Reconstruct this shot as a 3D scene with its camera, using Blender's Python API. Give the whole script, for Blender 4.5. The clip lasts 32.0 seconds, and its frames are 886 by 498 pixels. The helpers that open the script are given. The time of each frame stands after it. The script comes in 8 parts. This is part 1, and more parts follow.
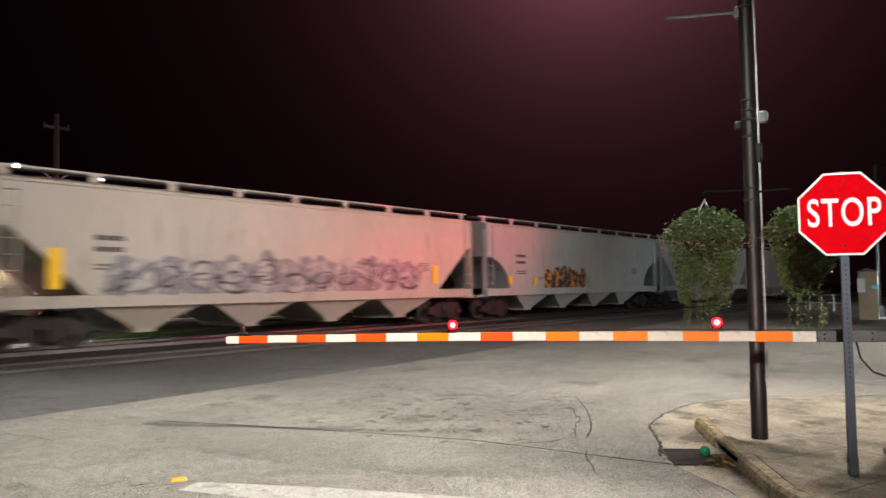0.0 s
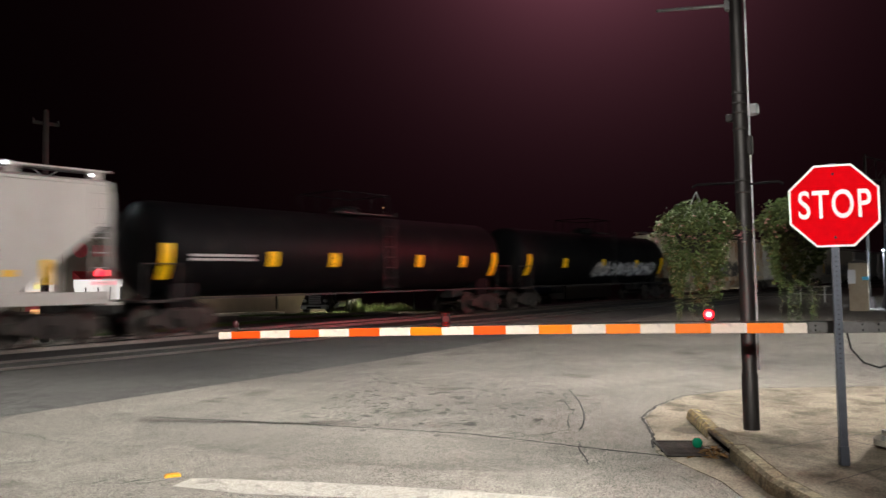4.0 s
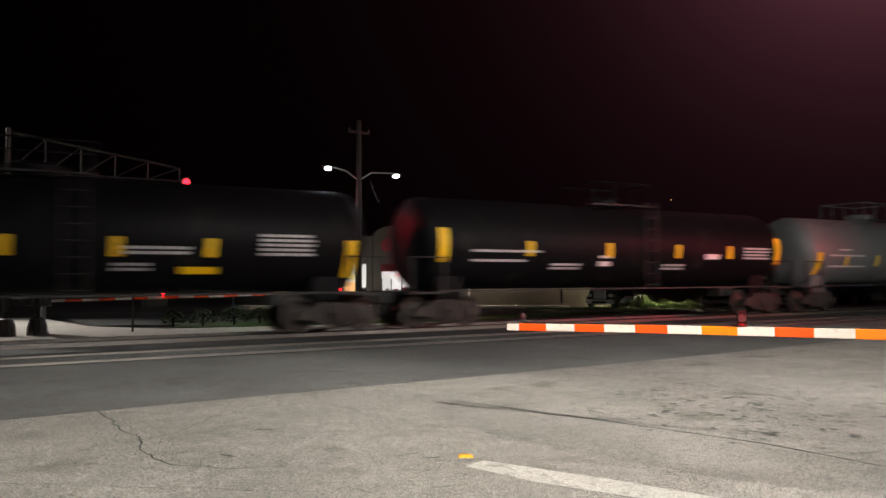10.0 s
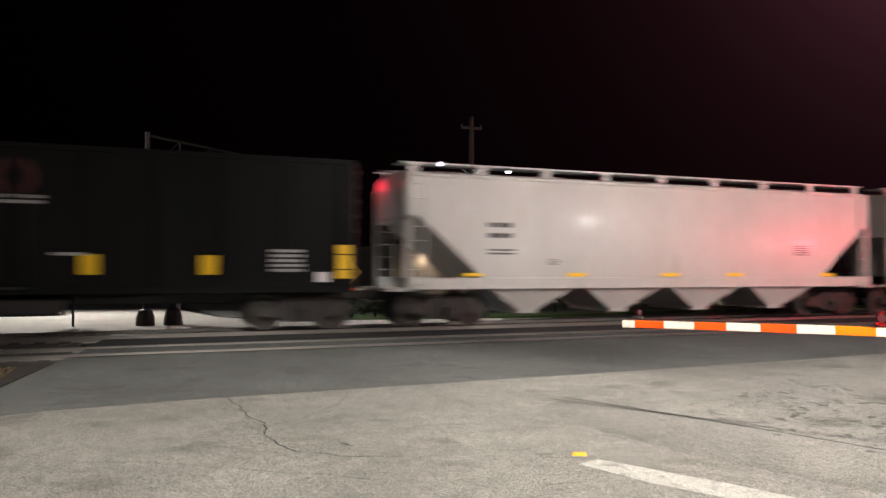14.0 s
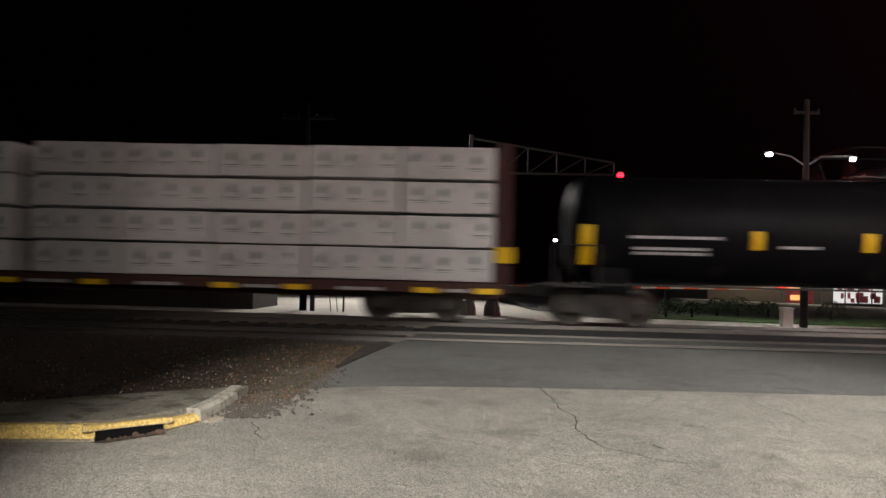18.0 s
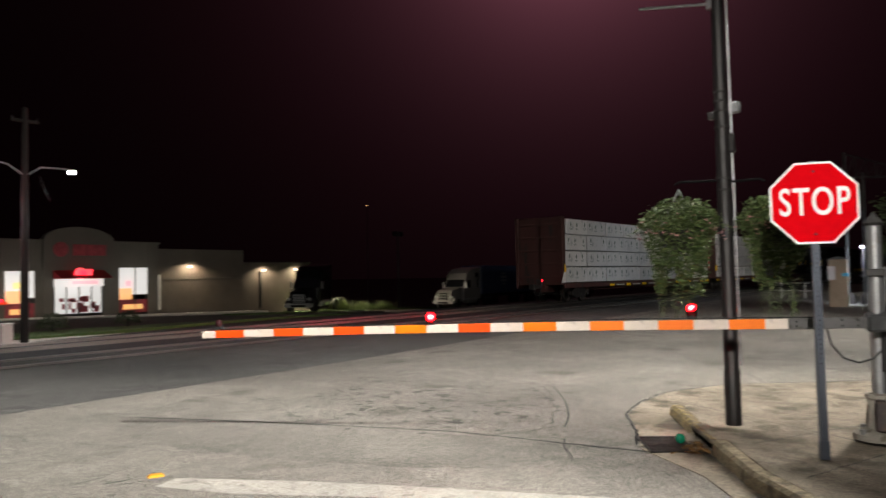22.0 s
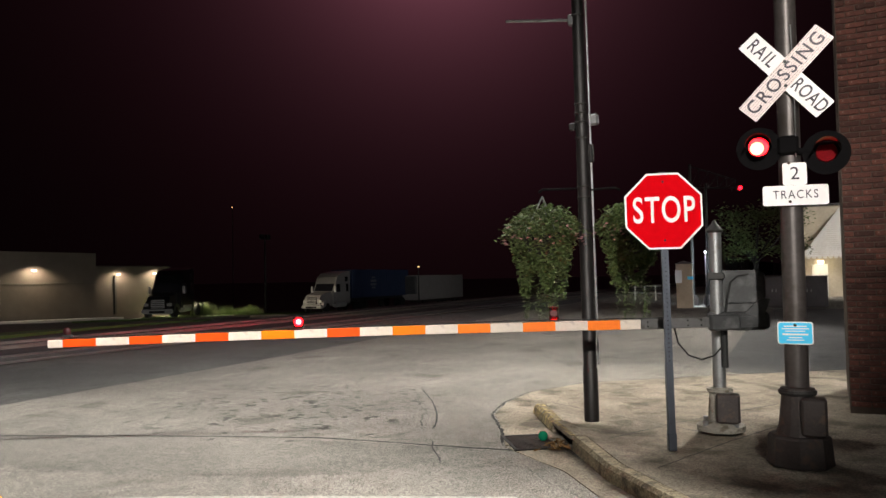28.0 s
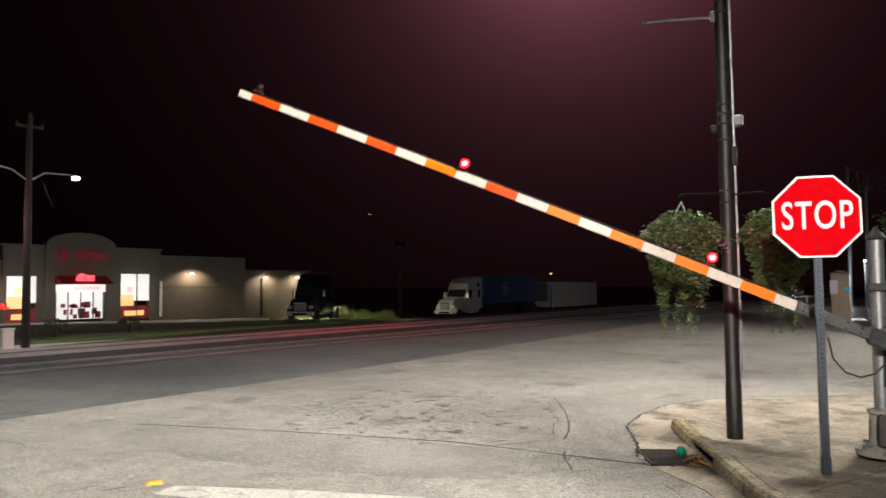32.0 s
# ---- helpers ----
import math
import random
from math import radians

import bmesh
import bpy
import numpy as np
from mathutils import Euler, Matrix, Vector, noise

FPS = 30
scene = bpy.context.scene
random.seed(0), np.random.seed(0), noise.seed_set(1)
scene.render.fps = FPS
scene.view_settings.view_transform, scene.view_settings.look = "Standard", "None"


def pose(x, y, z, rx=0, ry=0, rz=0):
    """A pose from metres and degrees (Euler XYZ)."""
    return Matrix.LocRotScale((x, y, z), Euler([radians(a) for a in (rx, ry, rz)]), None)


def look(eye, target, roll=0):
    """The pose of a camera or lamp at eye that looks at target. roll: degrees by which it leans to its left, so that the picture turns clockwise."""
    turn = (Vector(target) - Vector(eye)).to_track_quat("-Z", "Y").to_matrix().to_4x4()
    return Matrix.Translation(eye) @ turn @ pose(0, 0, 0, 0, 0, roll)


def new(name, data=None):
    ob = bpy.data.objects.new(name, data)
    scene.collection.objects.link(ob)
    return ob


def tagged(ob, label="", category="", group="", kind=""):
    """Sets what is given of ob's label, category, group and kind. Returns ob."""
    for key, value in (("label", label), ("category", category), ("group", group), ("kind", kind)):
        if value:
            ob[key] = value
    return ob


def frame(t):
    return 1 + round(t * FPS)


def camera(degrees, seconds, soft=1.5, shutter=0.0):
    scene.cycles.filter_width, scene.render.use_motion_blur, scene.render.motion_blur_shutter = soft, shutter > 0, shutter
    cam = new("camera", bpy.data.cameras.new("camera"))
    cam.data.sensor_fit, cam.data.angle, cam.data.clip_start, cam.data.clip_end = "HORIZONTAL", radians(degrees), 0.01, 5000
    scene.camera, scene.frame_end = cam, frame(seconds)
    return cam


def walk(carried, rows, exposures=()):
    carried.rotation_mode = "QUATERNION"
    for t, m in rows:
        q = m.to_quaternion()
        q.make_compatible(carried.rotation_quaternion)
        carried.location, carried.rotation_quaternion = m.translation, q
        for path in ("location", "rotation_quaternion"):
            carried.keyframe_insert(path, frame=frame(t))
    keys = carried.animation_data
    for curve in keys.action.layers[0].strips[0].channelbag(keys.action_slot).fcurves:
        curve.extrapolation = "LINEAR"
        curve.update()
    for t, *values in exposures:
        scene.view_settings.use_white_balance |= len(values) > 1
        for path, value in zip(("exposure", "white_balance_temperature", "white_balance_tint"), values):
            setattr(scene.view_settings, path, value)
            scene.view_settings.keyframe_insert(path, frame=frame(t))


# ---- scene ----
# Level crossing at night: a freight train passes, the last car clears, the gate lifts.
EYE = (0.0, 0.0, 1.70)
cam = camera(61.7, 32.0, shutter=0.5)
# seconds, yaw to the left from +y, pitch up, roll
PATH = [
    (0, -50.6, 2.71, -0.46),
    (0.5, -52.59, 2.73, -0.63),
    (1, -54.05, 2.71, -0.78),
    (1.5, -54.95, 2.66, -0.97),
    (2, -55.34, 2.53, -0.98),
    (2.5, -55.26, 2.4, -1.09),
    (4.5, -48.54, 2.26, -0.72),
    (5, -45.66, 2.24, -0.64),
    (5.5, -43.25, 2.25, -0.46),
    (6, -40.67, 2.21, -0.42),
    (6.5, -38.81, 2.22, -0.15),
    (7, -37.33, 2.16, -0.18),
    (7.5, -36.09, 2.12, -0.08),
    (8, -35.11, 2.09, -0.17),
    (8.5, -34.3, 2.06, -0.17),
    (9, -33.1, 2.01, -0.31),
    (9.5, -31.44, 2.02, -0.24),
    (10, -29.41, 2, -0.11),
    (10.5, -27.59, 1.99, 0.01),
    (11, -26.06, 1.96, 0.12),
    (11.5, -24.84, 1.91, 0.17),
    (12, -24.23, 1.87, 0.24),
    (12.5, -23.85, 1.79, 0.22),
    (13, -23.39, 1.74, 0.17),
    (13.5, -22.47, 1.67, 0.11),
    (14, -20.74, 1.62, 0.11),
    (14.5, -17.76, 1.6, 0.24),
    (15, -12.58, 1.53, 0.48),
    (15.5, -8.64, 1.48, 0.61),
    (17.5, 2.06, 1.02, 1.37),
    (18, 3.08, 1.02, 1.35),
    (18.5, 3.81, 1.06, 1.42),
    (19, 3.88, 1.15, 1.44),
    (19.5, 2.66, 1.26, 1.57),
    (20, -2.08, 1.35, 1.52),
    (20.3, -12.24, 1.68, 0.93),
    (20.5, -17.47, 1.78, 0.77),
    (20.6, -20.48, 1.81, 0.68),
    (20.9, -29.57, 2, 0.37),
    (21, -32.26, 1.99, 0.1),
    (21.2, -37.24, 2.04, -0.12),
    (21.5, -44.2, 2.03, -0.67),
    (21.6, -45.98, 2.06, -0.78),
    (22, -52.37, 2.07, -1.07),
    (22.5, -56.38, 2.06, -1.16),
    (23, -58.76, 2.09, -1.12),
    (23.5, -59.83, 2.1, -1.08),
    (24, -60.46, 2.12, -1.04),
    (24.5, -60.79, 2.15, -1.06),
    (26.5, -61.52, 2.17, -1.11),
    (27, -61.95, 2.17, -1.15),
    (27.5, -62.21, 2.18, -1.18),
    (28, -62.4, 2.18, -1.18),
    (28.5, -62.4, 2.18, -1.19),
    (29, -62.29, 2.19, -1.19),
    (29.5, -62.01, 2.22, -1.17),
    (30, -61.46, 2.3, -1.13),
    (30.5, -60.19, 2.39, -0.97),
    (31, -58, 2.52, -0.8),
    (31.5, -55.12, 2.67, -0.66),
    (32, -52.23, 2.82, -0.44),
]


def aim(yaw, pitch):
    a, p = radians(yaw), radians(pitch)
    return (EYE[0] - 10 * math.sin(a) * math.cos(p), EYE[1] + 10 * math.cos(a) * math.cos(p), EYE[2] + 10 * math.sin(p))


EXPOSURES = [(0, 0.08), (1, 0.0), (2.5, -0.02), (5, 0.0), (6, 0.08), (7, 0.1), (9, 0.07), (10, 0.0), (12, 0.0), (13, 0.13), (14, 0.2), (15, 0.07), (20, 0.06), (21, 0.02), (22, -0.1), (24.5, -0.1), (29, -0.05), (30, 0.0), (31, 0.16), (32, 0.24)]
walk(cam, [(t, look(EYE, aim(yaw, pitch), roll)) for t, yaw, pitch, roll in PATH], EXPOSURES)

# ---- night sky and lamps ----
world = bpy.data.worlds.new("night_sky")
scene.world = world
world.use_nodes = True
wn = world.node_tree.nodes


def sky_with_glare():
    """A dim sky with the overhead lamp's reddish lens glare painted in, fading away from one bearing."""
    tree, sky = world.node_tree, wn["Background"]
    sky.inputs["Strength"].default_value = 1.0
    at, bearing = tree.nodes.new("ShaderNodeTexCoord"), tree.nodes.new("ShaderNodeVectorMath")
    bearing.operation = "DOT_PRODUCT"
    az, el = radians(62.5), radians(29.0)
    bearing.inputs[1].default_value = (math.sin(az) * math.cos(el), math.cos(az) * math.cos(el), math.sin(el))
    tree.links.new(at.outputs["Generated"], bearing.inputs[0])

    def step(op, a, b=None):
        n = tree.nodes.new("ShaderNodeMath")
        n.operation = op
        for k, v in enumerate((a, b)):
            if isinstance(v, (int, float)):
                n.inputs[k].default_value = v
            elif v is not None:
                tree.links.new(v, n.inputs[k])
        return n.outputs[0]

    away = step("MULTIPLY", step("ARCCOSINE", bearing.outputs["Value"]), 180 / math.pi)
    near = step("MULTIPLY", step("EXPONENT", step("MULTIPLY", away, -1 / 5.2)), 0.45)
    wide = step("MULTIPLY", step("EXPONENT", step("MULTIPLY", away, -1 / 15)), 0.021)
    total = step("ADD", step("ADD", near, wide), 0.0002)
    tint = tree.nodes.new("ShaderNodeVectorMath")
    tint.operation = "SCALE"
    tint.inputs[0].default_value = (1.0, 0.31, 0.44)
    tree.links.new(total, tint.inputs["Scale"])
    tree.links.new(tint.outputs["Vector"], sky.inputs["Color"])


sky_with_glare()


def spot(name, eye, target, power, degrees, blend=0.6, colour=(1.0, 0.95, 0.88), size=0.15):
    d = bpy.data.lights.new(name, "SPOT")
    d.energy, d.spot_size, d.spot_blend, d.color, d.shadow_soft_size = power, radians(degrees), blend, colour, size
    ob = new(name, d)
    ob.matrix_world = look(eye, target)
    return ob


def point(name, eye, power, colour=(1.0, 0.95, 0.88), size=0.1):
    d = bpy.data.lights.new(name, "POINT")
    d.energy, d.color, d.shadow_soft_size = power, colour, size
    ob = new(name, d)
    ob.location = eye
    return ob


# the lamps at (40, -8) and (-13, -5) are added, with no known source
STREET_LAMPS = [(2.0, -13.3, 12.1), (20.5, -42.0, 8.6), (41.5, -47.0, 8.6), (25.0, -2.6, 8.2), (40.0, -8.0, 8.2), (14.5, -0.75, 7.6), (-13.0, -5.0, 8.8)]
spot("street_or_fill_light", (2.0, -13.3, 12.0), (1.75, 5.2, 0), 58000, 30, 0.55, (1.0, 0.96, 0.89), 0.05)
spot("street_or_fill_light", (9.0, 4.6, 8.5), (14.0, 11.0, 0), 5600, 164, 1.0, (1.0, 0.96, 0.90), 0.5)
spot("street_or_fill_light", (20.5, -42.0, 8.5), (14.0, 6.0, 0.5), 7400, 150, 0.8)
spot("street_or_fill_light", (41.5, -47.0, 8.5), (30.0, 6.0, 0.5), 7400, 150, 0.8)
# wide fill added to brighten the right of the train
spot("street_or_fill_light", (25.0, -2.6, 8.1), (20.0, 12.0, 0), 5200, 105, 0.9)
spot("street_or_fill_light", (14.5, -0.75, 7.5), (8.2, 2.2, 0), 2800, 80, 0.6, (1.0, 0.93, 0.82), 0.12)
# three added beams, no such lamp known: brighten signs, brick wall, left train
spot("street_or_fill_light", (-13.0, -5.0, 8.7), (6.75, 1.35, 2.55), 23000, 15, 0.9)
spot("street_or_fill_light", (-13.0, -5.0, 8.5), (9.66, -0.9, 3.8), 15000, 11, 0.8, (1.0, 0.88, 0.80))
spot("street_or_fill_light", (-13.0, -5.0, 8.6), (-5.0, 18.6, 2.2), 1500, 25, 0.9, (1.0, 0.82, 0.72))
# unseen lamp added to brighten the awning
spot("street_or_fill_light", (40.0, -8.0, 8.1), (51.5, 0.3, 4.2), 9000, 70, 0.8)
spot("red_flasher_beam", (36.0, 3.4, 4.9), (21.0, 18.6, 8.0), 10500, 66, 1.0, (1.0, 0.09, 0.13), 0.3)
spot("red_flasher_beam", (4.5, 24.2, 4.7), (11.0, 19.5, 3.1), 1350, 58, 0.8, (1.0, 0.03, 0.06), 0.1)
spot("pole_light", (8.5, 22.75, 5.1), (7.5, 23.6, 0), 420, 150, 0.8, (0.93, 0.97, 1.0))
spot("pole_light", (11.0, 22.75, 5.0), (12.0, 23.6, 0), 420, 150, 0.8, (0.93, 0.97, 1.0))
spot("lot_light", (-4.0, 34.0, 8.0), (-4.0, 30.0, 0), 5200, 120, 0.8, (1.0, 0.95, 0.88))


# ---- materials ----
def mat(name, col, rough=0.65, metal=0.0, var=0.25, scale=3.0, bump=0.1, bscale=40.0, spots=None, amount=0.5, coord="Object", stretch=(1, 1, 1), coat=0.0, spec=0.5, random_tone=0.0, speck=0.0, sscale=110.0, mottle=0.0, patches=0.0):
    """A surface with broad blotches, fine grain, optional stains of a second colour, and relief."""
    m = bpy.data.materials.new(name)
    m.use_nodes = True
    t = m.node_tree
    p, link, add = t.nodes["Principled BSDF"], t.links.new, t.nodes.new
    p.inputs["Roughness"].default_value, p.inputs["Metallic"].default_value = rough, metal
    p.inputs["Specular IOR Level"].default_value = spec
    p.inputs["Coat Weight"].default_value, p.inputs["Coat Roughness"].default_value = coat, 0.12
    tc, mp = add("ShaderNodeTexCoord"), add("ShaderNodeMapping")
    link(tc.outputs[coord], mp.inputs["Vector"])
    mp.inputs["Scale"].default_value = stretch

    def noise_node(s, detail=4):
        n = add("ShaderNodeTexNoise")
        n.inputs["Scale"].default_value, n.inputs["Detail"].default_value = s, detail
        link(mp.outputs["Vector"], n.inputs["Vector"])
        return n.outputs["Fac"]

    def math_node(op, a, b):
        n = add("ShaderNodeMath")
        n.operation = op
        for k, v in enumerate((a, b)):
            if isinstance(v, (int, float)):
                n.inputs[k].default_value = v
            else:
                link(v, n.inputs[k])
        return n.outputs[0]

    def mix(fac, a, b):
        n = add("ShaderNodeMix")
        n.data_type = "RGBA"
        for k, v in ((0, fac), (6, a), (7, b)):
            if isinstance(v, tuple):
                n.inputs[k].default_value = (*v, 1)
            elif isinstance(v, float):
                n.inputs[k].default_value = v
            else:
                link(v, n.inputs[k])
        return n.outputs[2]

    broad, fine = noise_node(scale), noise_node(scale * 9, 6)
    tone = math_node("ADD", math_node("MULTIPLY", broad, 0.6), math_node("MULTIPLY", fine, 0.4))
    ramp = add("ShaderNodeMapRange")
    ramp.inputs[1].default_value, ramp.inputs[2].default_value = 0.3, 0.7
    link(tone, ramp.inputs[0])
    c = mix(ramp.outputs[0], tuple(v * (1 - var) for v in col), tuple(min(1, v * (1 + var)) for v in col))
    if spots:
        r2 = add("ShaderNodeMapRange")
        r2.inputs[1].default_value, r2.inputs[2].default_value = 0.72 - amount * 0.4, 0.80 - amount * 0.3
        link(noise_node(scale * 2.3, 8), r2.inputs[0])
        c = mix(r2.outputs[0], c, spots)
    if speck:
        r4 = add("ShaderNodeMapRange")
        r4.inputs[1].default_value, r4.inputs[2].default_value = 0.1, 0.9
        r4.inputs[3].default_value, r4.inputs[4].default_value = 1 - speck, 1 + speck
        cells, split = add("ShaderNodeTexVoronoi"), add("ShaderNodeSeparateColor")
        cells.inputs["Scale"].default_value = sscale
        link(mp.outputs["Vector"], cells.inputs["Vector"])
        link(cells.outputs["Color"], split.inputs[0])
        link(split.outputs[0], r4.inputs[0])
        vs = add("ShaderNodeVectorMath")
        vs.operation = "SCALE"
        link(c, vs.inputs[0])
        link(r4.outputs[0], vs.inputs["Scale"])
        c = vs.outputs[0]
    if mottle:
        r5 = add("ShaderNodeMapRange")
        r5.inputs[1].default_value, r5.inputs[2].default_value = 0.36, 0.64
        r5.inputs[3].default_value, r5.inputs[4].default_value = 1 - mottle, 1 + mottle
        link(noise_node(sscale * 0.4, 7), r5.inputs[0])
        v5 = add("ShaderNodeVectorMath")
        v5.operation = "SCALE"
        link(c, v5.inputs[0])
        link(r5.outputs[0], v5.inputs["Scale"])
        c = v5.outputs[0]
    if patches:
        r6 = add("ShaderNodeMapRange")
        r6.inputs[1].default_value, r6.inputs[2].default_value = 0.35, 0.65
        r6.inputs[3].default_value, r6.inputs[4].default_value = 1 - patches, 1 + patches
        link(noise_node(1.3, 9), r6.inputs[0])
        v6 = add("ShaderNodeVectorMath")
        v6.operation = "SCALE"
        link(c, v6.inputs[0])
        link(r6.outputs[0], v6.inputs["Scale"])
        c = v6.outputs[0]
    if random_tone:
        oi, r3 = add("ShaderNodeObjectInfo"), add("ShaderNodeMapRange")
        r3.inputs[3].default_value, r3.inputs[4].default_value = 1 - random_tone, 1 + random_tone
        link(oi.outputs["Random"], r3.inputs[0])
        vm = add("ShaderNodeVectorMath")
        vm.operation = "SCALE"
        link(c, vm.inputs[0])
        link(r3.outputs[0], vm.inputs["Scale"])
        c = vm.outputs[0]
    link(c, p.inputs["Base Color"])
    if bump:
        b = add("ShaderNodeBump")
        b.inputs["Strength"].default_value, b.inputs["Distance"].default_value = bump, 0.02
        link(noise_node(bscale, 5), b.inputs["Height"])
        link(b.outputs["Normal"], p.inputs["Normal"])
        link(b.outputs["Normal"], p.inputs["Coat Normal"])
    return m


def glow(name, col, strength, base=(0.5, 0.5, 0.5)):
    m = bpy.data.materials.new(name)
    m.use_nodes = True
    p = m.node_tree.nodes["Principled BSDF"]
    p.inputs["Base Color"].default_value = (*base, 1)
    p.inputs["Emission Color"].default_value = (*col, 1)
    p.inputs["Emission Strength"].default_value = strength
    return m


def glass(name, col=(0.02, 0.02, 0.025), rough=0.05):
    m = bpy.data.materials.new(name)
    m.use_nodes = True
    p = m.node_tree.nodes["Principled BSDF"]
    p.inputs["Base Color"].default_value = (*col, 1)
    p.inputs["Roughness"].default_value = rough
    p.inputs["Specular IOR Level"].default_value = 0.6
    return m


OLD_ASPHALT = mat("old_asphalt", (0.20, 0.187, 0.165), 0.88, var=0.3, scale=0.45, bump=0.45, bscale=110, spots=(0.125, 0.113, 0.098), amount=0.34, speck=0.85, sscale=165, mottle=0.2, patches=0.06)
NEW_ASPHALT = mat("newer_asphalt", (0.095, 0.094, 0.09), 0.85, var=0.3, scale=0.5, bump=0.6, bscale=55, spots=(0.06, 0.06, 0.058), amount=0.3, speck=0.8, sscale=165, mottle=0.2, patches=0.06)
DARK_ASPHALT = mat("dark_asphalt", (0.03, 0.03, 0.03), 0.8, var=0.3, scale=0.6, bump=0.5, bscale=50)
LOT_ASPHALT = mat("lot_asphalt", (0.06, 0.06, 0.058), 0.85, var=0.3, scale=0.3, bump=0.4, bscale=40)
CONCRETE = mat("concrete", (0.25, 0.215, 0.165), 0.9, var=0.35, scale=0.9, bump=0.45, bscale=45, spots=(0.11, 0.092, 0.066), amount=0.5, speck=0.3, sscale=70, patches=0.2)
KERB_PALE = mat("chipped_kerb_concrete", (0.30, 0.28, 0.24), 0.9, var=0.35, scale=6, bump=0.8, bscale=30, spots=(0.14, 0.12, 0.09), amount=0.45)
KERB_BEIGE = mat("worn_beige_kerb", (0.30, 0.255, 0.17), 0.9, var=0.4, scale=3, bump=0.6, bscale=35, spots=(0.12, 0.10, 0.07), amount=0.5, speck=0.3, sscale=60)
OLD_CONCRETE = mat("dirty_old_concrete", (0.13, 0.118, 0.095), 0.95, var=0.35, scale=1.8, bump=0.7, bscale=40, spots=(0.05, 0.048, 0.032), amount=0.55, speck=0.3, sscale=60)
PALE_CONCRETE = mat("pale_concrete", (0.42, 0.40, 0.36), 0.9, var=0.15, scale=0.5, bump=0.3, bscale=40)
SOIL = mat("soil", (0.020, 0.013, 0.009), 0.95, var=0.6, scale=2.5, bump=1.0, bscale=25, spots=(0.034, 0.022, 0.012), amount=0.5)
BALLAST = mat("ballast", (0.05, 0.046, 0.042), 0.95, var=0.5, scale=5, bump=1.0, bscale=22)
GRASS = mat("lawn", (0.045, 0.08, 0.016), 0.95, var=0.4, scale=1.5, bump=0.8, bscale=40)
TAR = mat("tar", (0.012, 0.012, 0.012), 0.7, var=0.3, scale=8, bump=0.2)
LINE_WHITE = mat("worn_white_line", (0.37, 0.35, 0.315), 0.8, var=0.2, scale=3, bump=0.4, bscale=55, spots=(0.23, 0.215, 0.19), amount=0.42, speck=0.3, sscale=120, mottle=0.12)
YELLOW_PAINT = mat("worn_yellow_paint", (0.50, 0.35, 0.11), 0.85, var=0.3, scale=2.2, bump=0.5, spots=(0.20, 0.155, 0.085), amount=0.42, speck=0.3, sscale=60)
FADED_YELLOW = mat("faded_yellow_paint", (0.30, 0.23, 0.10), 0.9, var=0.35, scale=7, bump=0.5, spots=(0.14, 0.115, 0.08), amount=0.7, speck=0.3, sscale=60)
MARKER_YELLOW = mat("marker_yellow", (0.75, 0.33, 0.02), 0.4, var=0.1, scale=10)
RAIL_STEEL = mat("rail_steel", (0.30, 0.27, 0.25), 0.28, 0.9, var=0.2, scale=6, stretch=(0.1, 1, 1))
RAIL_RUST = mat("rail_rust", (0.06, 0.035, 0.025), 0.8, 0.2, var=0.4, scale=6)
TIE_WOOD = mat("tie_wood", (0.04, 0.032, 0.026), 0.95, var=0.4, scale=5, bump=0.6, stretch=(1, 0.2, 1))
FLAT_BLACK = mat("flat_black_paint", (0.0035, 0.003, 0.0035), 0.85, spec=0.1, var=0.2, scale=8, bump=0.05)
BLACK_POLE = mat("black_pole_paint", (0.017, 0.015, 0.015), 0.5, 0.3, var=0.3, scale=4, bump=0.08)
GALV = mat("galvanised_steel", (0.30, 0.305, 0.31), 0.45, 0.75, var=0.2, scale=6, bump=0.06, spots=(0.25, 0.24, 0.23), amount=0.4)
POST_BLUE = mat("post_galvanised", (0.068, 0.077, 0.097), 0.45, 0.6, var=0.2, scale=6, bump=0.05)
DULL_GALV = mat("dull_galvanised_channel", (0.10, 0.098, 0.098), 0.55, 0.4, var=0.3, scale=5, bump=0.08, spots=(0.06, 0.055, 0.05), amount=0.4)
ALU_GREY = mat("grey_aluminium_paint", (0.036, 0.037, 0.038), 0.6, 0.15, var=0.3, scale=3, bump=0.1, spots=(0.075, 0.075, 0.075), amount=0.5)
MAST_GREY = mat("weathered_mast_paint", (0.082, 0.071, 0.068), 0.42, 0.45, var=0.3, scale=3, bump=0.06, spots=(0.06, 0.05, 0.045), amount=0.5)
DARK_STEEL = mat("dark_steel", (0.03, 0.028, 0.027), 0.6, 0.3, var=0.35, scale=5, bump=0.15)
CAST_DARK = mat("dark_cast_base", (0.05, 0.04, 0.038), 0.6, 0.2, var=0.3, scale=5, bump=0.2, spots=(0.09, 0.06, 0.045), amount=0.4)
SIGN_RED = mat("sign_red", (0.66, 0.003, 0.008), 0.9, spec=0.0, var=0.08, scale=20, bump=0.03, bscale=200)
SIGN_WHITE = mat("sign_white", (0.88, 0.84, 0.84), 0.4, var=0.05, scale=20, bump=0.03, bscale=200)
SIGN_PINK = mat("sign_ribbed_white", (0.80, 0.66, 0.64), 0.45, var=0.06, scale=20, bump=0.03)
SIGN_BLACK = mat("sign_black", (0.03, 0.02, 0.035), 0.5, var=0.1, scale=20, bump=0)
SIGN_BLUE = mat("sign_blue", (0.05, 0.60, 0.98), 0.4, var=0.05, scale=20, bump=0)
SIGN_YELLOW = mat("sign_yellow", (0.62, 0.36, 0.03), 0.4, var=0.08, scale=20, bump=0)
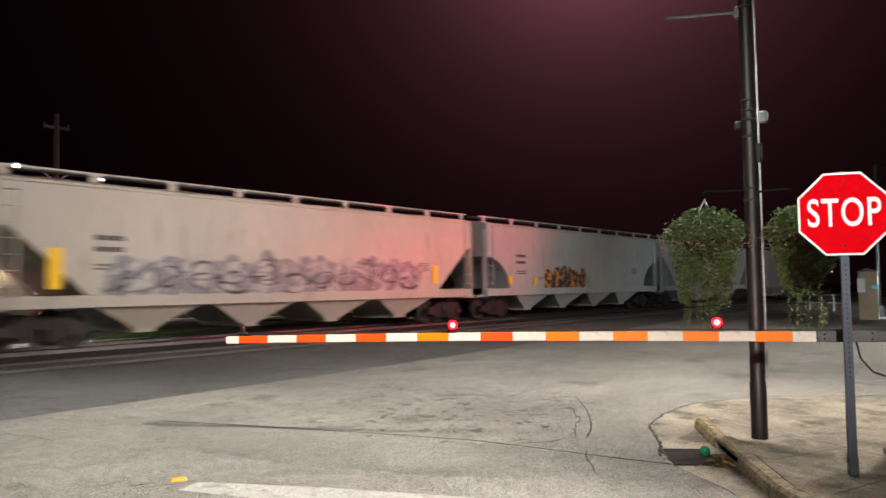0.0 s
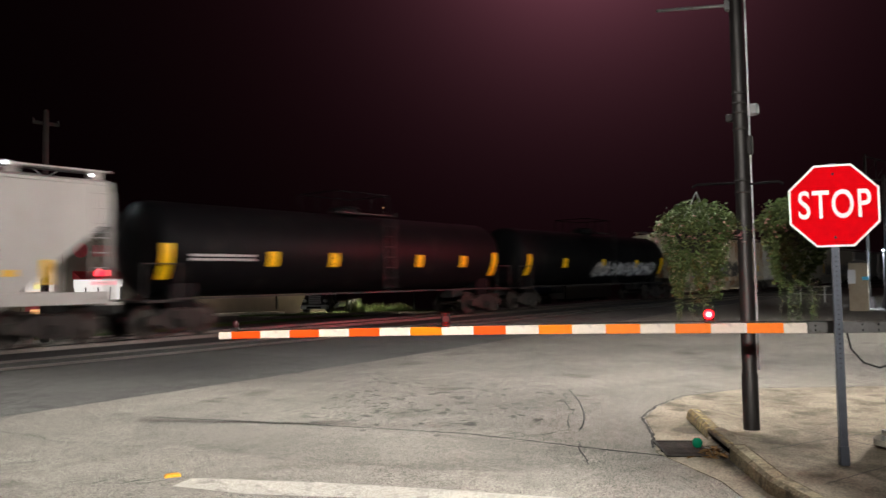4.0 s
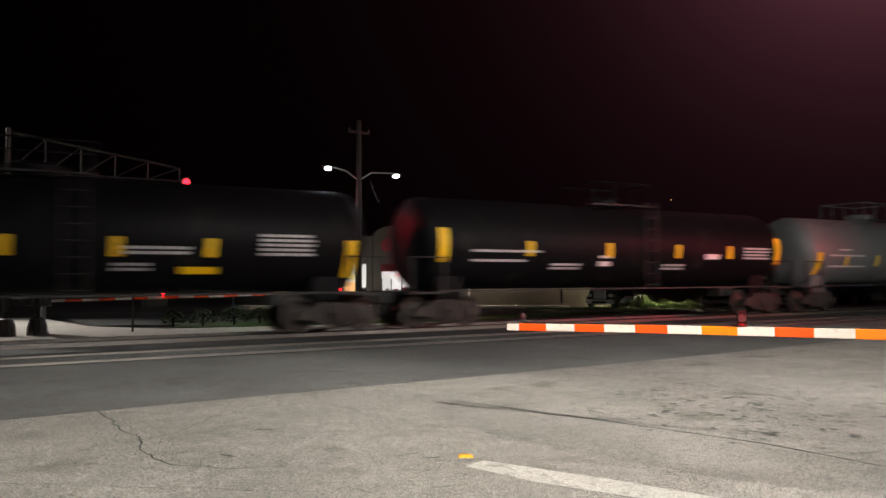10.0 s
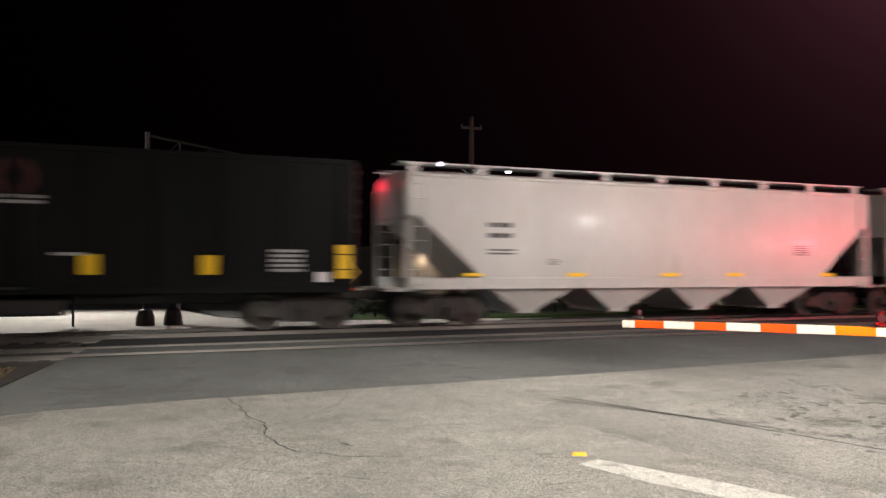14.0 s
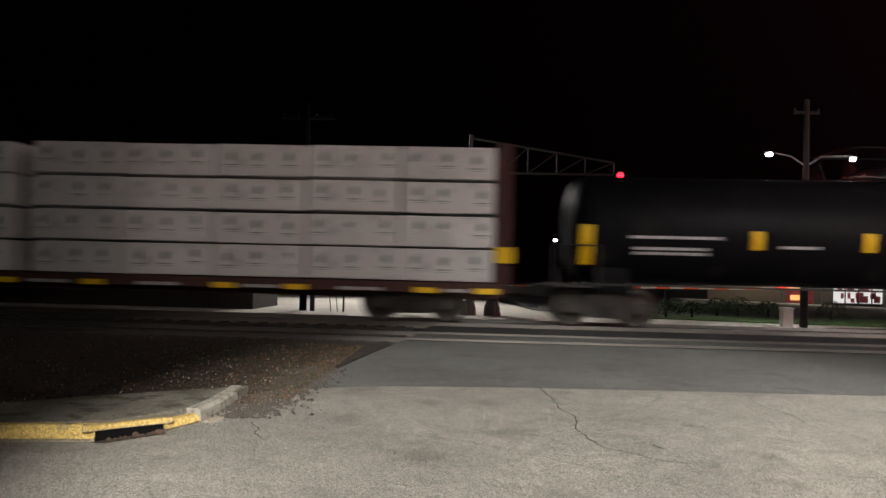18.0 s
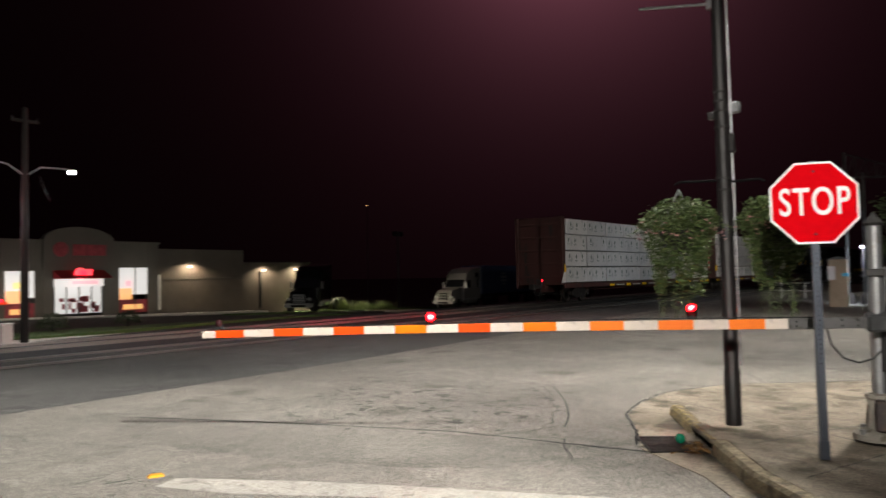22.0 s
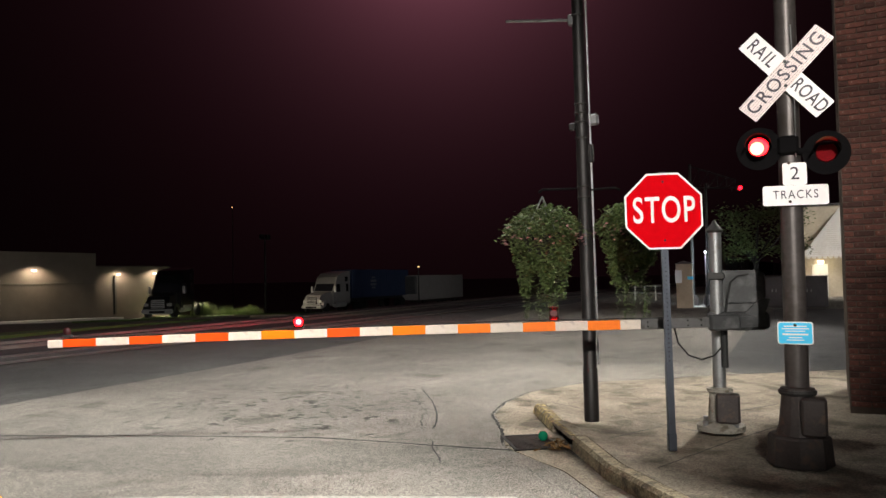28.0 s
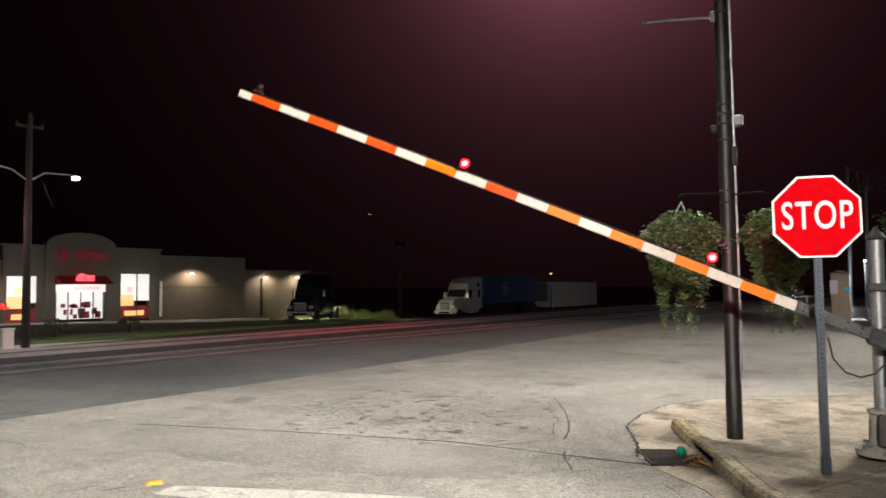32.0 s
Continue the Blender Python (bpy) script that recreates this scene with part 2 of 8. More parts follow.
ARM_WHITE = mat("gate_white_sheeting", (0.66, 0.57, 0.50), 0.45, var=0.12, scale=5, bump=0.03, spots=(0.5, 0.42, 0.38), amount=0.3)
ARM_RED = mat("gate_red_sheeting", (0.97, 0.075, 0.003), 0.45, var=0.12, scale=5, bump=0.03)
ARM_ORANGE = mat("gate_orange_sheeting", (1.0, 0.19, 0.001), 0.45, var=0.15, scale=5, bump=0.03)
RUBBER = mat("black_rubber", (0.012, 0.012, 0.012), 0.7, var=0.2, scale=10, bump=0.05)
BRICK = mat("red_brick", (0.085, 0.031, 0.023), 0.9, var=0.5, scale=12, bump=0.6, bscale=60, spots=(0.16, 0.12, 0.10), amount=0.22, random_tone=0.5)
MORTAR = mat("mortar", (0.09, 0.070, 0.058), 0.95, var=0.25, scale=8, bump=0.5, bscale=80)
TIMBER = mat("pole_timber", (0.0075, 0.0055, 0.0045), 0.9, var=0.3, scale=5, bump=0.4, stretch=(3, 3, 0.3))
LAMP_WHITE = glow("lamp_white", (0.9, 0.96, 1.0), 90)
LAMP_ORANGE = glow("lamp_orange", (1.0, 0.35, 0.08), 25)
LAMP_WARM = glow("lamp_warm", (1.0, 0.82, 0.55), 9)
LAMP_RED = glow("lamp_red", (1.0, 0.004, 0.012), 14, (0.4, 0.01, 0.01))
GATE_GLOW = glow("gate_lamp_lit", (1.0, 0.0001, 0.0004), 260, (0.4, 0.01, 0.01))
GATE_CORE = glow("gate_lamp_core", (1.0, 0.75, 0.75), 3.0, (0.4, 0.1, 0.1))
FLASH_GLOW = glow("flasher_lit", (1.0, 0.002, 0.006), 12, (0.4, 0.01, 0.01))
FLASH_CORE = glow("flasher_core", (1.0, 0.66, 0.30), 3.2, (0.4, 0.1, 0.1))
DIM_RED = glow("lamp_red_fading", (1.0, 0.004, 0.015), 0.045, (0.03, 0.001, 0.002))
DIM_LENS = mat("flasher_lens_red", (0.17, 0.003, 0.006), 0.6, var=0.35, scale=60, bump=0.3, bscale=120, spec=0.05)
LENS_RED = mat("red_lens", (0.022, 0.003, 0.004), 0.5, var=0.05, scale=20, bump=0, spec=0.2)


# ---- mesh building ----
class Shape:
    """Collects vertices and faces of one part."""

    def __init__(self):
        self.v, self.f = [], []

    def add(self, verts, faces, m=None):
        n = len(self.v)
        self.v += [tuple(m @ Vector(p)) if m else tuple(p) for p in verts]
        self.f += [tuple(i + n for i in f) for f in faces]
        return self

    def box(self, lo, hi, ch=0.0, m=None):
        (a, b, c), (d, e, f) = lo, hi
        ch = min(ch, (d - a) * 0.45, (e - b) * 0.45, (f - c) * 0.45)
        if ch <= 0:
            v = [(x, y, z) for z in (c, f) for y in (b, e) for x in (a, d)]
            return self.add(v, [(0, 2, 3, 1), (4, 5, 7, 6), (0, 1, 5, 4), (2, 6, 7, 3), (0, 4, 6, 2), (1, 3, 7, 5)], m)
        def ring(x0, y0, x1, y1, z):
            return [(x0 + ch, y0, z), (x1 - ch, y0, z), (x1, y0 + ch, z), (x1, y1 - ch, z), (x1 - ch, y1, z), (x0 + ch, y1, z), (x0, y1 - ch, z), (x0, y0 + ch, z)]
        v = ring(a + ch, b + ch, d - ch, e - ch, c) + ring(a, b, d, e, c + ch) + ring(a, b, d, e, f - ch) + ring(a + ch, b + ch, d - ch, e - ch, f)
        faces = [tuple(range(7, -1, -1)), tuple(range(24, 32))]
        for k in range(3):
            faces += [(8 * k + i, 8 * k + (i + 1) % 8, 8 * k + 8 + (i + 1) % 8, 8 * k + 8 + i) for i in range(8)]
        return self.add(v, faces, m)

    def rings(self, rings, caps=True, close=True):
        """Skins loops of equal length one after the other."""
        n, k, start = len(rings[0]), len(rings), len(self.v)
        self.v += [tuple(p) for r in rings for p in r]
        for a in range(k - 1):
            for i in range(n if close else n - 1):
                j = (i + 1) % n
                self.f.append((start + a * n + i, start + a * n + j, start + a * n + n + j, start + a * n + n + i))
        if caps:
            self.f.append(tuple(start + i for i in range(n - 1, -1, -1)))
            self.f.append(tuple(start + (k - 1) * n + i for i in range(n)))
        return self

    def cyl(self, p0, p1, r0, r1=None, n=12, caps=True):
        p0, p1 = Vector(p0), Vector(p1)
        r1 = r0 if r1 is None else r1
        q = (p1 - p0).to_track_quat("Z", "Y")
        def ring(p, r):
            return [p + q @ Vector((r * math.cos(2 * math.pi * i / n), r * math.sin(2 * math.pi * i / n), 0)) for i in range(n)]
        return self.rings([ring(p0, r0), ring(p1, r1)], caps)

    def lathe(self, profile, n=20, centre=(0, 0)):
        """Turns (radius, z) pairs about a vertical axis."""
        rr = [[(centre[0] + r * math.cos(2 * math.pi * i / n), centre[1] + r * math.sin(2 * math.pi * i / n), z) for i in range(n)] for r, z in profile]
        return self.rings(rr)

    def tube(self, pts, r, n=8):
        pts = [Vector(p) for p in pts]
        rr = []
        for k, p in enumerate(pts):
            d = pts[min(k + 1, len(pts) - 1)] - pts[max(k - 1, 0)]
            q = d.to_track_quat("Z", "Y")
            rr.append([p + q @ Vector((r * math.cos(2 * math.pi * i / n), r * math.sin(2 * math.pi * i / n), 0)) for i in range(n)])
        return self.rings(rr)

    def prism(self, poly, lo, hi, axis="y"):
        """Extrudes a flat outline. axis y: outline in x, z; axis x: in y, z; axis z: in x, y."""
        def place(p, d):
            return {"y": (p[0], d, p[1]), "x": (d, p[0], p[1]), "z": (p[0], p[1], d)}[axis]
        return self.rings([[place(p, lo) for p in poly], [place(p, hi) for p in poly]])

    def mesh(self, name, smooth=False, m=None):
        me = bpy.data.meshes.new(name)
        me.from_pydata(self.v, [], self.f)
        if m:
            me.transform(m)
        bm = bmesh.new()
        bm.from_mesh(me)
        bmesh.ops.recalc_face_normals(bm, faces=bm.faces)
        bm.to_mesh(me)
        bm.free()
        if smooth:
            me.polygons.foreach_set("use_smooth", [True] * len(me.polygons))
            me.set_sharp_from_angle(angle=radians(38))
        return me


def part(name, shape, material, parent=None, label="", smooth=False):
    """Links one shape as one mesh object, under its thing or part if there is one."""
    me = shape if isinstance(shape, bpy.types.Mesh) else shape.mesh(name, smooth)
    if not me.materials:
        me.materials.append(material)
    ob = new(name, me)
    if parent:
        ob.parent = parent
    if label:
        ob["label"] = label
    return ob


def thing(name, m, label, category, group=""):
    ob = new(name)
    ob.empty_display_size = 0.2
    ob.matrix_basis = m
    return tagged(ob, label, category, group)


def structure(name, shape, material, label, category, smooth=False):
    return tagged(part(name, shape, material, None, "", smooth), label, category, "", "structure")


def lettering(name, text, size, material, parent, m, depth=0.002, label="", spacing=1.0, width=1.0, bold=0.0):
    """Raised writing in the built-in font, as a mesh; it stands in the x, z plane and faces -y."""
    cu = bpy.data.curves.new(name, "FONT")
    cu.body, cu.size, cu.extrude, cu.align_x, cu.align_y, cu.space_character = text, size, depth, "CENTER", "CENTER", spacing
    cu.offset = bold
    tmp = bpy.data.objects.new(name, cu)
    scene.collection.objects.link(tmp)
    me = bpy.data.meshes.new_from_object(tmp.evaluated_get(bpy.context.evaluated_depsgraph_get()))
    bpy.data.objects.remove(tmp)
    me.transform(m @ pose(0, 0, 0, 90) @ Matrix.Diagonal((width, 1, 1, 1)))
    me.materials.clear()
    me.materials.append(material)
    return part(name, me, material, parent, label)


# ---- ground, road, tracks ----
def smooth_step(a, b, x):
    t = min(1.0, max(0.0, (x - a) / (b - a)))
    return t * t * (3 - 2 * t)


def ground_z(x, y):
    """Level on this side of the tracks; beyond them the land falls gently."""
    return -0.02 - (0.016 * max(0.0, y - 23) + 0.03 * max(0.0, x - 20) * smooth_step(23, 34, y)) * smooth_step(22.5, 26, y)


def ground_sheet():
    xs = [-1500, -400, -120, -60] + list(range(-40, 121, 5)) + [160, 240, 400, 1500]
    ys = [-1500, -300, -80, -40, -20, 0, 8, 14, 20] + [22, 24, 26, 28, 30, 33, 36, 40, 45, 50, 55, 60, 80, 120, 300, 1500]
    s = Shape()
    s.v = [(x, y, max(-3.2, ground_z(x, y) - 0.06)) for y in ys for x in xs]
    n = len(xs)
    s.f = [(j * n + i, j * n + i + 1, j * n + n + i + 1, j * n + n + i) for j in range(len(ys) - 1) for i in range(n - 1)]
    return s


structure("ground", ground_sheet(), SOIL, "dark bare soil and weeds under the crossing", "ground")

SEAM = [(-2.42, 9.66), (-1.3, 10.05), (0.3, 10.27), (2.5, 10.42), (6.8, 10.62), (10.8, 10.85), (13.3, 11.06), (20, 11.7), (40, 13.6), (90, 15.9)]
KERB_FOOT = [(-30.0, 0.6), (-12.0, 4.7), (-4.38, 6.45), (-3.47, 6.68), (-2.84, 7.54), (-2.42, 9.66)]


def slab(outline, top, thick=0.3):
    z = top if callable(top) else (lambda x, y: top)
    s = Shape()
    n = len(outline)
    s.v = [(x, y, z(x, y)) for x, y in outline] + [(x, y, z(x, y) - thick) for x, y in outline]
    s.f = [tuple(range(n)), tuple(range(2 * n - 1, n - 1, -1))] + [(i, i + n, (i + 1) % n + n, (i + 1) % n) for i in range(n)]
    return s


structure("road", slab([(-30, -45), (90, -45)] + SEAM[::-1] + KERB_FOOT[::-1][1:], 0.0), OLD_ASPHALT, "pale worn asphalt road with cracks and scars", "road")
structure("road_approach", slab(SEAM + [(90, 16.0), (-1.68, 16.0), (-2.14, 12.24)], 0.0), NEW_ASPHALT, "darker asphalt strip leading up to the rails", "road")
structure("road_track_panel", slab([(-1.6, 16.10), (90, 16.10), (90, 17.40), (-1.5, 17.40)], 0.012), NEW_ASPHALT, "asphalt panel between the near rails", "crossing panel")
structure("road_between_tracks", slab([(-1.5, 17.58), (90, 17.58), (90, 19.36), (-1.3, 19.36)], 0.035), DARK_ASPHALT, "dark asphalt between the two tracks", "crossing panel")
structure("road_far_panel", slab([(-1.3, 19.50), (90, 19.50), (90, 20.79), (-1.2, 20.79)], 0.05), DARK_ASPHALT, "dark asphalt panel between the far rails", "crossing panel")
structure("road_far_side", slab([(-1.2, 20.95), (60, 20.95), (60, 24.5), (10.0, 23.4), (6.0, 22.4), (-1.2, 22.0)], 0.0), DARK_ASPHALT, "dark asphalt beyond the tracks", "road")

# rails, ties and ballast
RAIL_Y = (16.05, 17.49, 19.43, 20.87)
RAIL_TOP = (0.05, 0.05, 0.13, 0.13)


def rail_shape():
    s = Shape()
    prof = [(-0.075, -0.17), (0.075, -0.17), (0.07, -0.155), (0.012, -0.135), (0.012, -0.045), (0.036, -0.035), (0.036, -0.006), (0.028, 0.0), (-0.028, 0.0), (-0.036, -0.006), (-0.036, -0.035), (-0.012, -0.045), (-0.012, -0.135), (-0.07, -0.155)]
    return s.prism(prof, -300, 300, "x")


rail_mesh = rail_shape().mesh("rail")
for y, z in zip(RAIL_Y, RAIL_TOP):
    r = structure("rail", rail_mesh, RAIL_STEEL, "long steel rail polished on top", "rail")
    r.location = (0, y, z)
s = Shape()
s.prism([(14.3, -0.12), (15.3, -0.06), (22.0, 0.0), (23.0, -0.12), (23.0, -0.3), (14.3, -0.3)], -300, -1.75, "x")
structure("track_bed", s, BALLAST, "dark stone ballast under both tracks", "ballast")
tie = Shape().box((-0.11, -1.3, -0.11), (0.11, 1.3, 0.06), 0.015).mesh("tie")
for yc, z in ((16.77, -0.10), (20.15, -0.05)):
    for k in range(60):
        t = tagged(part("railway_tie", tie, TIE_WOOD), "dark weathered timber tie in the ballast", "railway tie", "ties of the tracks")
        t.matrix_basis = pose(-2.1 - 0.52 * k, yc, z, 0, 0, random.uniform(-1, 1))


def ribbon(pts, width, z=0.005, jitter=0.0, taper=True):
    """A narrow strip on the ground along a line, wandering a little."""
    pts = [Vector((x, y, 0)) for x, y in pts]
    dense = []
    for a, b in zip(pts, pts[1:]):
        n = max(1, int((b - a).length / 0.07)) if jitter else max(1, int((b - a).length / 0.6))
        dense += [a.lerp(b, k / n) for k in range(n)]
    dense.append(pts[-1])
    s, left, right = Shape(), [], []
    for k, p in enumerate(dense):
        d = dense[min(k + 1, len(dense) - 1)] - dense[max(k - 1, 0)]
        side = Vector((-d.y, d.x, 0)).normalized()
        p = p + side * random.uniform(-jitter, jitter)
        w = width * random.uniform(0.6, 1.3) * 0.5 if jitter else width * 0.5
        if taper and k in (0, len(dense) - 1):
            w *= 0.3
        left.append((*(p + side * w).xy, z))
        right.append((*(p - side * w).xy, z))
    n = len(left)
    s.v = left + right + [(x, y, -0.02) for x, y, _ in left + right]
    for k in range(n - 1):
        s.f += [(k, k + 1, n + k + 1, n + k)]
    return s


# dark filler of the apron edge, and colour of the painted shadow line
EDGE_AND_SHADOW = mat("edge_and_shadow_dark", (0.022, 0.021, 0.02), 0.8, var=0.3, scale=6, bump=0.3)
CRACKS = [
    ([(0.84, 10.3), (0.87, 9.84), (0.92, 9.22), (1.08, 8.45), (1.04, 7.6), (1.16, 7.05), (1.56, 6.67), (2.09, 6.49)], 0.038),
    ([(2.44, 10.17), (2.24, 9.6), (1.83, 8.9), (1.51, 8.5), (1.1, 8.3)], 0.022),
    ([(2.25, 9.34), (2.48, 8.94), (2.78, 8.68)], 0.012),
    ([(3.63, 10.3), (3.52, 9.62), (3.6, 8.46)], 0.03),
    ([(3.6, 8.46), (3.76, 8.05), (3.94, 7.66), (4.18, 6.94), (4.42, 6.23)], 0.016),
    ([(-1.25, 7.78), (-0.88, 7.45), (-0.16, 7.12), (0.48, 6.68), (0.89, 6.38), (1.35, 6.12), (2.03, 5.61)], 0.018),
    ([(-0.3, 6.23), (0.03, 6.24), (0.48, 6.65)], 0.014),
    ([(-0.75, 5.72), (-0.52, 5.61)], 0.024),
    ([(-1.97, 8.4), (-1.41, 8.97), (-0.75, 9.26)], 0.014),
    ([(-1.25, 7.78), (-1.6, 7.8), (-1.75, 8.0)], 0.02),
    ([(2.28, 5.63), (2.38, 5.29)], 0.026),
    ([(9.6, 5.53), (8.76, 4.99), (7.9, 4.47), (7.36, 4.12), (6.89, 4.23), (6.49, 4.5)], 0.028),
    ([(6.84, 3.76), (6.42, 3.49), (6.05, 3.23)], 0.03),
    ([(5.53, 1.77), (6.16, 2.42), (6.27, 2.90), (6.19, 3.21), (5.70, 3.77)], 0.014),
    ([(10.16, 8.14), (10.49, 7.2), (11.22, 7.06), (11.77, 7.44)], 0.026),
    ([(10.27, 7.22), (9.48, 6.69), (9.23, 6.24)], 0.018),
    ([(11.95, 7.68), (12.09, 7.26), (11.27, 6.45)], 0.02),
    ([(6.96, 9.75), (6.77, 8.66), (6.67, 7.8)], 0.016),
    ([(5.0, 5.04), (5.21, 4.7), (5.33, 4.22), (5.43, 3.8)], 0.014),
    ([(4.35, 6.73), (4.44, 6.15)], 0.014),
    ([(9.29, 9.25), (10.66, 9.66), (11.55, 9.68)], 0.04),
    ([(-2.34, 7.6), (-2.18, 7.29), (-2.14, 7.05), (-1.99, 6.85)], 0.034),
    ([(13.18, 4.25), (15.28, 5.68), (17.98, 8.91)], 0.022),
]
def wander(pts):
    """Breaks a line up again and again, each time by a smaller sideways step."""
    pts = [Vector((x, y)) for x, y in pts]
    for _ in range(3):
        out = []
        for a, b in zip(pts, pts[1:]):
            d = b - a
            out += [a, a.lerp(b, random.uniform(0.35, 0.65)) + Vector((-d.y, d.x)) * random.uniform(-0.07, 0.07)]
        pts = out + [pts[-1]]
    return [(p.x, p.y) for p in pts]


for pts, w in CRACKS:
    tagged(part("crack", ribbon(wander(pts), w * 0.48, 0.004, 0.009), TAR), "dark crack in the worn asphalt", "crack", "cracks in the road", "structure")
tagged(part("crack", ribbon([(9.92, 5.6), (9.45, 5.25), (9.03, 4.94), (8.60, 4.66), (8.13, 4.38), (7.72, 4.17), (7.30, 4.00)], 0.022, 0.004, 0.002), TAR), "clean curved crack in the worn asphalt", "crack", "cracks in the road", "structure")
# a thin cast shadow across the road, painted as a dark ribbon
tagged(part("road_joint", ribbon([(5.01, 8.82), (5.25, 8.27), (5.48, 7.72), (5.76, 7.0), (6.01, 6.33), (6.30, 5.5), (6.49, 4.95), (6.58, 4.32), (6.64, 3.68), (6.69, 3.27), (6.76, 2.82), (6.79, 2.62)], 0.042, 0.004, 0.003), EDGE_AND_SHADOW), "narrow painted shadow line running to the drain", "joint", "", "structure")
STRIP_ASPHALT = mat("darker_strip_asphalt", (0.155, 0.145, 0.128), 0.85, var=0.3, scale=0.6, bump=0.4, bscale=110, spots=(0.17, 0.158, 0.14), amount=0.5, speck=0.85, sscale=165, mottle=0.2, patches=0.06)


def worn_strip():
    """A darker strip of road beside the thin dark line, ragged on its other side."""
    rnd = random.Random(8)
    right = [(4.97, 8.55), (5.32, 7.78), (5.72, 6.84), (6.08, 5.94), (6.35, 5.04), (6.50, 4.32), (6.58, 3.68), (6.65, 3.27), (6.70, 2.92)]
    dense = []
    for a, b in zip(right, right[1:]):
        dense += [Vector(a).lerp(Vector(b), k / 8) for k in range(8)]
    n = len(dense)
    left = [p - Vector((1.75, 0.95)) * (math.sin(math.pi * min(1, (k + 1) / n * 1.25)) ** 0.5 * 0.72 + 0.04 + 0.02 * math.sin(k * 1.7)) + Vector((rnd.uniform(-0.035, 0.035), rnd.uniform(-0.035, 0.035))) for k, p in enumerate(dense)]
    s = Shape()
    s.v = [(p.x, p.y, 0.003) for p in dense + left]
    s.f = [(k, k + 1, n + k + 1, n + k) for k in range(n - 1)]
    return s


tagged(part("worn_strip", worn_strip(), STRIP_ASPHALT), "darker strip of asphalt beside the thin dark line", "road patch", "", "structure")
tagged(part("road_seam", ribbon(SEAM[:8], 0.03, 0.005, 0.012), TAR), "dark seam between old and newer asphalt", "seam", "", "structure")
tagged(part("flangeway", ribbon([(-1.6, 15.93), (60, 15.93)], 0.10, 0.006, 0, False), TAR), "dark gap in the asphalt beside the rail", "gap", "", "structure")
for k in range(120):
    x, y = (random.uniform(6, 14), random.uniform(4.5, 10)) if k % 2 else (random.uniform(-1.5, 9), random.uniform(5, 14))
    a = random.uniform(-0.3, 0.3)
    pts = [(x, y), (x + random.uniform(0.1, 0.35), y + random.uniform(-0.25, 0.02))]
    part_ob = tagged(part("pavement_scar", ribbon(pts, random.uniform(0.012, 0.035), 0.003, 0.012), TAR), "small dark scar in the asphalt", "scar", "scars in the road", "structure")
STAIN = mat("oily_stain", (0.072, 0.066, 0.058), 0.8, var=0.4, scale=20, bump=0.3, bscale=110, speck=0.6, sscale=165)
GRIT = mat("pale_grit", (0.42, 0.40, 0.36), 0.9, var=0.3, scale=30, bump=0.1)
rnd = random.Random(77)
stains, grit = Shape(), Shape()
for k in range(230):
    cx, cy = rnd.gauss(8.0, 1.4), rnd.gauss(6.6, 1.2)
    if cx < 5.9 or cy < 4.6 or cy > 10.1:
        continue
    r, squash, turn = rnd.uniform(0.025, 0.10), rnd.uniform(0.35, 0.9), rnd.uniform(0, 3.14)
    ring = []
    for i in range(9):
        a, q = 2 * math.pi * i / 9, r * rnd.uniform(0.55, 1.15)
        dx, dy = q * math.cos(a), q * squash * math.sin(a)
        ring.append((cx + dx * math.cos(turn) - dy * math.sin(turn), cy + dx * math.sin(turn) + dy * math.cos(turn), 0.0045))
    stains.add(ring, [tuple(range(9))])
for k in range(1500):
    cx, cy, r = rnd.uniform(-2.2, 10.0), rnd.uniform(3.6, 10.2), rnd.uniform(0.003, 0.0075)
    if cx > 5.0 and cy < 4.2:
        continue
    grit.add([(cx - r, cy, 0.004), (cx, cy - r, 0.004), (cx + r, cy, 0.004), (cx, cy + r, 0.004), (cx, cy, 0.004 + r)], [(0, 1, 4), (1, 2, 4), (2, 3, 4), (3, 0, 4)])
tagged(part("oil_stains", stains, STAIN), "small dark oily stains on the worn asphalt", "stains", "", "stuff")
tagged(part("grit", grit, GRIT), "pale grit lying on the asphalt", "grit", "", "stuff")
stop_line = Shape()
stop_line.v = [(3.43, 5.70, 0.005), (3.68, 5.78, 0.005), (4.25, 4.75, 0.005), (4.66, 3.85, 0.005), (5.35, 2.2, 0.005), (5.0, 2.0, 0.005), (4.22, 4.0, 0.005), (3.66, 5.0, 0.005)]
stop_line.f = [(0, 1, 2, 7), (7, 2, 3, 6), (6, 3, 4, 5)]
structure("stop_line", stop_line, LINE_WHITE, "worn white stop line on the asphalt", "road marking")
mk = thing("road_marker", pose(3.62, 6.0, 0, 0, 0, -28), "yellow raised reflective marker on the road", "road marker")
s = Shape()
s.rings([[(-0.07, -0.05, 0.0), (0.07, -0.05, 0), (0.07, 0.05, 0), (-0.07, 0.05, 0)], [(-0.05, -0.035, 0.018), (0.05, -0.035, 0.018), (0.05, 0.035, 0.018), (-0.05, 0.035, 0.018)]])
part("body", s, MARKER_YELLOW, mk)
part("reflector", Shape().box((-0.045, -0.05, 0.003), (0.045, -0.036, 0.014)), SIGN_YELLOW, mk)

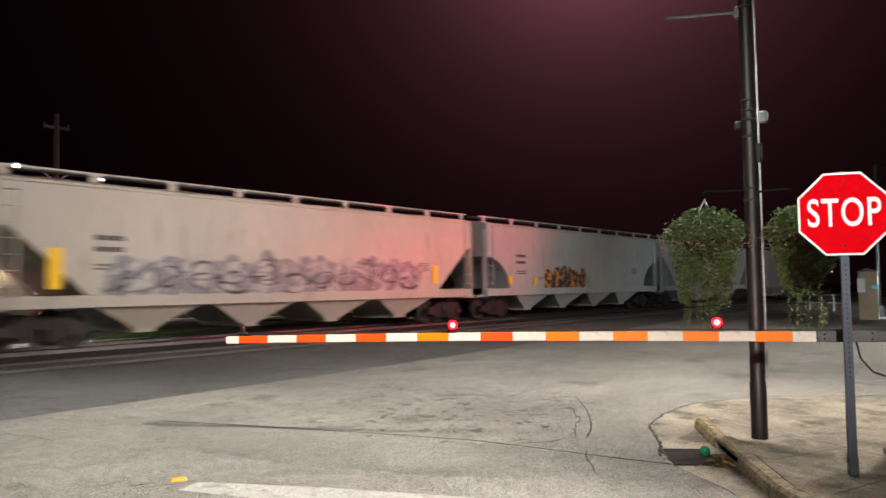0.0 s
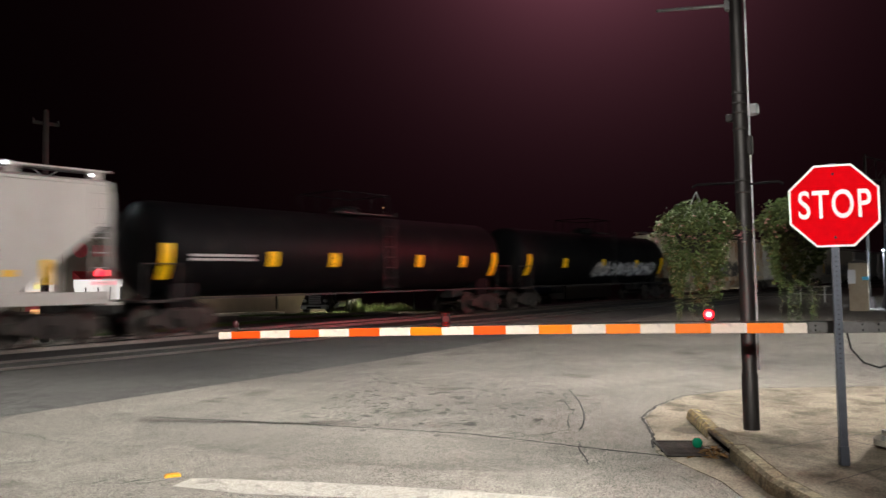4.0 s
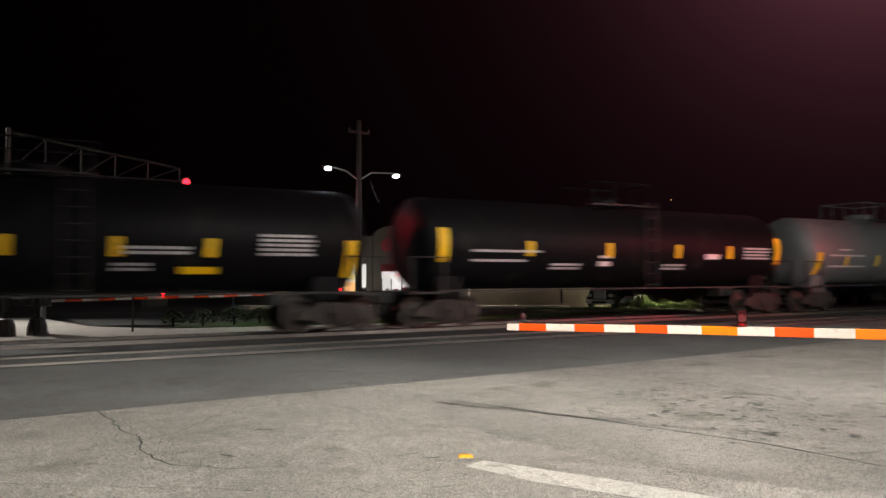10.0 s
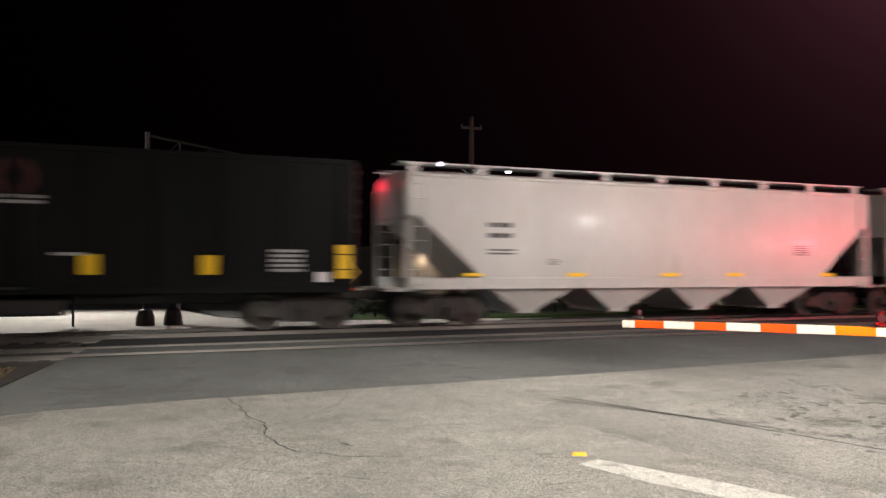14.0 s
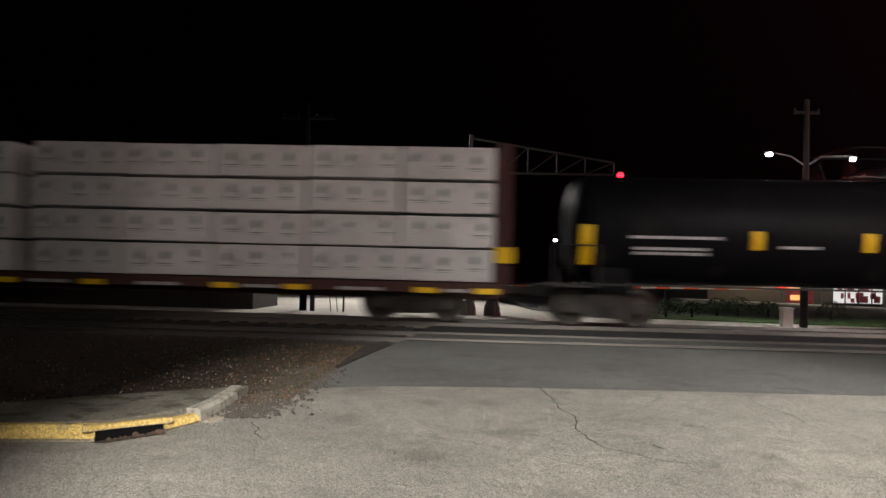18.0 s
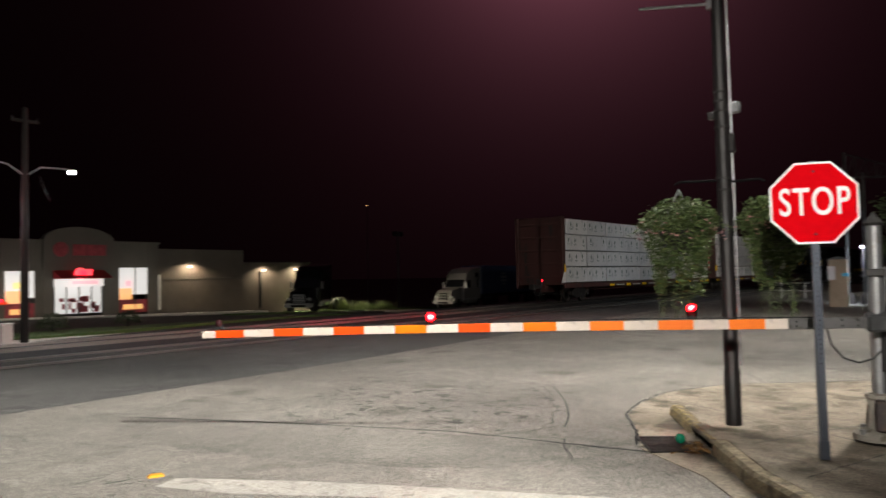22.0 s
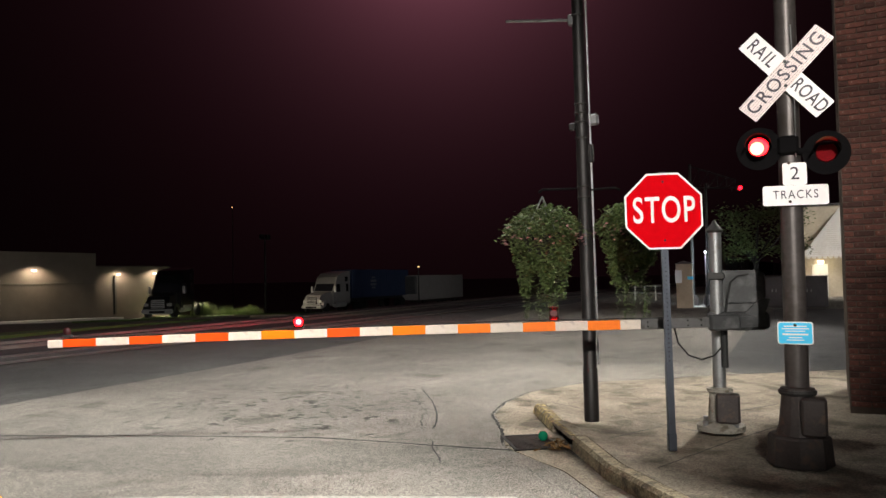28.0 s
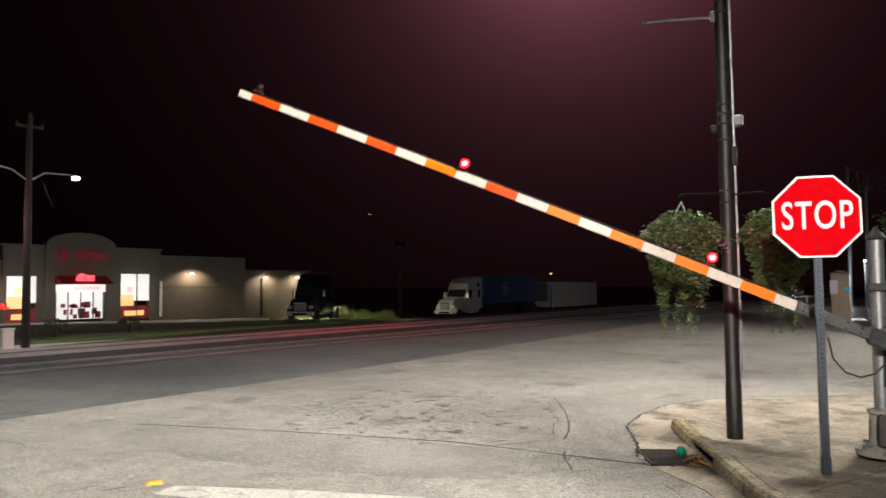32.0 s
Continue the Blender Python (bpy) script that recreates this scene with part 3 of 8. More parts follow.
# ---- corner pavement by the gate ----
pave = slab([(8.62, 3.10), (9.4, 3.2), (10.3, 3.0), (11.2, 2.5), (12.0, 1.7), (12.7, 0.8), (13.3, 0.0), (13.3, -12), (4.2, -12), (3.92, -0.60), (4.71, 0.24), (5.52, 1.02), (6.15, 1.58), (7.06, 2.16), (7.70, 2.58)], lambda x, y: 0.13 - 0.11 * smooth_step(8.2, 10.2, x) * smooth_step(-0.6, 0.6, y + 0.35 * (x - 9)))
structure("pavement", pave, CONCRETE, "stained concrete corner pavement sloping to the road", "pavement")
structure("pavement_apron", slab([(6.9, 2.95), (7.66, 3.3), (8.4, 3.72), (9.2, 3.9), (10.2, 3.93), (11.38, 3.44), (12.21, 2.4), (13.0, 1.55), (13.6, 0.65), (14.27, -0.21), (14.3, -1), (13.0, -1), (11.5, 1.5), (9.5, 2.7), (8.0, 2.2)], 0.010), CONCRETE, "flat concrete apron with a rough edge", "pavement")
structure("gutter", slab([(3.4, -0.4), (4.3, 0.55), (5.5, 1.55), (6.2, 2.1), (6.85, 2.93), (7.0, 2.6), (6.85, 2.25), (6.0, 1.6), (4.6, 0.3), (3.7, -0.7)], 0.006), CONCRETE, "concrete gutter along the kerb", "gutter")
tagged(part("apron_edge", ribbon([(6.95, 3.0), (7.66, 3.33), (8.4, 3.75), (9.2, 3.93), (10.2, 3.96), (11.38, 3.47), (12.21, 2.43), (13.0, 1.58), (14.27, -0.18)], 0.03, 0.012, 0.02), EDGE_AND_SHADOW), "broken dark edge round the apron", "edge", "", "structure")


def kerb_run(pts, inner, name, material, cap=None, cap_label="", height=0.14, depth=0.17):
    """A kerb along a line; pts is its front foot, inner the side it leans back to."""
    k = thing(name, pose(0, 0, 0), "concrete kerb with chipped edges", "kerb")
    k["kind"] = "structure"
    for a, b in zip(pts, pts[1:]):
        a, b = Vector(a), Vector(b)
        d = b - a
        m = Matrix.Translation((a.x, a.y, 0)) @ Matrix.Rotation(math.atan2(d.y, d.x), 4, "Z")
        s = Shape()
        w = depth * inner
        prof = [(0, -0.25), (0.02 * inner, height - 0.03), (0.05 * inner, height), (w, height), (w, -0.25)]
        s.rings([[m @ Vector((0.006, y, z)) for y, z in prof], [m @ Vector((d.length - 0.006, y, z)) for y, z in prof]])
        ob = part("kerb_stone", s, material, k)
        if cap:
            s = Shape()
            prof = [(-0.003 * inner, 0.03), (0.017 * inner, height - 0.027), (0.048 * inner, height + 0.004), (w * 0.8, height + 0.004), (w * 0.8, height - 0.01), (0.1 * inner, height - 0.01)]
            s.rings([[m @ Vector((0.01, y, z)) for y, z in prof], [m @ Vector((d.length - 0.01, y, z)) for y, z in prof]])
            part("paint", s, cap, ob, cap_label)
    return k


structure("road_side", slab([(13.4, 1.65), (14.9, 1.84), (18.5, 2.03), (23.2, 2.23), (28, 2.3), (36, 2.3), (36, -12), (14.4, -12), (13.95, -0.17), (13.62, 0.47), (13.25, 1.26)], 0.006), NEW_ASPHALT, "dark newer asphalt of the side road", "road")
kerb_run([(8.55, 3.28), (8.1, 3.0), (7.62, 2.72)], 1, "kerb", CONCRETE, FADED_YELLOW, "remains of yellow paint", 0.135, 0.16)
kerb_run([(6.98, 2.30), (6.06, 1.72), (5.42, 1.15), (4.6, 0.35), (3.8, -0.5)], 1, "kerb", KERB_BEIGE, None, "", 0.135, 0.15)
lid = thing("drain_lid", pose(7.33, 2.46, 0.13, 0, 0, 33), "concrete lid slab over the kerb drain opening", "drain")
part("slab", Shape().box((-0.38, -0.13, -0.035), (0.38, 0.055, 0.008), 0.012), CONCRETE, lid)
part("paint", Shape().box((-0.37, 0.0, 0.007), (0.37, 0.052, 0.011)), FADED_YELLOW, lid, "worn yellow paint strip")
# solid black block in place of the shaded opening
part("throat", Shape().box((-0.36, -0.2, -0.30), (0.36, -0.02, -0.04)), FLAT_BLACK, lid, "black block painted for the shade in the drain opening")
grate = thing("storm_drain_grate", pose(7.12, 2.78, 0.012, 0, 0, 35), "dark iron drain grate in the gutter", "drain grate")
part("frame", Shape().box((-0.33, -0.22, -0.03), (0.33, -0.19, 0.006)).box((-0.33, 0.19, -0.03), (0.33, 0.22, 0.006)).box((-0.33, -0.22, -0.03), (-0.30, 0.22, 0.006)).box((0.30, -0.22, -0.03), (0.33, 0.22, 0.006)), DARK_STEEL, grate)
bar = Shape().box((-0.012, -0.19, -0.02), (0.012, 0.19, 0.004)).mesh("bar")
for k in range(11):
    part("bar", bar, CAST_DARK, grate).location = (-0.26 + 0.052 * k, 0, 0)
# black slab below the bars, the pit's shade as colour
part("pit", Shape().box((-0.30, -0.19, -0.06), (0.30, 0.19, -0.035)), FLAT_BLACK, grate)
GREEN_GLASS = mat("green_plastic", (0.01, 0.30, 0.16), 0.12, var=0.1, scale=20, bump=0, coat=0.5)
ball = thing("green_ball", pose(7.20, 2.66, 0.015), "small shiny green ball lying by the drain grate", "ball")
s = Shape()
s.lathe([(0.002, 0.0), (0.03, 0.008), (0.047, 0.03), (0.05, 0.05), (0.045, 0.075), (0.028, 0.095), (0.002, 0.1)], 18)
part("shell", s, GREEN_GLASS, ball, smooth=True)
LEAF = mat("dry_leaf", (0.26, 0.15, 0.06), 0.9, var=0.4, scale=9, bump=0.2, random_tone=0.4)
leaf_mesh = Shape()
leaf_mesh.v = [(-0.04, 0, 0.002), (-0.01, 0.022, 0.012), (0.035, 0.008, 0.004), (0.05, 0, 0.016), (0.035, -0.01, 0.006), (-0.01, -0.02, 0.014)]
leaf_mesh.f = [(0, 1, 2), (0, 2, 4), (2, 3, 4), (0, 4, 5)]
leaf_mesh = leaf_mesh.mesh("dead_leaf")
for k in range(34):
    a = random.random()
    x, y = 7.02 + random.gauss(0, 0.12), 2.45 + random.gauss(0, 0.07)
    o = tagged(part("dead_leaf", leaf_mesh, LEAF), "dry brown leaf in the gutter", "leaf", "leaves by the drain")
    o.matrix_basis = pose(x, y, 0.012 + random.uniform(0, 0.04), random.uniform(-30, 30), random.uniform(-30, 30), random.uniform(0, 360))
for pts in ([(8.75, 3.1), (8.1, 2.0), (7.6, 1.1)], [(7.0, 1.95), (8.0, 1.5), (9.6, 0.6)], [(6.1, 1.3), (7.3, 0.9), (8.8, 0.3)]):
    tagged(part("pavement_joint", ribbon(pts, 0.012, 0.134, 0.004), TAR), "joint between pavement slabs", "joint", "joints of the pavement", "structure")

# ---- verge and broken kerb on the other side of the road ----
structure("verge", slab([(-60, -4), (-30, 1.2), (-12.0, 5.3), (-5.0, 7.3), (-4.4, 7.8), (-3.66, 8.3), (-2.9, 8.9), (-2.5, 9.7), (-2.2, 12.2), (-1.8, 15.0), (-60, 15.0)], lambda x, y: 0.02 + 0.05 * smooth_step(-2.2, -4, x)), SOIL, "dark verge of soil, dead leaves and weeds", "verge")
structure("pavement_verge", slab([(-30, 0.9), (-12.0, 5.0), (-4.42, 6.62), (-3.5, 6.82), (-2.95, 7.62), (-2.82, 8.95), (-3.66, 8.4), (-4.4, 7.9), (-5.0, 7.4), (-12, 5.6), (-30, 1.6)], 0.135), OLD_CONCRETE, "old dirty concrete pavement strip behind the kerb", "pavement")
kerb_run([(-30.0, 0.6), (-12.0, 4.7), (-4.42, 6.42), (-3.46, 6.56)], 1, "kerb", CONCRETE, YELLOW_PAINT, "worn yellow paint")
kerb_run([(-3.02, 7.02), (-2.83, 7.44)], 1, "kerb", CONCRETE, YELLOW_PAINT, "worn yellow paint", 0.09)
kerb_run([(-2.84, 7.5), (-2.80, 8.0), (-2.82, 8.5), (-2.86, 8.95)], 1, "kerb", KERB_PALE)
structure("gutter_strip", slab([(-2.72, 7.5), (-2.52, 8.5), (-2.42, 9.8), (-2.5, 9.85), (-2.62, 9.4), (-2.66, 8.5), (-2.82, 7.5)], 0.02), CONCRETE, "narrow pale concrete gutter strip", "gutter")
lid2 = thing("broken_drain_lid", pose(-3.24, 6.79, 0, -2, 1.5, 47), "cracked kerb slab sagging over a drain opening, yellow paint", "drain")
part("slab", Shape().prism([(-0.44, -0.005), (0.10, 0.0), (0.40, -0.012), (0.44, 0.33), (-0.30, 0.34)], 0.092, 0.140, "z"), CONCRETE, lid2)
part("paint", Shape().prism([(-0.43, -0.010), (0.10, -0.006), (0.39, -0.017), (0.40, 0.085), (0.06, 0.07), (-0.41, 0.09)], 0.100, 0.144, "z"), YELLOW_PAINT, lid2, "worn yellow paint strip")
# solid black block fills the hollow, its shade as colour
part("hole", Shape().box((-0.32, 0.02, -0.22), (0.33, 0.30, 0.090)), FLAT_BLACK, lid2, "black block painted for the shade under the slab")
# dark dirt patch painted to make the shaded drain mouth look deeper
structure("drain_mouth", slab([(-3.48, 6.53), (-3.36, 6.53), (-2.98, 6.96), (-3.04, 7.06), (-3.25, 6.84)], 0.006, 0.05), SOIL, "dark dirt patch that extends the drain mouth's painted shade", "dirt")
GRAVEL = mat("gravel", (0.050, 0.042, 0.035), 0.9, var=0.5, scale=9, bump=0.4)
LEAF_DIRT = mat("dirty_rubble", (0.075, 0.045, 0.03), 0.95, var=0.5, scale=14, bump=0.4)
for k in range(12):
    r = random.uniform(0.015, 0.04)
    st = tagged(part("rubble_stone", Shape().box((-r, -r * 0.7, 0), (r, r * 0.7, r), r * 0.3), LEAF_DIRT), "broken piece of kerb concrete", "stone", "rubble in the drain")
    st.matrix_basis = pose(-3.36 + 0.03 * k, 6.63 + 0.032 * k + random.uniform(-0.03, 0.03), 0.0, random.uniform(-20, 20), random.uniform(-20, 20), random.uniform(0, 360))
WEED = mat("weeds", (0.022, 0.028, 0.010), 0.9, var=0.5, scale=6, bump=0.2, spots=(0.05, 0.042, 0.016), amount=0.4)
LITTER = mat("leaf_litter", (0.085, 0.046, 0.022), 0.95, var=0.7, scale=8, bump=0.3, spots=(0.20, 0.14, 0.09), amount=0.35)
CHIP = mat("pale_stone_chips", (0.26, 0.24, 0.21), 0.9, var=0.4, scale=9, bump=0.2)


def scatter(n, area, make, z):
    s = Shape()
    for _ in range(n):
        x, y = area()
        make(s, x, y, z(x, y))
    return s


def tuft(s, x, y, z):
    for _ in range(5):
        a, h, lean = random.uniform(0, 6.28), random.uniform(0.02, 0.09), random.uniform(0.02, 0.08)
        dx, dy = math.cos(a), math.sin(a)
        s.add([(x - dy * 0.006, y + dx * 0.006, z), (x + dy * 0.006, y - dx * 0.006, z), (x + dx * lean, y + dy * lean, z + h)], [(0, 1, 2)])


def leaf(s, x, y, z):
    r, a = random.uniform(0.012, 0.042), random.uniform(0, 6.28)
    c, d = r * math.cos(a), r * math.sin(a)
    t = random.uniform(0, 0.025)
    s.add([(x - c, y - d, z), (x + d * 0.6, y - c * 0.6, z + t), (x + c, y + d, z + 0.004), (x - d * 0.6, y + c * 0.6, z + t)], [(0, 1, 2, 3)])


def pebble(s, x, y, z):
    r = random.uniform(0.012, 0.035)
    s.add([(x - r, y, z), (x, y - r, z), (x + r, y, z), (x, y + r, z), (x, y, z + r * 1.1)], [(0, 1, 4), (1, 2, 4), (2, 3, 4), (3, 0, 4)])


def chip(s, x, y, z):
    r = random.uniform(0.006, 0.016)
    s.add([(x - r, y, z), (x, y - r, z), (x + r, y, z), (x, y + r, z), (x, y, z + r * 1.5)], [(0, 1, 4), (1, 2, 4), (2, 3, 4), (3, 0, 4)])


verge_area = lambda: (lambda v, u: (-2.3 - 11 * v * v, 8.9 + 5.6 * u - 0.25 * v * 11 * (1 - u)))(random.random(), random.random())
vz = lambda x, y: 0.015 + 0.05 * smooth_step(-2.2, -4, x)
tagged(part("weeds", scatter(700, verge_area, tuft, vz), WEED), "low weeds and dry grass on the verge", "weeds", "", "stuff")
tagged(part("leaf_litter", scatter(9500, verge_area, leaf, vz), LITTER), "dead leaves scattered over the verge", "leaf litter", "", "stuff")
tagged(part("stone_chips", scatter(900, verge_area, chip, vz), CHIP), "pale stone chips strewn over the verge", "stone chips", "", "stuff")
tagged(part("gravel", scatter(2200, lambda: (-2.5 + random.gauss(0, 0.22) - 0.1, random.uniform(7.7, 11.5)), pebble, lambda x, y: 0.01), GRAVEL), "loose grey gravel at the road edge", "gravel", "", "stuff")
tagged(part("ballast_stones", scatter(5000, lambda: (random.uniform(-16, -1.8), random.uniform(14.2, 22.0)), pebble, lambda x, y: -0.07 + 0.01 * (y - 15)), BALLAST), "loose ballast stones between the rails", "ballast", "", "stuff")

# ---- far side of the tracks ----
structure("pavement_far", slab([(-26, 22.6), (-8, 22.3), (2.5, 22.3), (5.2, 22.1), (9.6, 22.7), (13, 23.4), (9.5, 24.0), (4.0, 25.5), (2.0, 29), (0.5, 40), (-26, 40)], lambda x, y: ground_z(x, y) + 0.03), PALE_CONCRETE, "pale concrete lot lit by lamps beyond the tracks", "pavement")
SHED_BROWN = mat("dark_brown_siding", (0.017, 0.010, 0.008), 0.8, var=0.3, scale=2, bump=0.2)
shed_wall = structure("wall_shed", Shape().box((-45.0, 24.5, -0.4), (-12.4, 28.0, 2.3)).prism([(-12.4, -0.4), (-7.65, -0.4), (-7.65, 1.35), (-12.4, 1.9)], 24.5, 27.5), SHED_BROWN, "dark brown shed beyond the tracks", "shed")
# the second box is an added black sheet that darkens the end wall
part("roof", Shape().box((-45.2, 24.4, 2.302), (-12.3, 28.1, 2.40)).box((-12.398, 24.4, 1.9), (-12.36, 28.1, 2.31)), FLAT_BLACK, shed_wall, "dark flat roof edge, and black sheet keeping the end wall unlit")
part("roof", Shape().prism([(-12.35, 1.91), (-7.55, 1.355), (-7.55, 1.42), (-12.35, 1.975)], 24.4, 27.6), FLAT_BLACK, shed_wall, "dark lean-to roof")
board = Shape().box((-0.14, 24.47, -0.3), (0.14, 24.502, 1.30), 0.006).mesh("board")
for k in range(60):
    part("board", board, SHED_BROWN, shed_wall).location = (-7.8 - 0.3 * k, 0, 0)
for x, w in ((-5.64, 0.07), (-4.59, 0.03), (2.9, 0.03)):
    fp = thing("fence_post", pose(x, 24.5, -0.05), "dark thin post beside the lot", "post", "posts beside the lot")
    part("shaft", Shape().box((-w, -w, -0.2), (w, w, 1.9), 0.01), DARK_STEEL, fp)
gw = thing("guy_wires", pose(-5.0, 24.5, -0.1), "dark guy wires anchored in the ground", "wire")
for dx in (0.0, 0.22):
    part("wire", Shape().cyl((dx, 0, 0), (dx - 0.5, 0.2, 4.2), 0.014, n=6), DARK_STEEL, gw)
structure("lawn", slab([(4.2, 25.7), (9.6, 24.2), (14, 25.0), (22, 27.0), (30, 30.0), (30, 31.5), (14, 28.5), (5, 28.0)], lambda x, y: ground_z(x, y) + 0.05), GRASS, "dark lawn strip with clipped shrubs", "lawn")
structure("lot", slab([(2.2, 29.2), (5, 28.2), (14, 28.7), (30, 31.7), (44, 40), (44, 47.2), (1.0, 47.2)], lambda x, y: ground_z(x, y) + 0.03), LOT_ASPHALT, "asphalt lot in front of the shop", "lot")
structure("lawn_shop", slab([(31, 43), (36, 40.5), (44, 41), (50, 48), (60, 60), (44, 60), (43.0, 48)], lambda x, y: ground_z(x, y) + 0.05), GRASS, "bright green lawn beside the shop", "lawn")
structure("lawn_field", slab([(56, 50), (64, 48), (92, 62), (80, 70)], lambda x, y: ground_z(x, y) + 0.06), GRASS, "lit grass behind the parked lorries", "lawn")
structure("pavement_shop", slab([(12.5, 47.3), (38.4, 47.3), (38.4, 50), (12.5, 50)], lambda x, y: ground_z(x, y) + 0.16), PALE_CONCRETE, "pale concrete walk along the shop front", "pavement")


# ---- the freight train ----
TRACK_Y, TRACK_Z, SPEED = 20.15, 0.13, 20.45
CARS = []


def car_paint(name, col, rough=0.5, rust=None, amount=0.3, var=0.12, coat=0.0, spec=0.5):
    return mat(name, col, rough, 0.0, var, 0.5, 0.32, 1.1, spots=rust, amount=amount, stretch=(1.6, 1.6, 0.45), coat=coat, spec=spec)


P_CREAM = car_paint("cream_car_paint", (0.44, 0.415, 0.35), 0.42, (0.33, 0.28, 0.2), 0.28)
P_WHITE = car_paint("white_car_paint", (0.50, 0.495, 0.47), 0.38, (0.44, 0.42, 0.38), 0.25, coat=0.05)
P_GREY = car_paint("grey_car_paint", (0.40, 0.40, 0.39), 0.40, (0.27, 0.26, 0.25), 0.25)
P_STEEL = car_paint("pale_steel_car_paint", (0.225, 0.222, 0.208), 0.38, (0.25, 0.24, 0.23), 0.25, coat=0.06)
ROOF_GREY = mat("roof_walk_grey", (0.10, 0.10, 0.10), 0.6, 0.3, var=0.3, scale=4, bump=0.1)
P_RUSTY = car_paint("rust_streaked_paint", (0.52, 0.47, 0.37), 0.5, (0.28, 0.13, 0.05), 0.62)
P_BLACK = car_paint("black_car_paint", (0.006, 0.006, 0.007), 0.5, (0.016, 0.015, 0.014), 0.35, coat=0.0, spec=0.08)
P_SLATE = car_paint("slate_tank_paint", (0.135, 0.137, 0.14), 0.42, (0.07, 0.07, 0.07), 0.3)
P_DARK = car_paint("dark_grey_car_paint", (0.008, 0.008, 0.008), 0.55, (0.006, 0.008, 0.008), 0.4, coat=0.0, spec=0.1)
P_BROWN = car_paint("brown_boxcar_paint", (0.100, 0.024, 0.015), 0.6, (0.13, 0.05, 0.027), 0.45, coat=0.0, spec=0.2)
P_BLUE = car_paint("dark_blue_boxcar_paint", (0.023, 0.034, 0.064), 0.5, (0.032, 0.042, 0.066), 0.4, coat=0.03, spec=0.2)
P_DECK = car_paint("brown_deck_paint", (0.072, 0.024, 0.020), 0.7, (0.035, 0.024, 0.02), 0.4)
WRAP = mat("white_lumber_wrap", (0.755, 0.735, 0.725), 0.45, 0, 0.1, 1.2, 1.0, 6, spots=(0.5, 0.5, 0.5), amount=0.3, random_tone=0.08)
PRINT = mat("green_print", (0.12, 0.18, 0.145), 0.5, var=0.2, scale=9, bump=0)
REFLECT = mat("yellow_reflector", (1.0, 0.60, 0.004), 0.5, var=0.06, scale=12, bump=0)
INK = mat("black_stencil", (0.04, 0.04, 0.04), 0.6, var=0.2, scale=9, bump=0)
INK_W = mat("white_stencil", (0.5, 0.5, 0.5), 0.6, var=0.2, scale=9, bump=0)
INK_WHITE = mat("white_spray", (0.66, 0.65, 0.62), 0.5, var=0.15, scale=6, bump=0)
INK_PINK = mat("pink_spray", (0.68, 0.10, 0.22), 0.5, var=0.2, scale=6, bump=0)
INK_PALEPINK = mat("pale_pink_spray", (0.72, 0.38, 0.42), 0.5, var=0.2, scale=6, bump=0)
INK_GREY = mat("grey_spray", (0.23, 0.23, 0.24), 0.45, 0.3, var=0.3, scale=6, bump=0)
INK_TEAL = mat("teal_spray", (0.15, 0.40, 0.38), 0.5, var=0.3, scale=6, bump=0)
INK_PALETEAL = mat("pale_teal_spray", (0.38, 0.55, 0.52), 0.5, var=0.3, scale=6, bump=0)
INK_ORANGE = mat("orange_spray", (0.65, 0.25, 0.06), 0.5, var=0.3, scale=6, bump=0)
INK_LILAC = mat("lilac_spray", (0.25, 0.20, 0.42), 0.5, var=0.3, scale=6, bump=0)
INK_SLATE = mat("slate_spray", (0.10, 0.10, 0.14), 0.5, var=0.3, scale=6, bump=0)
INK_PALE = mat("pale_grey_spray", (0.38, 0.38, 0.37), 0.5, var=0.3, scale=6, bump=0)
INK_ROSE = mat("rose_spray", (0.75, 0.30, 0.36), 0.5, var=0.2, scale=6, bump=0)
INK_SKY = mat("light_blue_spray", (0.25, 0.48, 0.68), 0.5, var=0.3, scale=6, bump=0)
DULL_RED = mat("dull_red_emblem", (0.10, 0.012, 0.012), 0.6, var=0.3, scale=8, bump=0)
RUST_RUN = mat("run_down_rust", (0.22, 0.10, 0.045), 0.8, var=0.45, scale=1.5, bump=0.1, spots=(0.36, 0.27, 0.18), amount=0.5, stretch=(2, 2, 0.5))
INK_CREAM = mat("cream_spray", (0.62, 0.55, 0.42), 0.5, var=0.3, scale=6, bump=0)
TRUCK_STEEL = mat("truck_steel", (0.024, 0.02, 0.018), 0.7, 0.2, var=0.4, scale=5, bump=0.2)
WHEEL_STEEL = mat("wheel_steel", (0.05, 0.043, 0.038), 0.55, 0.5, var=0.3, scale=5, bump=0.1)
RED_SPRAY = mat("red_panel", (0.5, 0.02, 0.02), 0.4, var=0.1, scale=8, bump=0)

# one truck, whose meshes all cars share
wheel_mesh = Shape()
wheel_mesh.rings([[(r * math.cos(2 * math.pi * i / 24), y, 0.46 + r * math.sin(2 * math.pi * i / 24)) for i in range(24)] for r, y in ((0.10, -0.05), (0.33, -0.02), (0.38, -0.07), (0.455, -0.07), (0.46, 0.05), (0.49, 0.06), (0.49, 0.085), (0.38, 0.085), (0.33, 0.02), (0.10, 0.06))])
wheel_mesh = wheel_mesh.mesh("wheel", True)
axle_mesh = Shape().cyl((0, -0.98, 0.46), (0, 0.98, 0.46), 0.09, n=12).mesh("axle", True)
cap_mesh = Shape().cyl((0, -0.07, 0.46), (0, 0.07, 0.46), 0.13, n=14).mesh("bearing_cap", True)
frame_mesh = Shape()
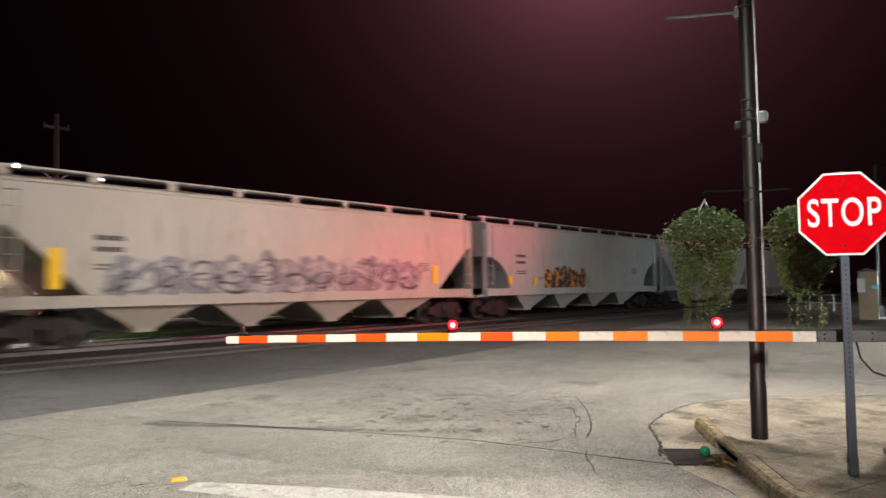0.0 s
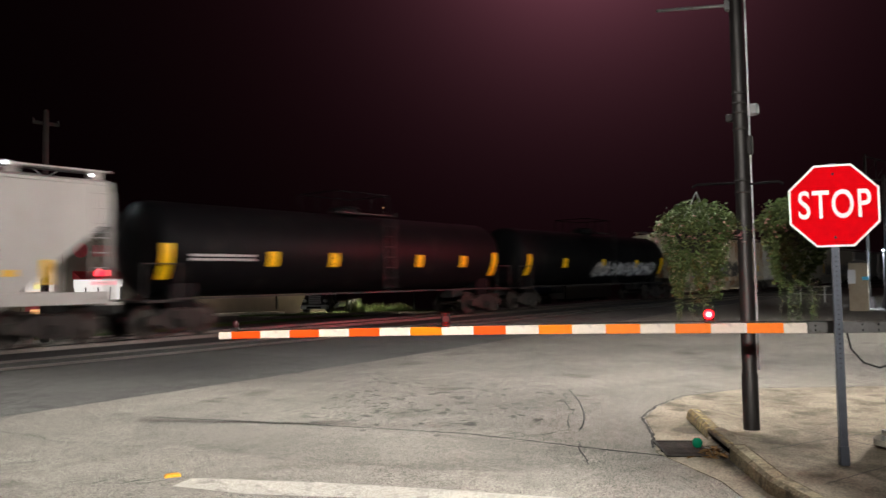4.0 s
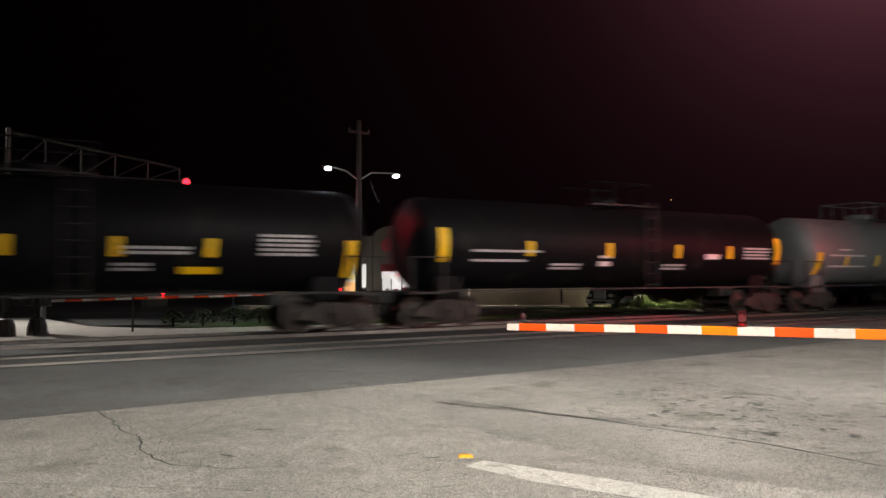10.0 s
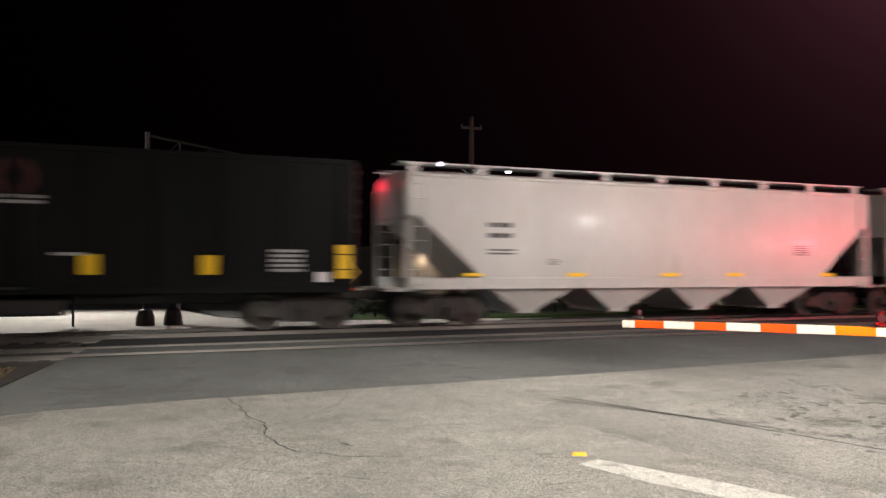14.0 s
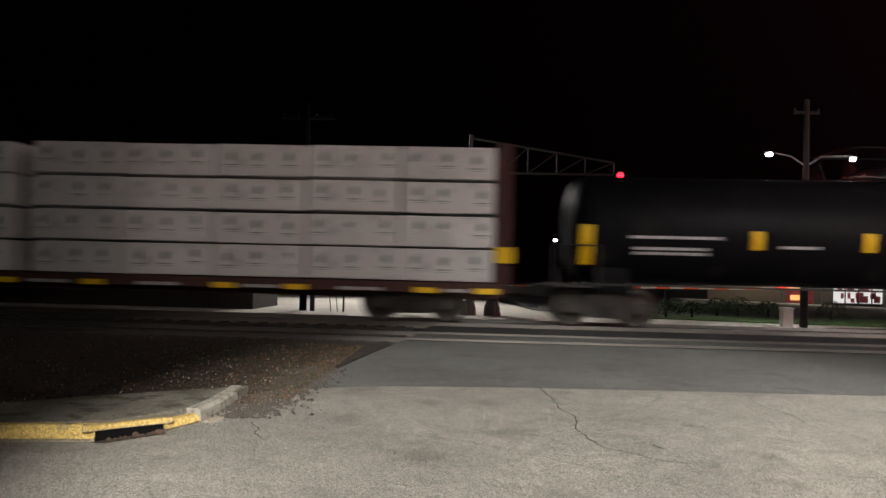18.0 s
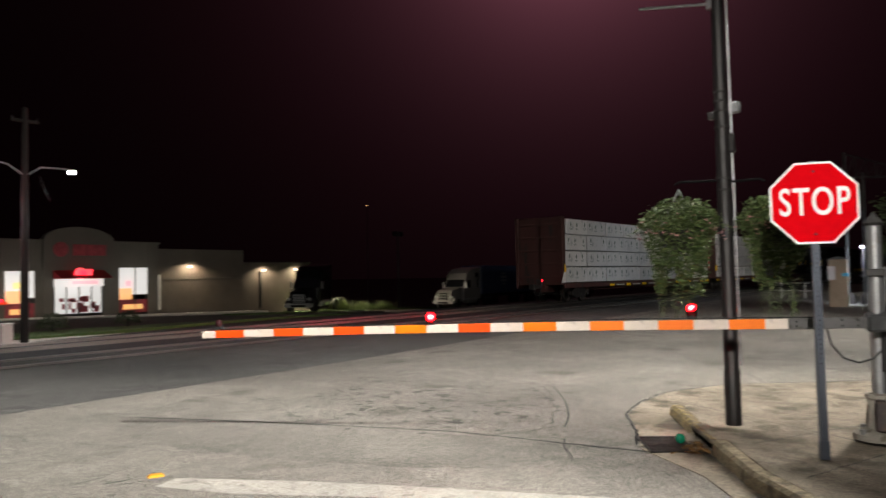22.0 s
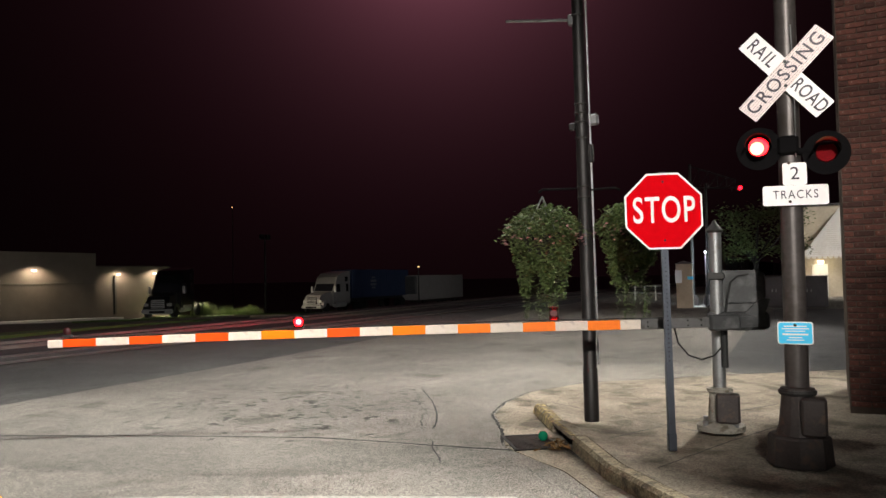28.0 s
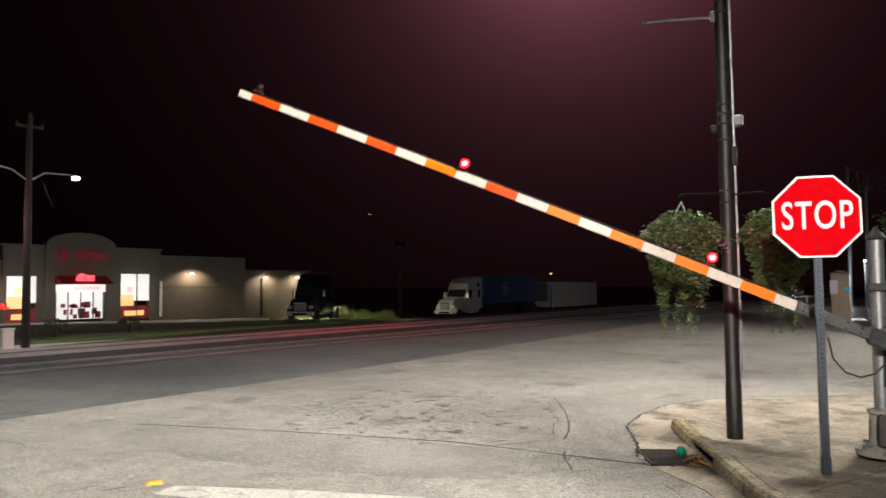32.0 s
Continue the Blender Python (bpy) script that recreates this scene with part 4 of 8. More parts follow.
frame_mesh.prism([(-1.12, 0.40), (-1.05, 0.62), (-0.72, 0.66), (-0.38, 0.84), (0.38, 0.84), (0.72, 0.66), (1.05, 0.62), (1.12, 0.40), (0.80, 0.44), (0.40, 0.24), (-0.40, 0.24), (-0.80, 0.44)], -0.07, 0.07)
frame_mesh = frame_mesh.mesh("side_frame")
spring_mesh = Shape()
for k in (-0.14, 0.0, 0.14):
    spring_mesh.cyl((k, -0.09, 0.30), (k, -0.09, 0.56), 0.055, n=10)
spring_mesh = spring_mesh.mesh("spring_pack", True)
bolster_mesh = Shape().box((-0.22, -1.15, 0.52), (0.22, 1.15, 0.80), 0.03).mesh("bolster")
coupler_mesh = Shape().box((-0.5, -0.10, 0.78), (0.32, 0.10, 0.98), 0.02).box((0.25, -0.2, 0.72), (0.5, 0.16, 1.04), 0.05).box((-0.3, -0.02, 0.45), (-0.24, 0.30, 0.5)).mesh("coupler")
hose_mesh = Shape().tube([(0, 0.35, 0.8), (0.18, 0.36, 0.55), (0.3, 0.33, 0.42), (0.45, 0.3, 0.48)], 0.03).mesh("brake_hose", True)


def running_gear(car, half, inset=1.75):
    """Two trucks with wheels, a coupler and a hose at each end."""
    for sgn in (-1, 1):
        tr = part("truck", bolster_mesh, TRUCK_STEEL, car)
        tr.location = (sgn * (half - inset), 0, 0)
        for y in (-1.02, 1.02):
            part("side_frame", frame_mesh, TRUCK_STEEL, tr).location = (0, y, 0)
            part("spring_pack", spring_mesh, TRUCK_STEEL, tr).location = (0, y if y < 0 else y + 0.18, 0)
            for x in (-0.89, 0.89):
                part("wheel", wheel_mesh, WHEEL_STEEL, tr).matrix_basis = pose(x, y * 0.74, 0.03, 0, 0, 180 if y > 0 else 0)
                part("bearing_cap", cap_mesh, WHEEL_STEEL, tr).location = (x, y * 1.06, 0.03)
        for x in (-0.89, 0.89):
            part("axle", axle_mesh, TRUCK_STEEL, tr).location = (x, 0, 0.03)
        part("coupler", coupler_mesh, TRUCK_STEEL, car).matrix_basis = pose(sgn * (half - 0.45), 0, 0, 0, 0, 0 if sgn > 0 else 180)
        part("brake_hose", hose_mesh, RUBBER, car).matrix_basis = pose(sgn * (half - 0.35), 0, 0, 0, 0, 0 if sgn > 0 else 180)


def ladder(h, w=0.42, step=0.38):
    s = Shape()
    for x in (-w / 2, w / 2):
        s.box((x - 0.02, -0.02, 0), (x + 0.02, 0.02, h))
    z = 0.15
    while z < h:
        s.cyl((-w / 2, -0.03, z), (w / 2, -0.03, z), 0.014, n=6)
        z += step
    return s


def bars(rows, y=0.0, t=0.006):
    """Unreadable stencilling as plain bars: rows of x0, x1, z, height."""
    s = Shape()
    for x0, x1, z, h in rows:
        s.box((x0, y - t, z), (x1, y + 0.004, z + h))
    return s


def text_block(x, z, w, lines, h=0.07, gap=0.05):
    rows = []
    for k in range(lines):
        c = x
        while c < x + w - 0.05:
            d = random.uniform(0.10, 0.28)
            rows.append((c, min(c + d, x + w), z - k * (h + gap), h))
            c += d + 0.035
    return rows


def scrawl(x, z, w, h, letters, thick=0.16, y=-1.565, seed=1):
    """Sprayed shapes: curved and slanted strokes crowded in a row, no word."""
    rnd = random.Random(seed)
    s = Shape()

    def stroke(pts, width):
        yy = y - rnd.uniform(0, 0.004)
        left, right = [], []
        for k, p in enumerate(pts):
            d = pts[min(k + 1, len(pts) - 1)] - pts[max(k - 1, 0)]
            n = Vector((-d.y, d.x)).normalized() * width * (0.5 + 0.35 * math.sin(1.3 * k + width * 40))
            left.append((p.x + n.x, yy, p.y + n.y))
            right.append((p.x - n.x, yy, p.y - n.y))
        m = len(pts)
        s.add(left + right, [(k, k + 1, m + k + 1, m + k) for k in range(m - 1)])

    for k in range(letters):
        cx = x + w * (k + 0.5) / letters
        lw = w / letters * 0.6
        tall = h * rnd.uniform(0.82, 1.08)
        for _ in range(2):
            a0, turn = rnd.uniform(0, 6.28), rnd.choice((-1, 1)) * rnd.uniform(2.6, 4.8)
            rx, rz = lw * rnd.uniform(0.45, 0.95), tall * rnd.uniform(0.2, 0.42)
            oz = z + tall * rnd.uniform(0.3, 0.66)
            stroke([Vector((cx + rx * math.cos(a0 + turn * i / 9), oz + rz * math.sin(a0 + turn * i / 9))) for i in range(10)], thick * rnd.uniform(0.55, 0.9))
        lean = rnd.uniform(-0.5, 0.5) * lw
        stroke([Vector((cx - lean + lw * 0.25 * math.sin(2.2 * f), z + tall * f)) for f in (0.0, 0.3, 0.6, 1.0)], thick * rnd.uniform(0.6, 0.95))
        if rnd.random() < 0.7:
            stroke([Vector((cx - lw, z + tall * rnd.uniform(0.05, 0.95))), Vector((cx, z + tall * rnd.uniform(0.3, 0.7))), Vector((cx + lw * 1.1, z + tall * rnd.uniform(0.05, 0.95)))], thick * rnd.uniform(0.4, 0.7))
    return s


def register(car, x0, x1):
    CARS.append((car, (x0 + x1) / 2))
    car.matrix_basis = pose((x0 + x1) / 2, TRACK_Y, TRACK_Z)


def hopper(x0, x1, paint, label, style="round", outlets=4, marks=(), sill=None, height=4.32, panels=9, ink=INK):
    L = x1 - x0
    half, B = L / 2, L / 2 - 0.53
    car = thing("hopper_car", pose(0, 0, 0), label, "hopper car", "cars of the train")
    W = 1.55
    wall, eave = height - 0.275, height - 0.16
    if style == "round":
        ends = [(0.0, 2.75), (0.55, 2.68), (1.05, 2.45), (1.45, 2.1), (1.70, 1.7), (1.78, 1.36)]
    else:
        ends = [(0.0, 3.05), (0.25, 3.0), (1.25, 2.15), (2.1, 1.36)]
    xs = [(-B + a, zb) for a, zb in ends] + [(B - a, zb) for a, zb in ends[::-1]]
    rings = []
    for x, zb in xs:
        right = [(W, zb), (W, wall), (W - 0.03, eave), (W - 0.32, height - 0.08), (0.65, height - 0.02), (0, height)]
        rings.append([(x, y, z) for y, z in right] + [(x, -y, z) for y, z in right[-2::-1]])
    part("body", Shape().rings(rings), paint, car, smooth=True)
    for y in (-1, 1):
        side = y * W
        part("side_sill", Shape().box((-half + 0.5, min(side, side - y * 0.12) - (0.03 if y < 0 else 0), 1.05), (half - 0.5, max(side, side - y * 0.12) + (0.03 if y > 0 else 0), 1.36), 0.012), sill or paint, car)
        part("top_chord", Shape().box((-B, side - 0.035 if y < 0 else side - 0.02, wall + 0.02), (B, side + 0.02 if y < 0 else side + 0.035, wall + 0.11), 0.012), paint, car)
    for y in (-0.95, 0.60):
        part("roof_walk", Shape().box((-B - 0.1, y, height + 0.13), (B + 0.1, y + 0.35, height + 0.16)), ROOF_GREY, car)
    fin = Shape().box((-0.12, -0.02, height - 0.14), (0.12, 0.02, height + 0.13)).mesh("walk_bracket")
    for y in (-1.255, 1.215):
        part("roof_rail", Shape().box((-B - 0.1, y, height + 0.13), (B + 0.1, y + 0.04, height + 0.17)), paint, car)
    for k in range(panels):
        for y in (-1.23, 1.23):
            part("walk_bracket", fin, paint, car).location = (-B + 0.25 + (2 * B - 0.5) * k / (panels - 1), y, 0)
    for k in range(5):
        part("roof_hatch", Shape().box((-0.5, -0.3, height - 0.06), (0.5, 0.3, height + 0.08), 0.04), paint, car).location = (-B * 0.8 + 1.6 * B * k / 4, 0, 0)
    out = Shape()
    gap = (2 * B - 4.4) / outlets
    out.rings([[(-gap * 0.44, -1.45, 1.06), (gap * 0.44, -1.45, 1.06), (gap * 0.44, 1.45, 1.06), (-gap * 0.44, 1.45, 1.06)], [(-0.30, -1.12, 0.44), (0.30, -1.12, 0.44), (0.30, 1.12, 0.44), (-0.30, 1.12, 0.44)], [(-0.28, -1.10, 0.34), (0.28, -1.10, 0.34), (0.28, 1.10, 0.34), (-0.28, 1.10, 0.34)]])
    om = out.mesh("outlet")
    for k in range(outlets):
        part("outlet", om, sill or paint, car).location = (-B + 2.2 + gap * (k + 0.5), 0, 0)
    lad = ladder(height - 1.25)
    lm = lad.mesh("ladder")
    for sgn in (-1, 1):
        part("end_frame", Shape().box((-0.06, -1.5, 1.05), (0.06, -1.38, height - 0.4)).box((-0.06, 1.38, 1.05), (0.06, 1.5, height - 0.4)).box((-0.06, -1.5, 2.9), (0.06, 1.5, 3.0)).box((-0.5, -1.45, 1.0), (0.3, 1.45, 1.08)), paint, car).location = (sgn * (B + 0.02), 0, 0)
        for y in (-1, 1):
            part("ladder", lm, paint, car).matrix_basis = pose(sgn * (B - 0.24), y * (W + 0.035), 1.05, 0, 0, 0 if y < 0 else 180)
        part("centre_beam", Shape().box((-0.7, -0.25, 0.85), (0.7, 0.25, 1.05)), DARK_STEEL, car).location = (sgn * (B - 0.2), 0, 0)
    running_gear(car, half)
    st = text_block(-B + 2.3, 2.75, 0.75, 2, 0.13, 0.16) + text_block(-B + 2.3, 2.1, 0.8, 2, 0.05, 0.05) + text_block(B - 3.3, 2.35, 0.6, 5, 0.03, 0.04) + text_block(-B + 4.2, 1.85, 0.3, 3, 0.03, 0.03)
    part("stencilling", bars(st, -W - 0.002), ink, car, "rows of small unreadable stencilling")["kind"] = "stuff"
    extras(car, marks)
    register(car, x0, x1)
    return car


def extras(car, marks, side=None):
    """Reflectors, stencilling and plates: kind, x from the middle, z, width, height, and y; on a tank, side gives y from z."""
    def lay(shape, y):
        if side:
            shape.v = [(px, side(pz) + py - y, pz) for px, py, pz in shape.v]
        return shape

    for m in marks:
        kind, x, z, w, h = m[:5]
        y = m[5] if len(m) > 5 else (-1.59 if kind == "yellow" else -1.555)
        if kind == "yellow":
            n = max(1, round(h / 0.14)) if side else 1
            s = Shape().rings([[(px, py, z + h * k / n) for px, py in ((x - w / 2, y - 0.012), (x + w / 2, y - 0.012), (x + w / 2, y + 0.01), (x - w / 2, y + 0.01))] for k in range(n + 1)])
            part("reflector", lay(s, y), REFLECT, car, "yellow reflective patch")
        elif kind == "plate":
            part("placard", lay(Shape().box((x - w / 2, y - 0.008, z), (x + w / 2, y + 0.01, z + h), 0.004), y), SIGN_WHITE, car, "pale placard")
        elif kind == "white":
            part("stencilling", lay(bars(text_block(x, z + h, w, max(1, int(h / 0.12)), 0.07, 0.05), y, 0.012), y), INK_W, car, "white unreadable stencilling")["kind"] = "stuff"
        elif kind == "mark":
            part("stencilling", bars([(x + w * k / 4, x + w * (k + 0.66) / 4, z, h) for k in range(4)], y), INK_W, car, "large white stencilled marks")["kind"] = "stuff"
        elif kind == "roundel":
            ring = Shape()
            pts = [[(x + r * math.cos(math.pi * i / 16), y, z + r * math.sin(math.pi * i / 16)) for i in range(32)] for r in (w / 2, w * 0.3)]
            ring.rings(pts, caps=False)
            part("roundel", ring, DULL_RED, car, "dull red ring emblem")["kind"] = "stuff"
        elif kind == "diamond":
            part("placard", Shape().prism([(x - w / 2, z), (x, z - w / 2), (x + w / 2, z), (x, z + w / 2)], y - 0.008, y + 0.004), REFLECT, car, "yellow diamond placard")


def placed(x0, x1, marks):
    """Marks whose x is counted along the whole train, turned to x from the car's middle."""
    return tuple((m[0], m[1] - (x0 + x1) / 2, *m[2:]) for m in marks)


def spray(car, x, z, w, h, letters, fills, seed, thick=0.2, y=-1.562, side=None):
    """Sprayed shapes on a car's side, x counted along the whole train."""
    x -= car.matrix_basis.translation.x
    for k, ink in enumerate(fills):
        s = scrawl(x, z, w, h, letters, thick * (1 - 0.28 * k), y - 0.005 * k, seed + 7 * k)
        if side:
            s.v = [(px, side(pz) + py - y, pz) for px, py, pz in s.v]
        part("graffiti", s, ink, car, "sprayed graffiti shapes")["kind"] = "stuff"


def rust_runs(car, n):
    """Rust that has run down from the top edge in broad tongues."""
    rnd = random.Random(5)
    s = Shape()
    for k in range(n):
        x, w, ln = -9.0 + 18.0 * (k + rnd.uniform(0.1, 0.9)) / n, rnd.uniform(0.18, 0.6), rnd.uniform(0.5, 1.7)
        steps = 8
        left, right = [], []
        for i in range(steps + 1):
            f = i / steps
            half = w * 0.5 * (1 - 0.75 * f ** 1.4) * rnd.uniform(0.7, 1.2)
            left.append((x - half, -1.553, 4.02 - ln * f))
            right.append((x + half, -1.553, 4.02 - ln * f))
        s.add(left + right, [(i, i + 1, steps + 2 + i, steps + 1 + i) for i in range(steps)])
    part("rust_streak", s, RUST_RUN, car, "brown rust running down from the eaves")["kind"] = "stuff"


def tank(x0, x1, paint, label, radius=1.42, marks=(), bands=True):
    L = x1 - x0
    half, B = L / 2, L / 2 - 0.8
    car = thing("tank_car", pose(0, 0, 0), label, "tank car", "cars of the train")
    zc = 1.12 + radius
    prof = [(-B, 0.30), (-B + 0.05, 0.62), (-B + 0.17, 0.84), (-B + 0.36, 0.965), (-B + 0.55, 1.0)]
    prof = prof + [(-x, r) for x, r in prof[::-1]]
    rr = [[(x, radius * r * math.cos(2 * math.pi * i / 40), zc + radius * r * math.sin(2 * math.pi * i / 40)) for i in range(40)] for x, r in prof]
    part("tank", Shape().rings(rr), paint, car, smooth=True)
    band = Shape()
    band.rings([[(x, (radius + 0.012) * math.cos(2 * math.pi * i / 40), zc + (radius + 0.012) * math.sin(2 * math.pi * i / 40)) for i in range(40)] for x in (-0.03, 0.03)])
    bmsh = band.mesh("band", True)
    for k in range(4):
        part("weld_band", bmsh, paint, car).location = (-B * 0.66 + B * 1.32 * k / 3, 0, 0)
    for sgn in (-1, 1):
        part("saddle", Shape().prism([(-0.5, 0.8), (0.5, 0.8), (0.4, 1.55), (-0.4, 1.55)], -1.0, 1.0), paint, car).location = (sgn * (half - 1.9), 0, 0)
        part("end_platform", Shape().box((-0.55, -1.45, 1.02), (0.55, 1.45, 1.08)).box((-0.55, -1.5, 1.02), (-0.5, -1.45, 2.1)).box((0.5, -1.5, 1.02), (0.55, -1.45, 2.1)).cyl((-0.52, -1.47, 2.08), (0.52, -1.47, 2.08), 0.02), DARK_STEEL, car).location = (sgn * (half - 0.95), 0, 0)
        part("stub_sill", Shape().box((-1.6, -0.3, 0.72), (1.1, 0.3, 1.05), 0.02), DARK_STEEL, car).location = (sgn * (half - 1.6), 0, 0)
    part("side_walk", Shape().box((-half + 1.2, -1.50, 1.08), (half - 1.2, -1.42, 1.13)), DARK_STEEL, car)
    top = zc + radius
    part("dome", Shape().lathe([(0.55, top - 0.06), (0.55, top + 0.22), (0.45, top + 0.30), (0.05, top + 0.33)], 20), paint, car, smooth=True)
    for y in (-1.0, 0.7):
        part("top_platform", Shape().box((-1.3, y, top - 0.02), (1.3, y + 0.3, top + 0.02)), DARK_STEEL, car)
    rl = Shape()
    for y in (-1.0, 1.0):
        rl.cyl((-1.3, y, top + 0.75), (1.3, y, top + 0.75), 0.022)
        for x in (-1.3, -0.45, 0.45, 1.3):
            rl.cyl((x, y, top - 0.1), (x, y, top + 0.75), 0.02)
    for x in (-1.3, 1.3):
        rl.cyl((x, -1.0, top + 0.75), (x, 1.0, top + 0.75), 0.022)
    part("safety_rail", rl, paint, car)
    part("ladder", ladder(top - 1.0, 0.5), DARK_STEEL, car).matrix_basis = pose(0.85, -1.50, 1.08)
    running_gear(car, half)
    extras(car, marks, lambda z: -math.sqrt(max(0.2, radius ** 2 - (z - zc) ** 2)))
    register(car, x0, x1)
    return car


def boxcar(x0, x1, paint, label, height=4.55, ribs=0, door=3.2, marks=(), roof=None, seams=(), rods=0, low=0.92, door_at=0.0):
    L = x1 - x0
    half, B = L / 2, L / 2 - 0.92
    car = thing("boxcar", pose(0, 0, 0), label, "boxcar", "cars of the train")
    rings = []
    for x in (-B, B):
        right = [(1.5, 1.05), (1.5, height - 0.12), (1.44, height - 0.04), (0, height + 0.12)]
        rings.append([(x, y, z) for y, z in right] + [(x, -y, z) for y, z in right[-2::-1]])
    part("body", Shape().rings(rings), paint, car)
    part("side_sill", Shape().box((-B, -1.54, low), (B, -1.44, 1.16), 0.01), paint, car)
    part("side_sill", Shape().box((-B, 1.44, low), (B, 1.54, 1.16), 0.01), paint, car)
    part("top_chord", Shape().box((-B, -1.54, height - 0.2), (B, -1.48, height - 0.06), 0.01), roof or paint, car)
    rib = Shape().prism([(-0.09, -1.5), (-0.05, -1.545), (0.05, -1.545), (0.09, -1.5)], 1.16, height - 0.2, "z").mesh("rib")
    for k in range(ribs):
        x = -B + 0.35 + (2 * B - 0.7) * k / (ribs - 1)
        if abs(x - door_at) > door / 2 + 0.1:
            part("rib", rib, paint, car).location = (x, 0, 0)
    # ends of dark cars painted lighter and redder for the flasher's light on them
    red_lit_end_paint = P_DECK if paint in (P_DARK, P_BLUE) else paint
    for sgn in (-1, 1):
        dp = part("door", Shape().box((-door / 4 + 0.01, -1.56, 1.18), (door / 4 - 0.01, -1.50, height - 0.25), 0.01), paint, car)
        dp.location = (door_at + sgn * door / 4, 0, 0)
        for z in (1.5, 2.05, 2.6, 3.15, 3.7):
            part("door_rib", Shape().box((-door / 4 + 0.05, -1.575, z), (door / 4 - 0.05, -1.558, z + 0.05)), paint, dp)
        part("lock_bar", Shape().cyl((0.2 * sgn, -1.60, 1.3), (0.2 * sgn, -1.60, height - 0.4), 0.022), DARK_STEEL, dp)
        part("end_panel", Shape().box((-0.03, -1.4, 1.1), (0.03, 1.4, height - 0.1), 0.01), red_lit_end_paint, car).location = (sgn * (B + 0.03), 0, 0)
        er = Shape().box((0, -1.35, 0), (0.06, 1.35, 0.09), 0.02).mesh("end_rib")
        for k in range(8):
            part("end_rib", er, red_lit_end_paint, car).matrix_basis = pose(sgn * (B + 0.06), 0, 1.4 + 0.38 * k, 0, 0, 0 if sgn > 0 else 180)
        part("ladder", ladder(2.0), paint, car).matrix_basis = pose(sgn * (B - 0.3), -1.56, 1.05)
    part("underframe", Shape().box((-B, -0.5, 0.72), (B, 0.5, 1.05), 0.02).box((-1.2, -1.2, 0.5), (1.0, -0.6, 0.9), 0.05), DARK_STEEL, car)
    for z in seams:
        part("seam", Shape().box((-B, -1.512, z), (door_at - door / 2, -1.49, z + 0.035)), DARK_STEEL, car)
        part("seam", Shape().box((door_at + door / 2, -1.512, z), (B, -1.49, z + 0.035)), DARK_STEEL, car)
    for k in range(rods):
        part("door_rod", Shape().cyl((door_at - door / 2 + door * (k + 0.5) / rods, -1.615, 1.3), (door_at - door / 2 + door * (k + 0.5) / rods, -1.615, height - 0.35), 0.02, n=8), GALV, car)
    part("door_track", Shape().box((door_at - door - 0.2, -1.60, 1.12), (door_at + door * 0.55, -1.55, 1.17)), DARK_STEEL, car)
    running_gear(car, half, 2.2)
    extras(car, marks)
    register(car, x0, x1)
    return car


# printed mark on a lumber bundle: a plain tree shape over two thin bars
print_mesh = Shape()
print_mesh.add([(-0.06, 0, 0.40), (-0.075, 0, 0.49), (-0.045, 0, 0.57), (0.0, 0, 0.63), (0.045, 0, 0.57), (0.075, 0, 0.49), (0.06, 0, 0.40)], [tuple(range(7))])
print_mesh.add([(-0.012, 0, 0.35), (0.012, 0, 0.35), (0.012, 0, 0.40), (-0.012, 0, 0.40)], [(0, 1, 2, 3)])
print_mesh.add([(-0.15, 0, 0.265), (0.17, 0, 0.265), (0.17, 0, 0.292), (-0.15, 0, 0.292)], [(0, 1, 2, 3)])
print_mesh.add([(-0.10, 0, 0.215), (0.14, 0, 0.215), (0.14, 0, 0.228), (-0.10, 0, 0.228)], [(0, 1, 2, 3)])
print_mesh = print_mesh.mesh("print")


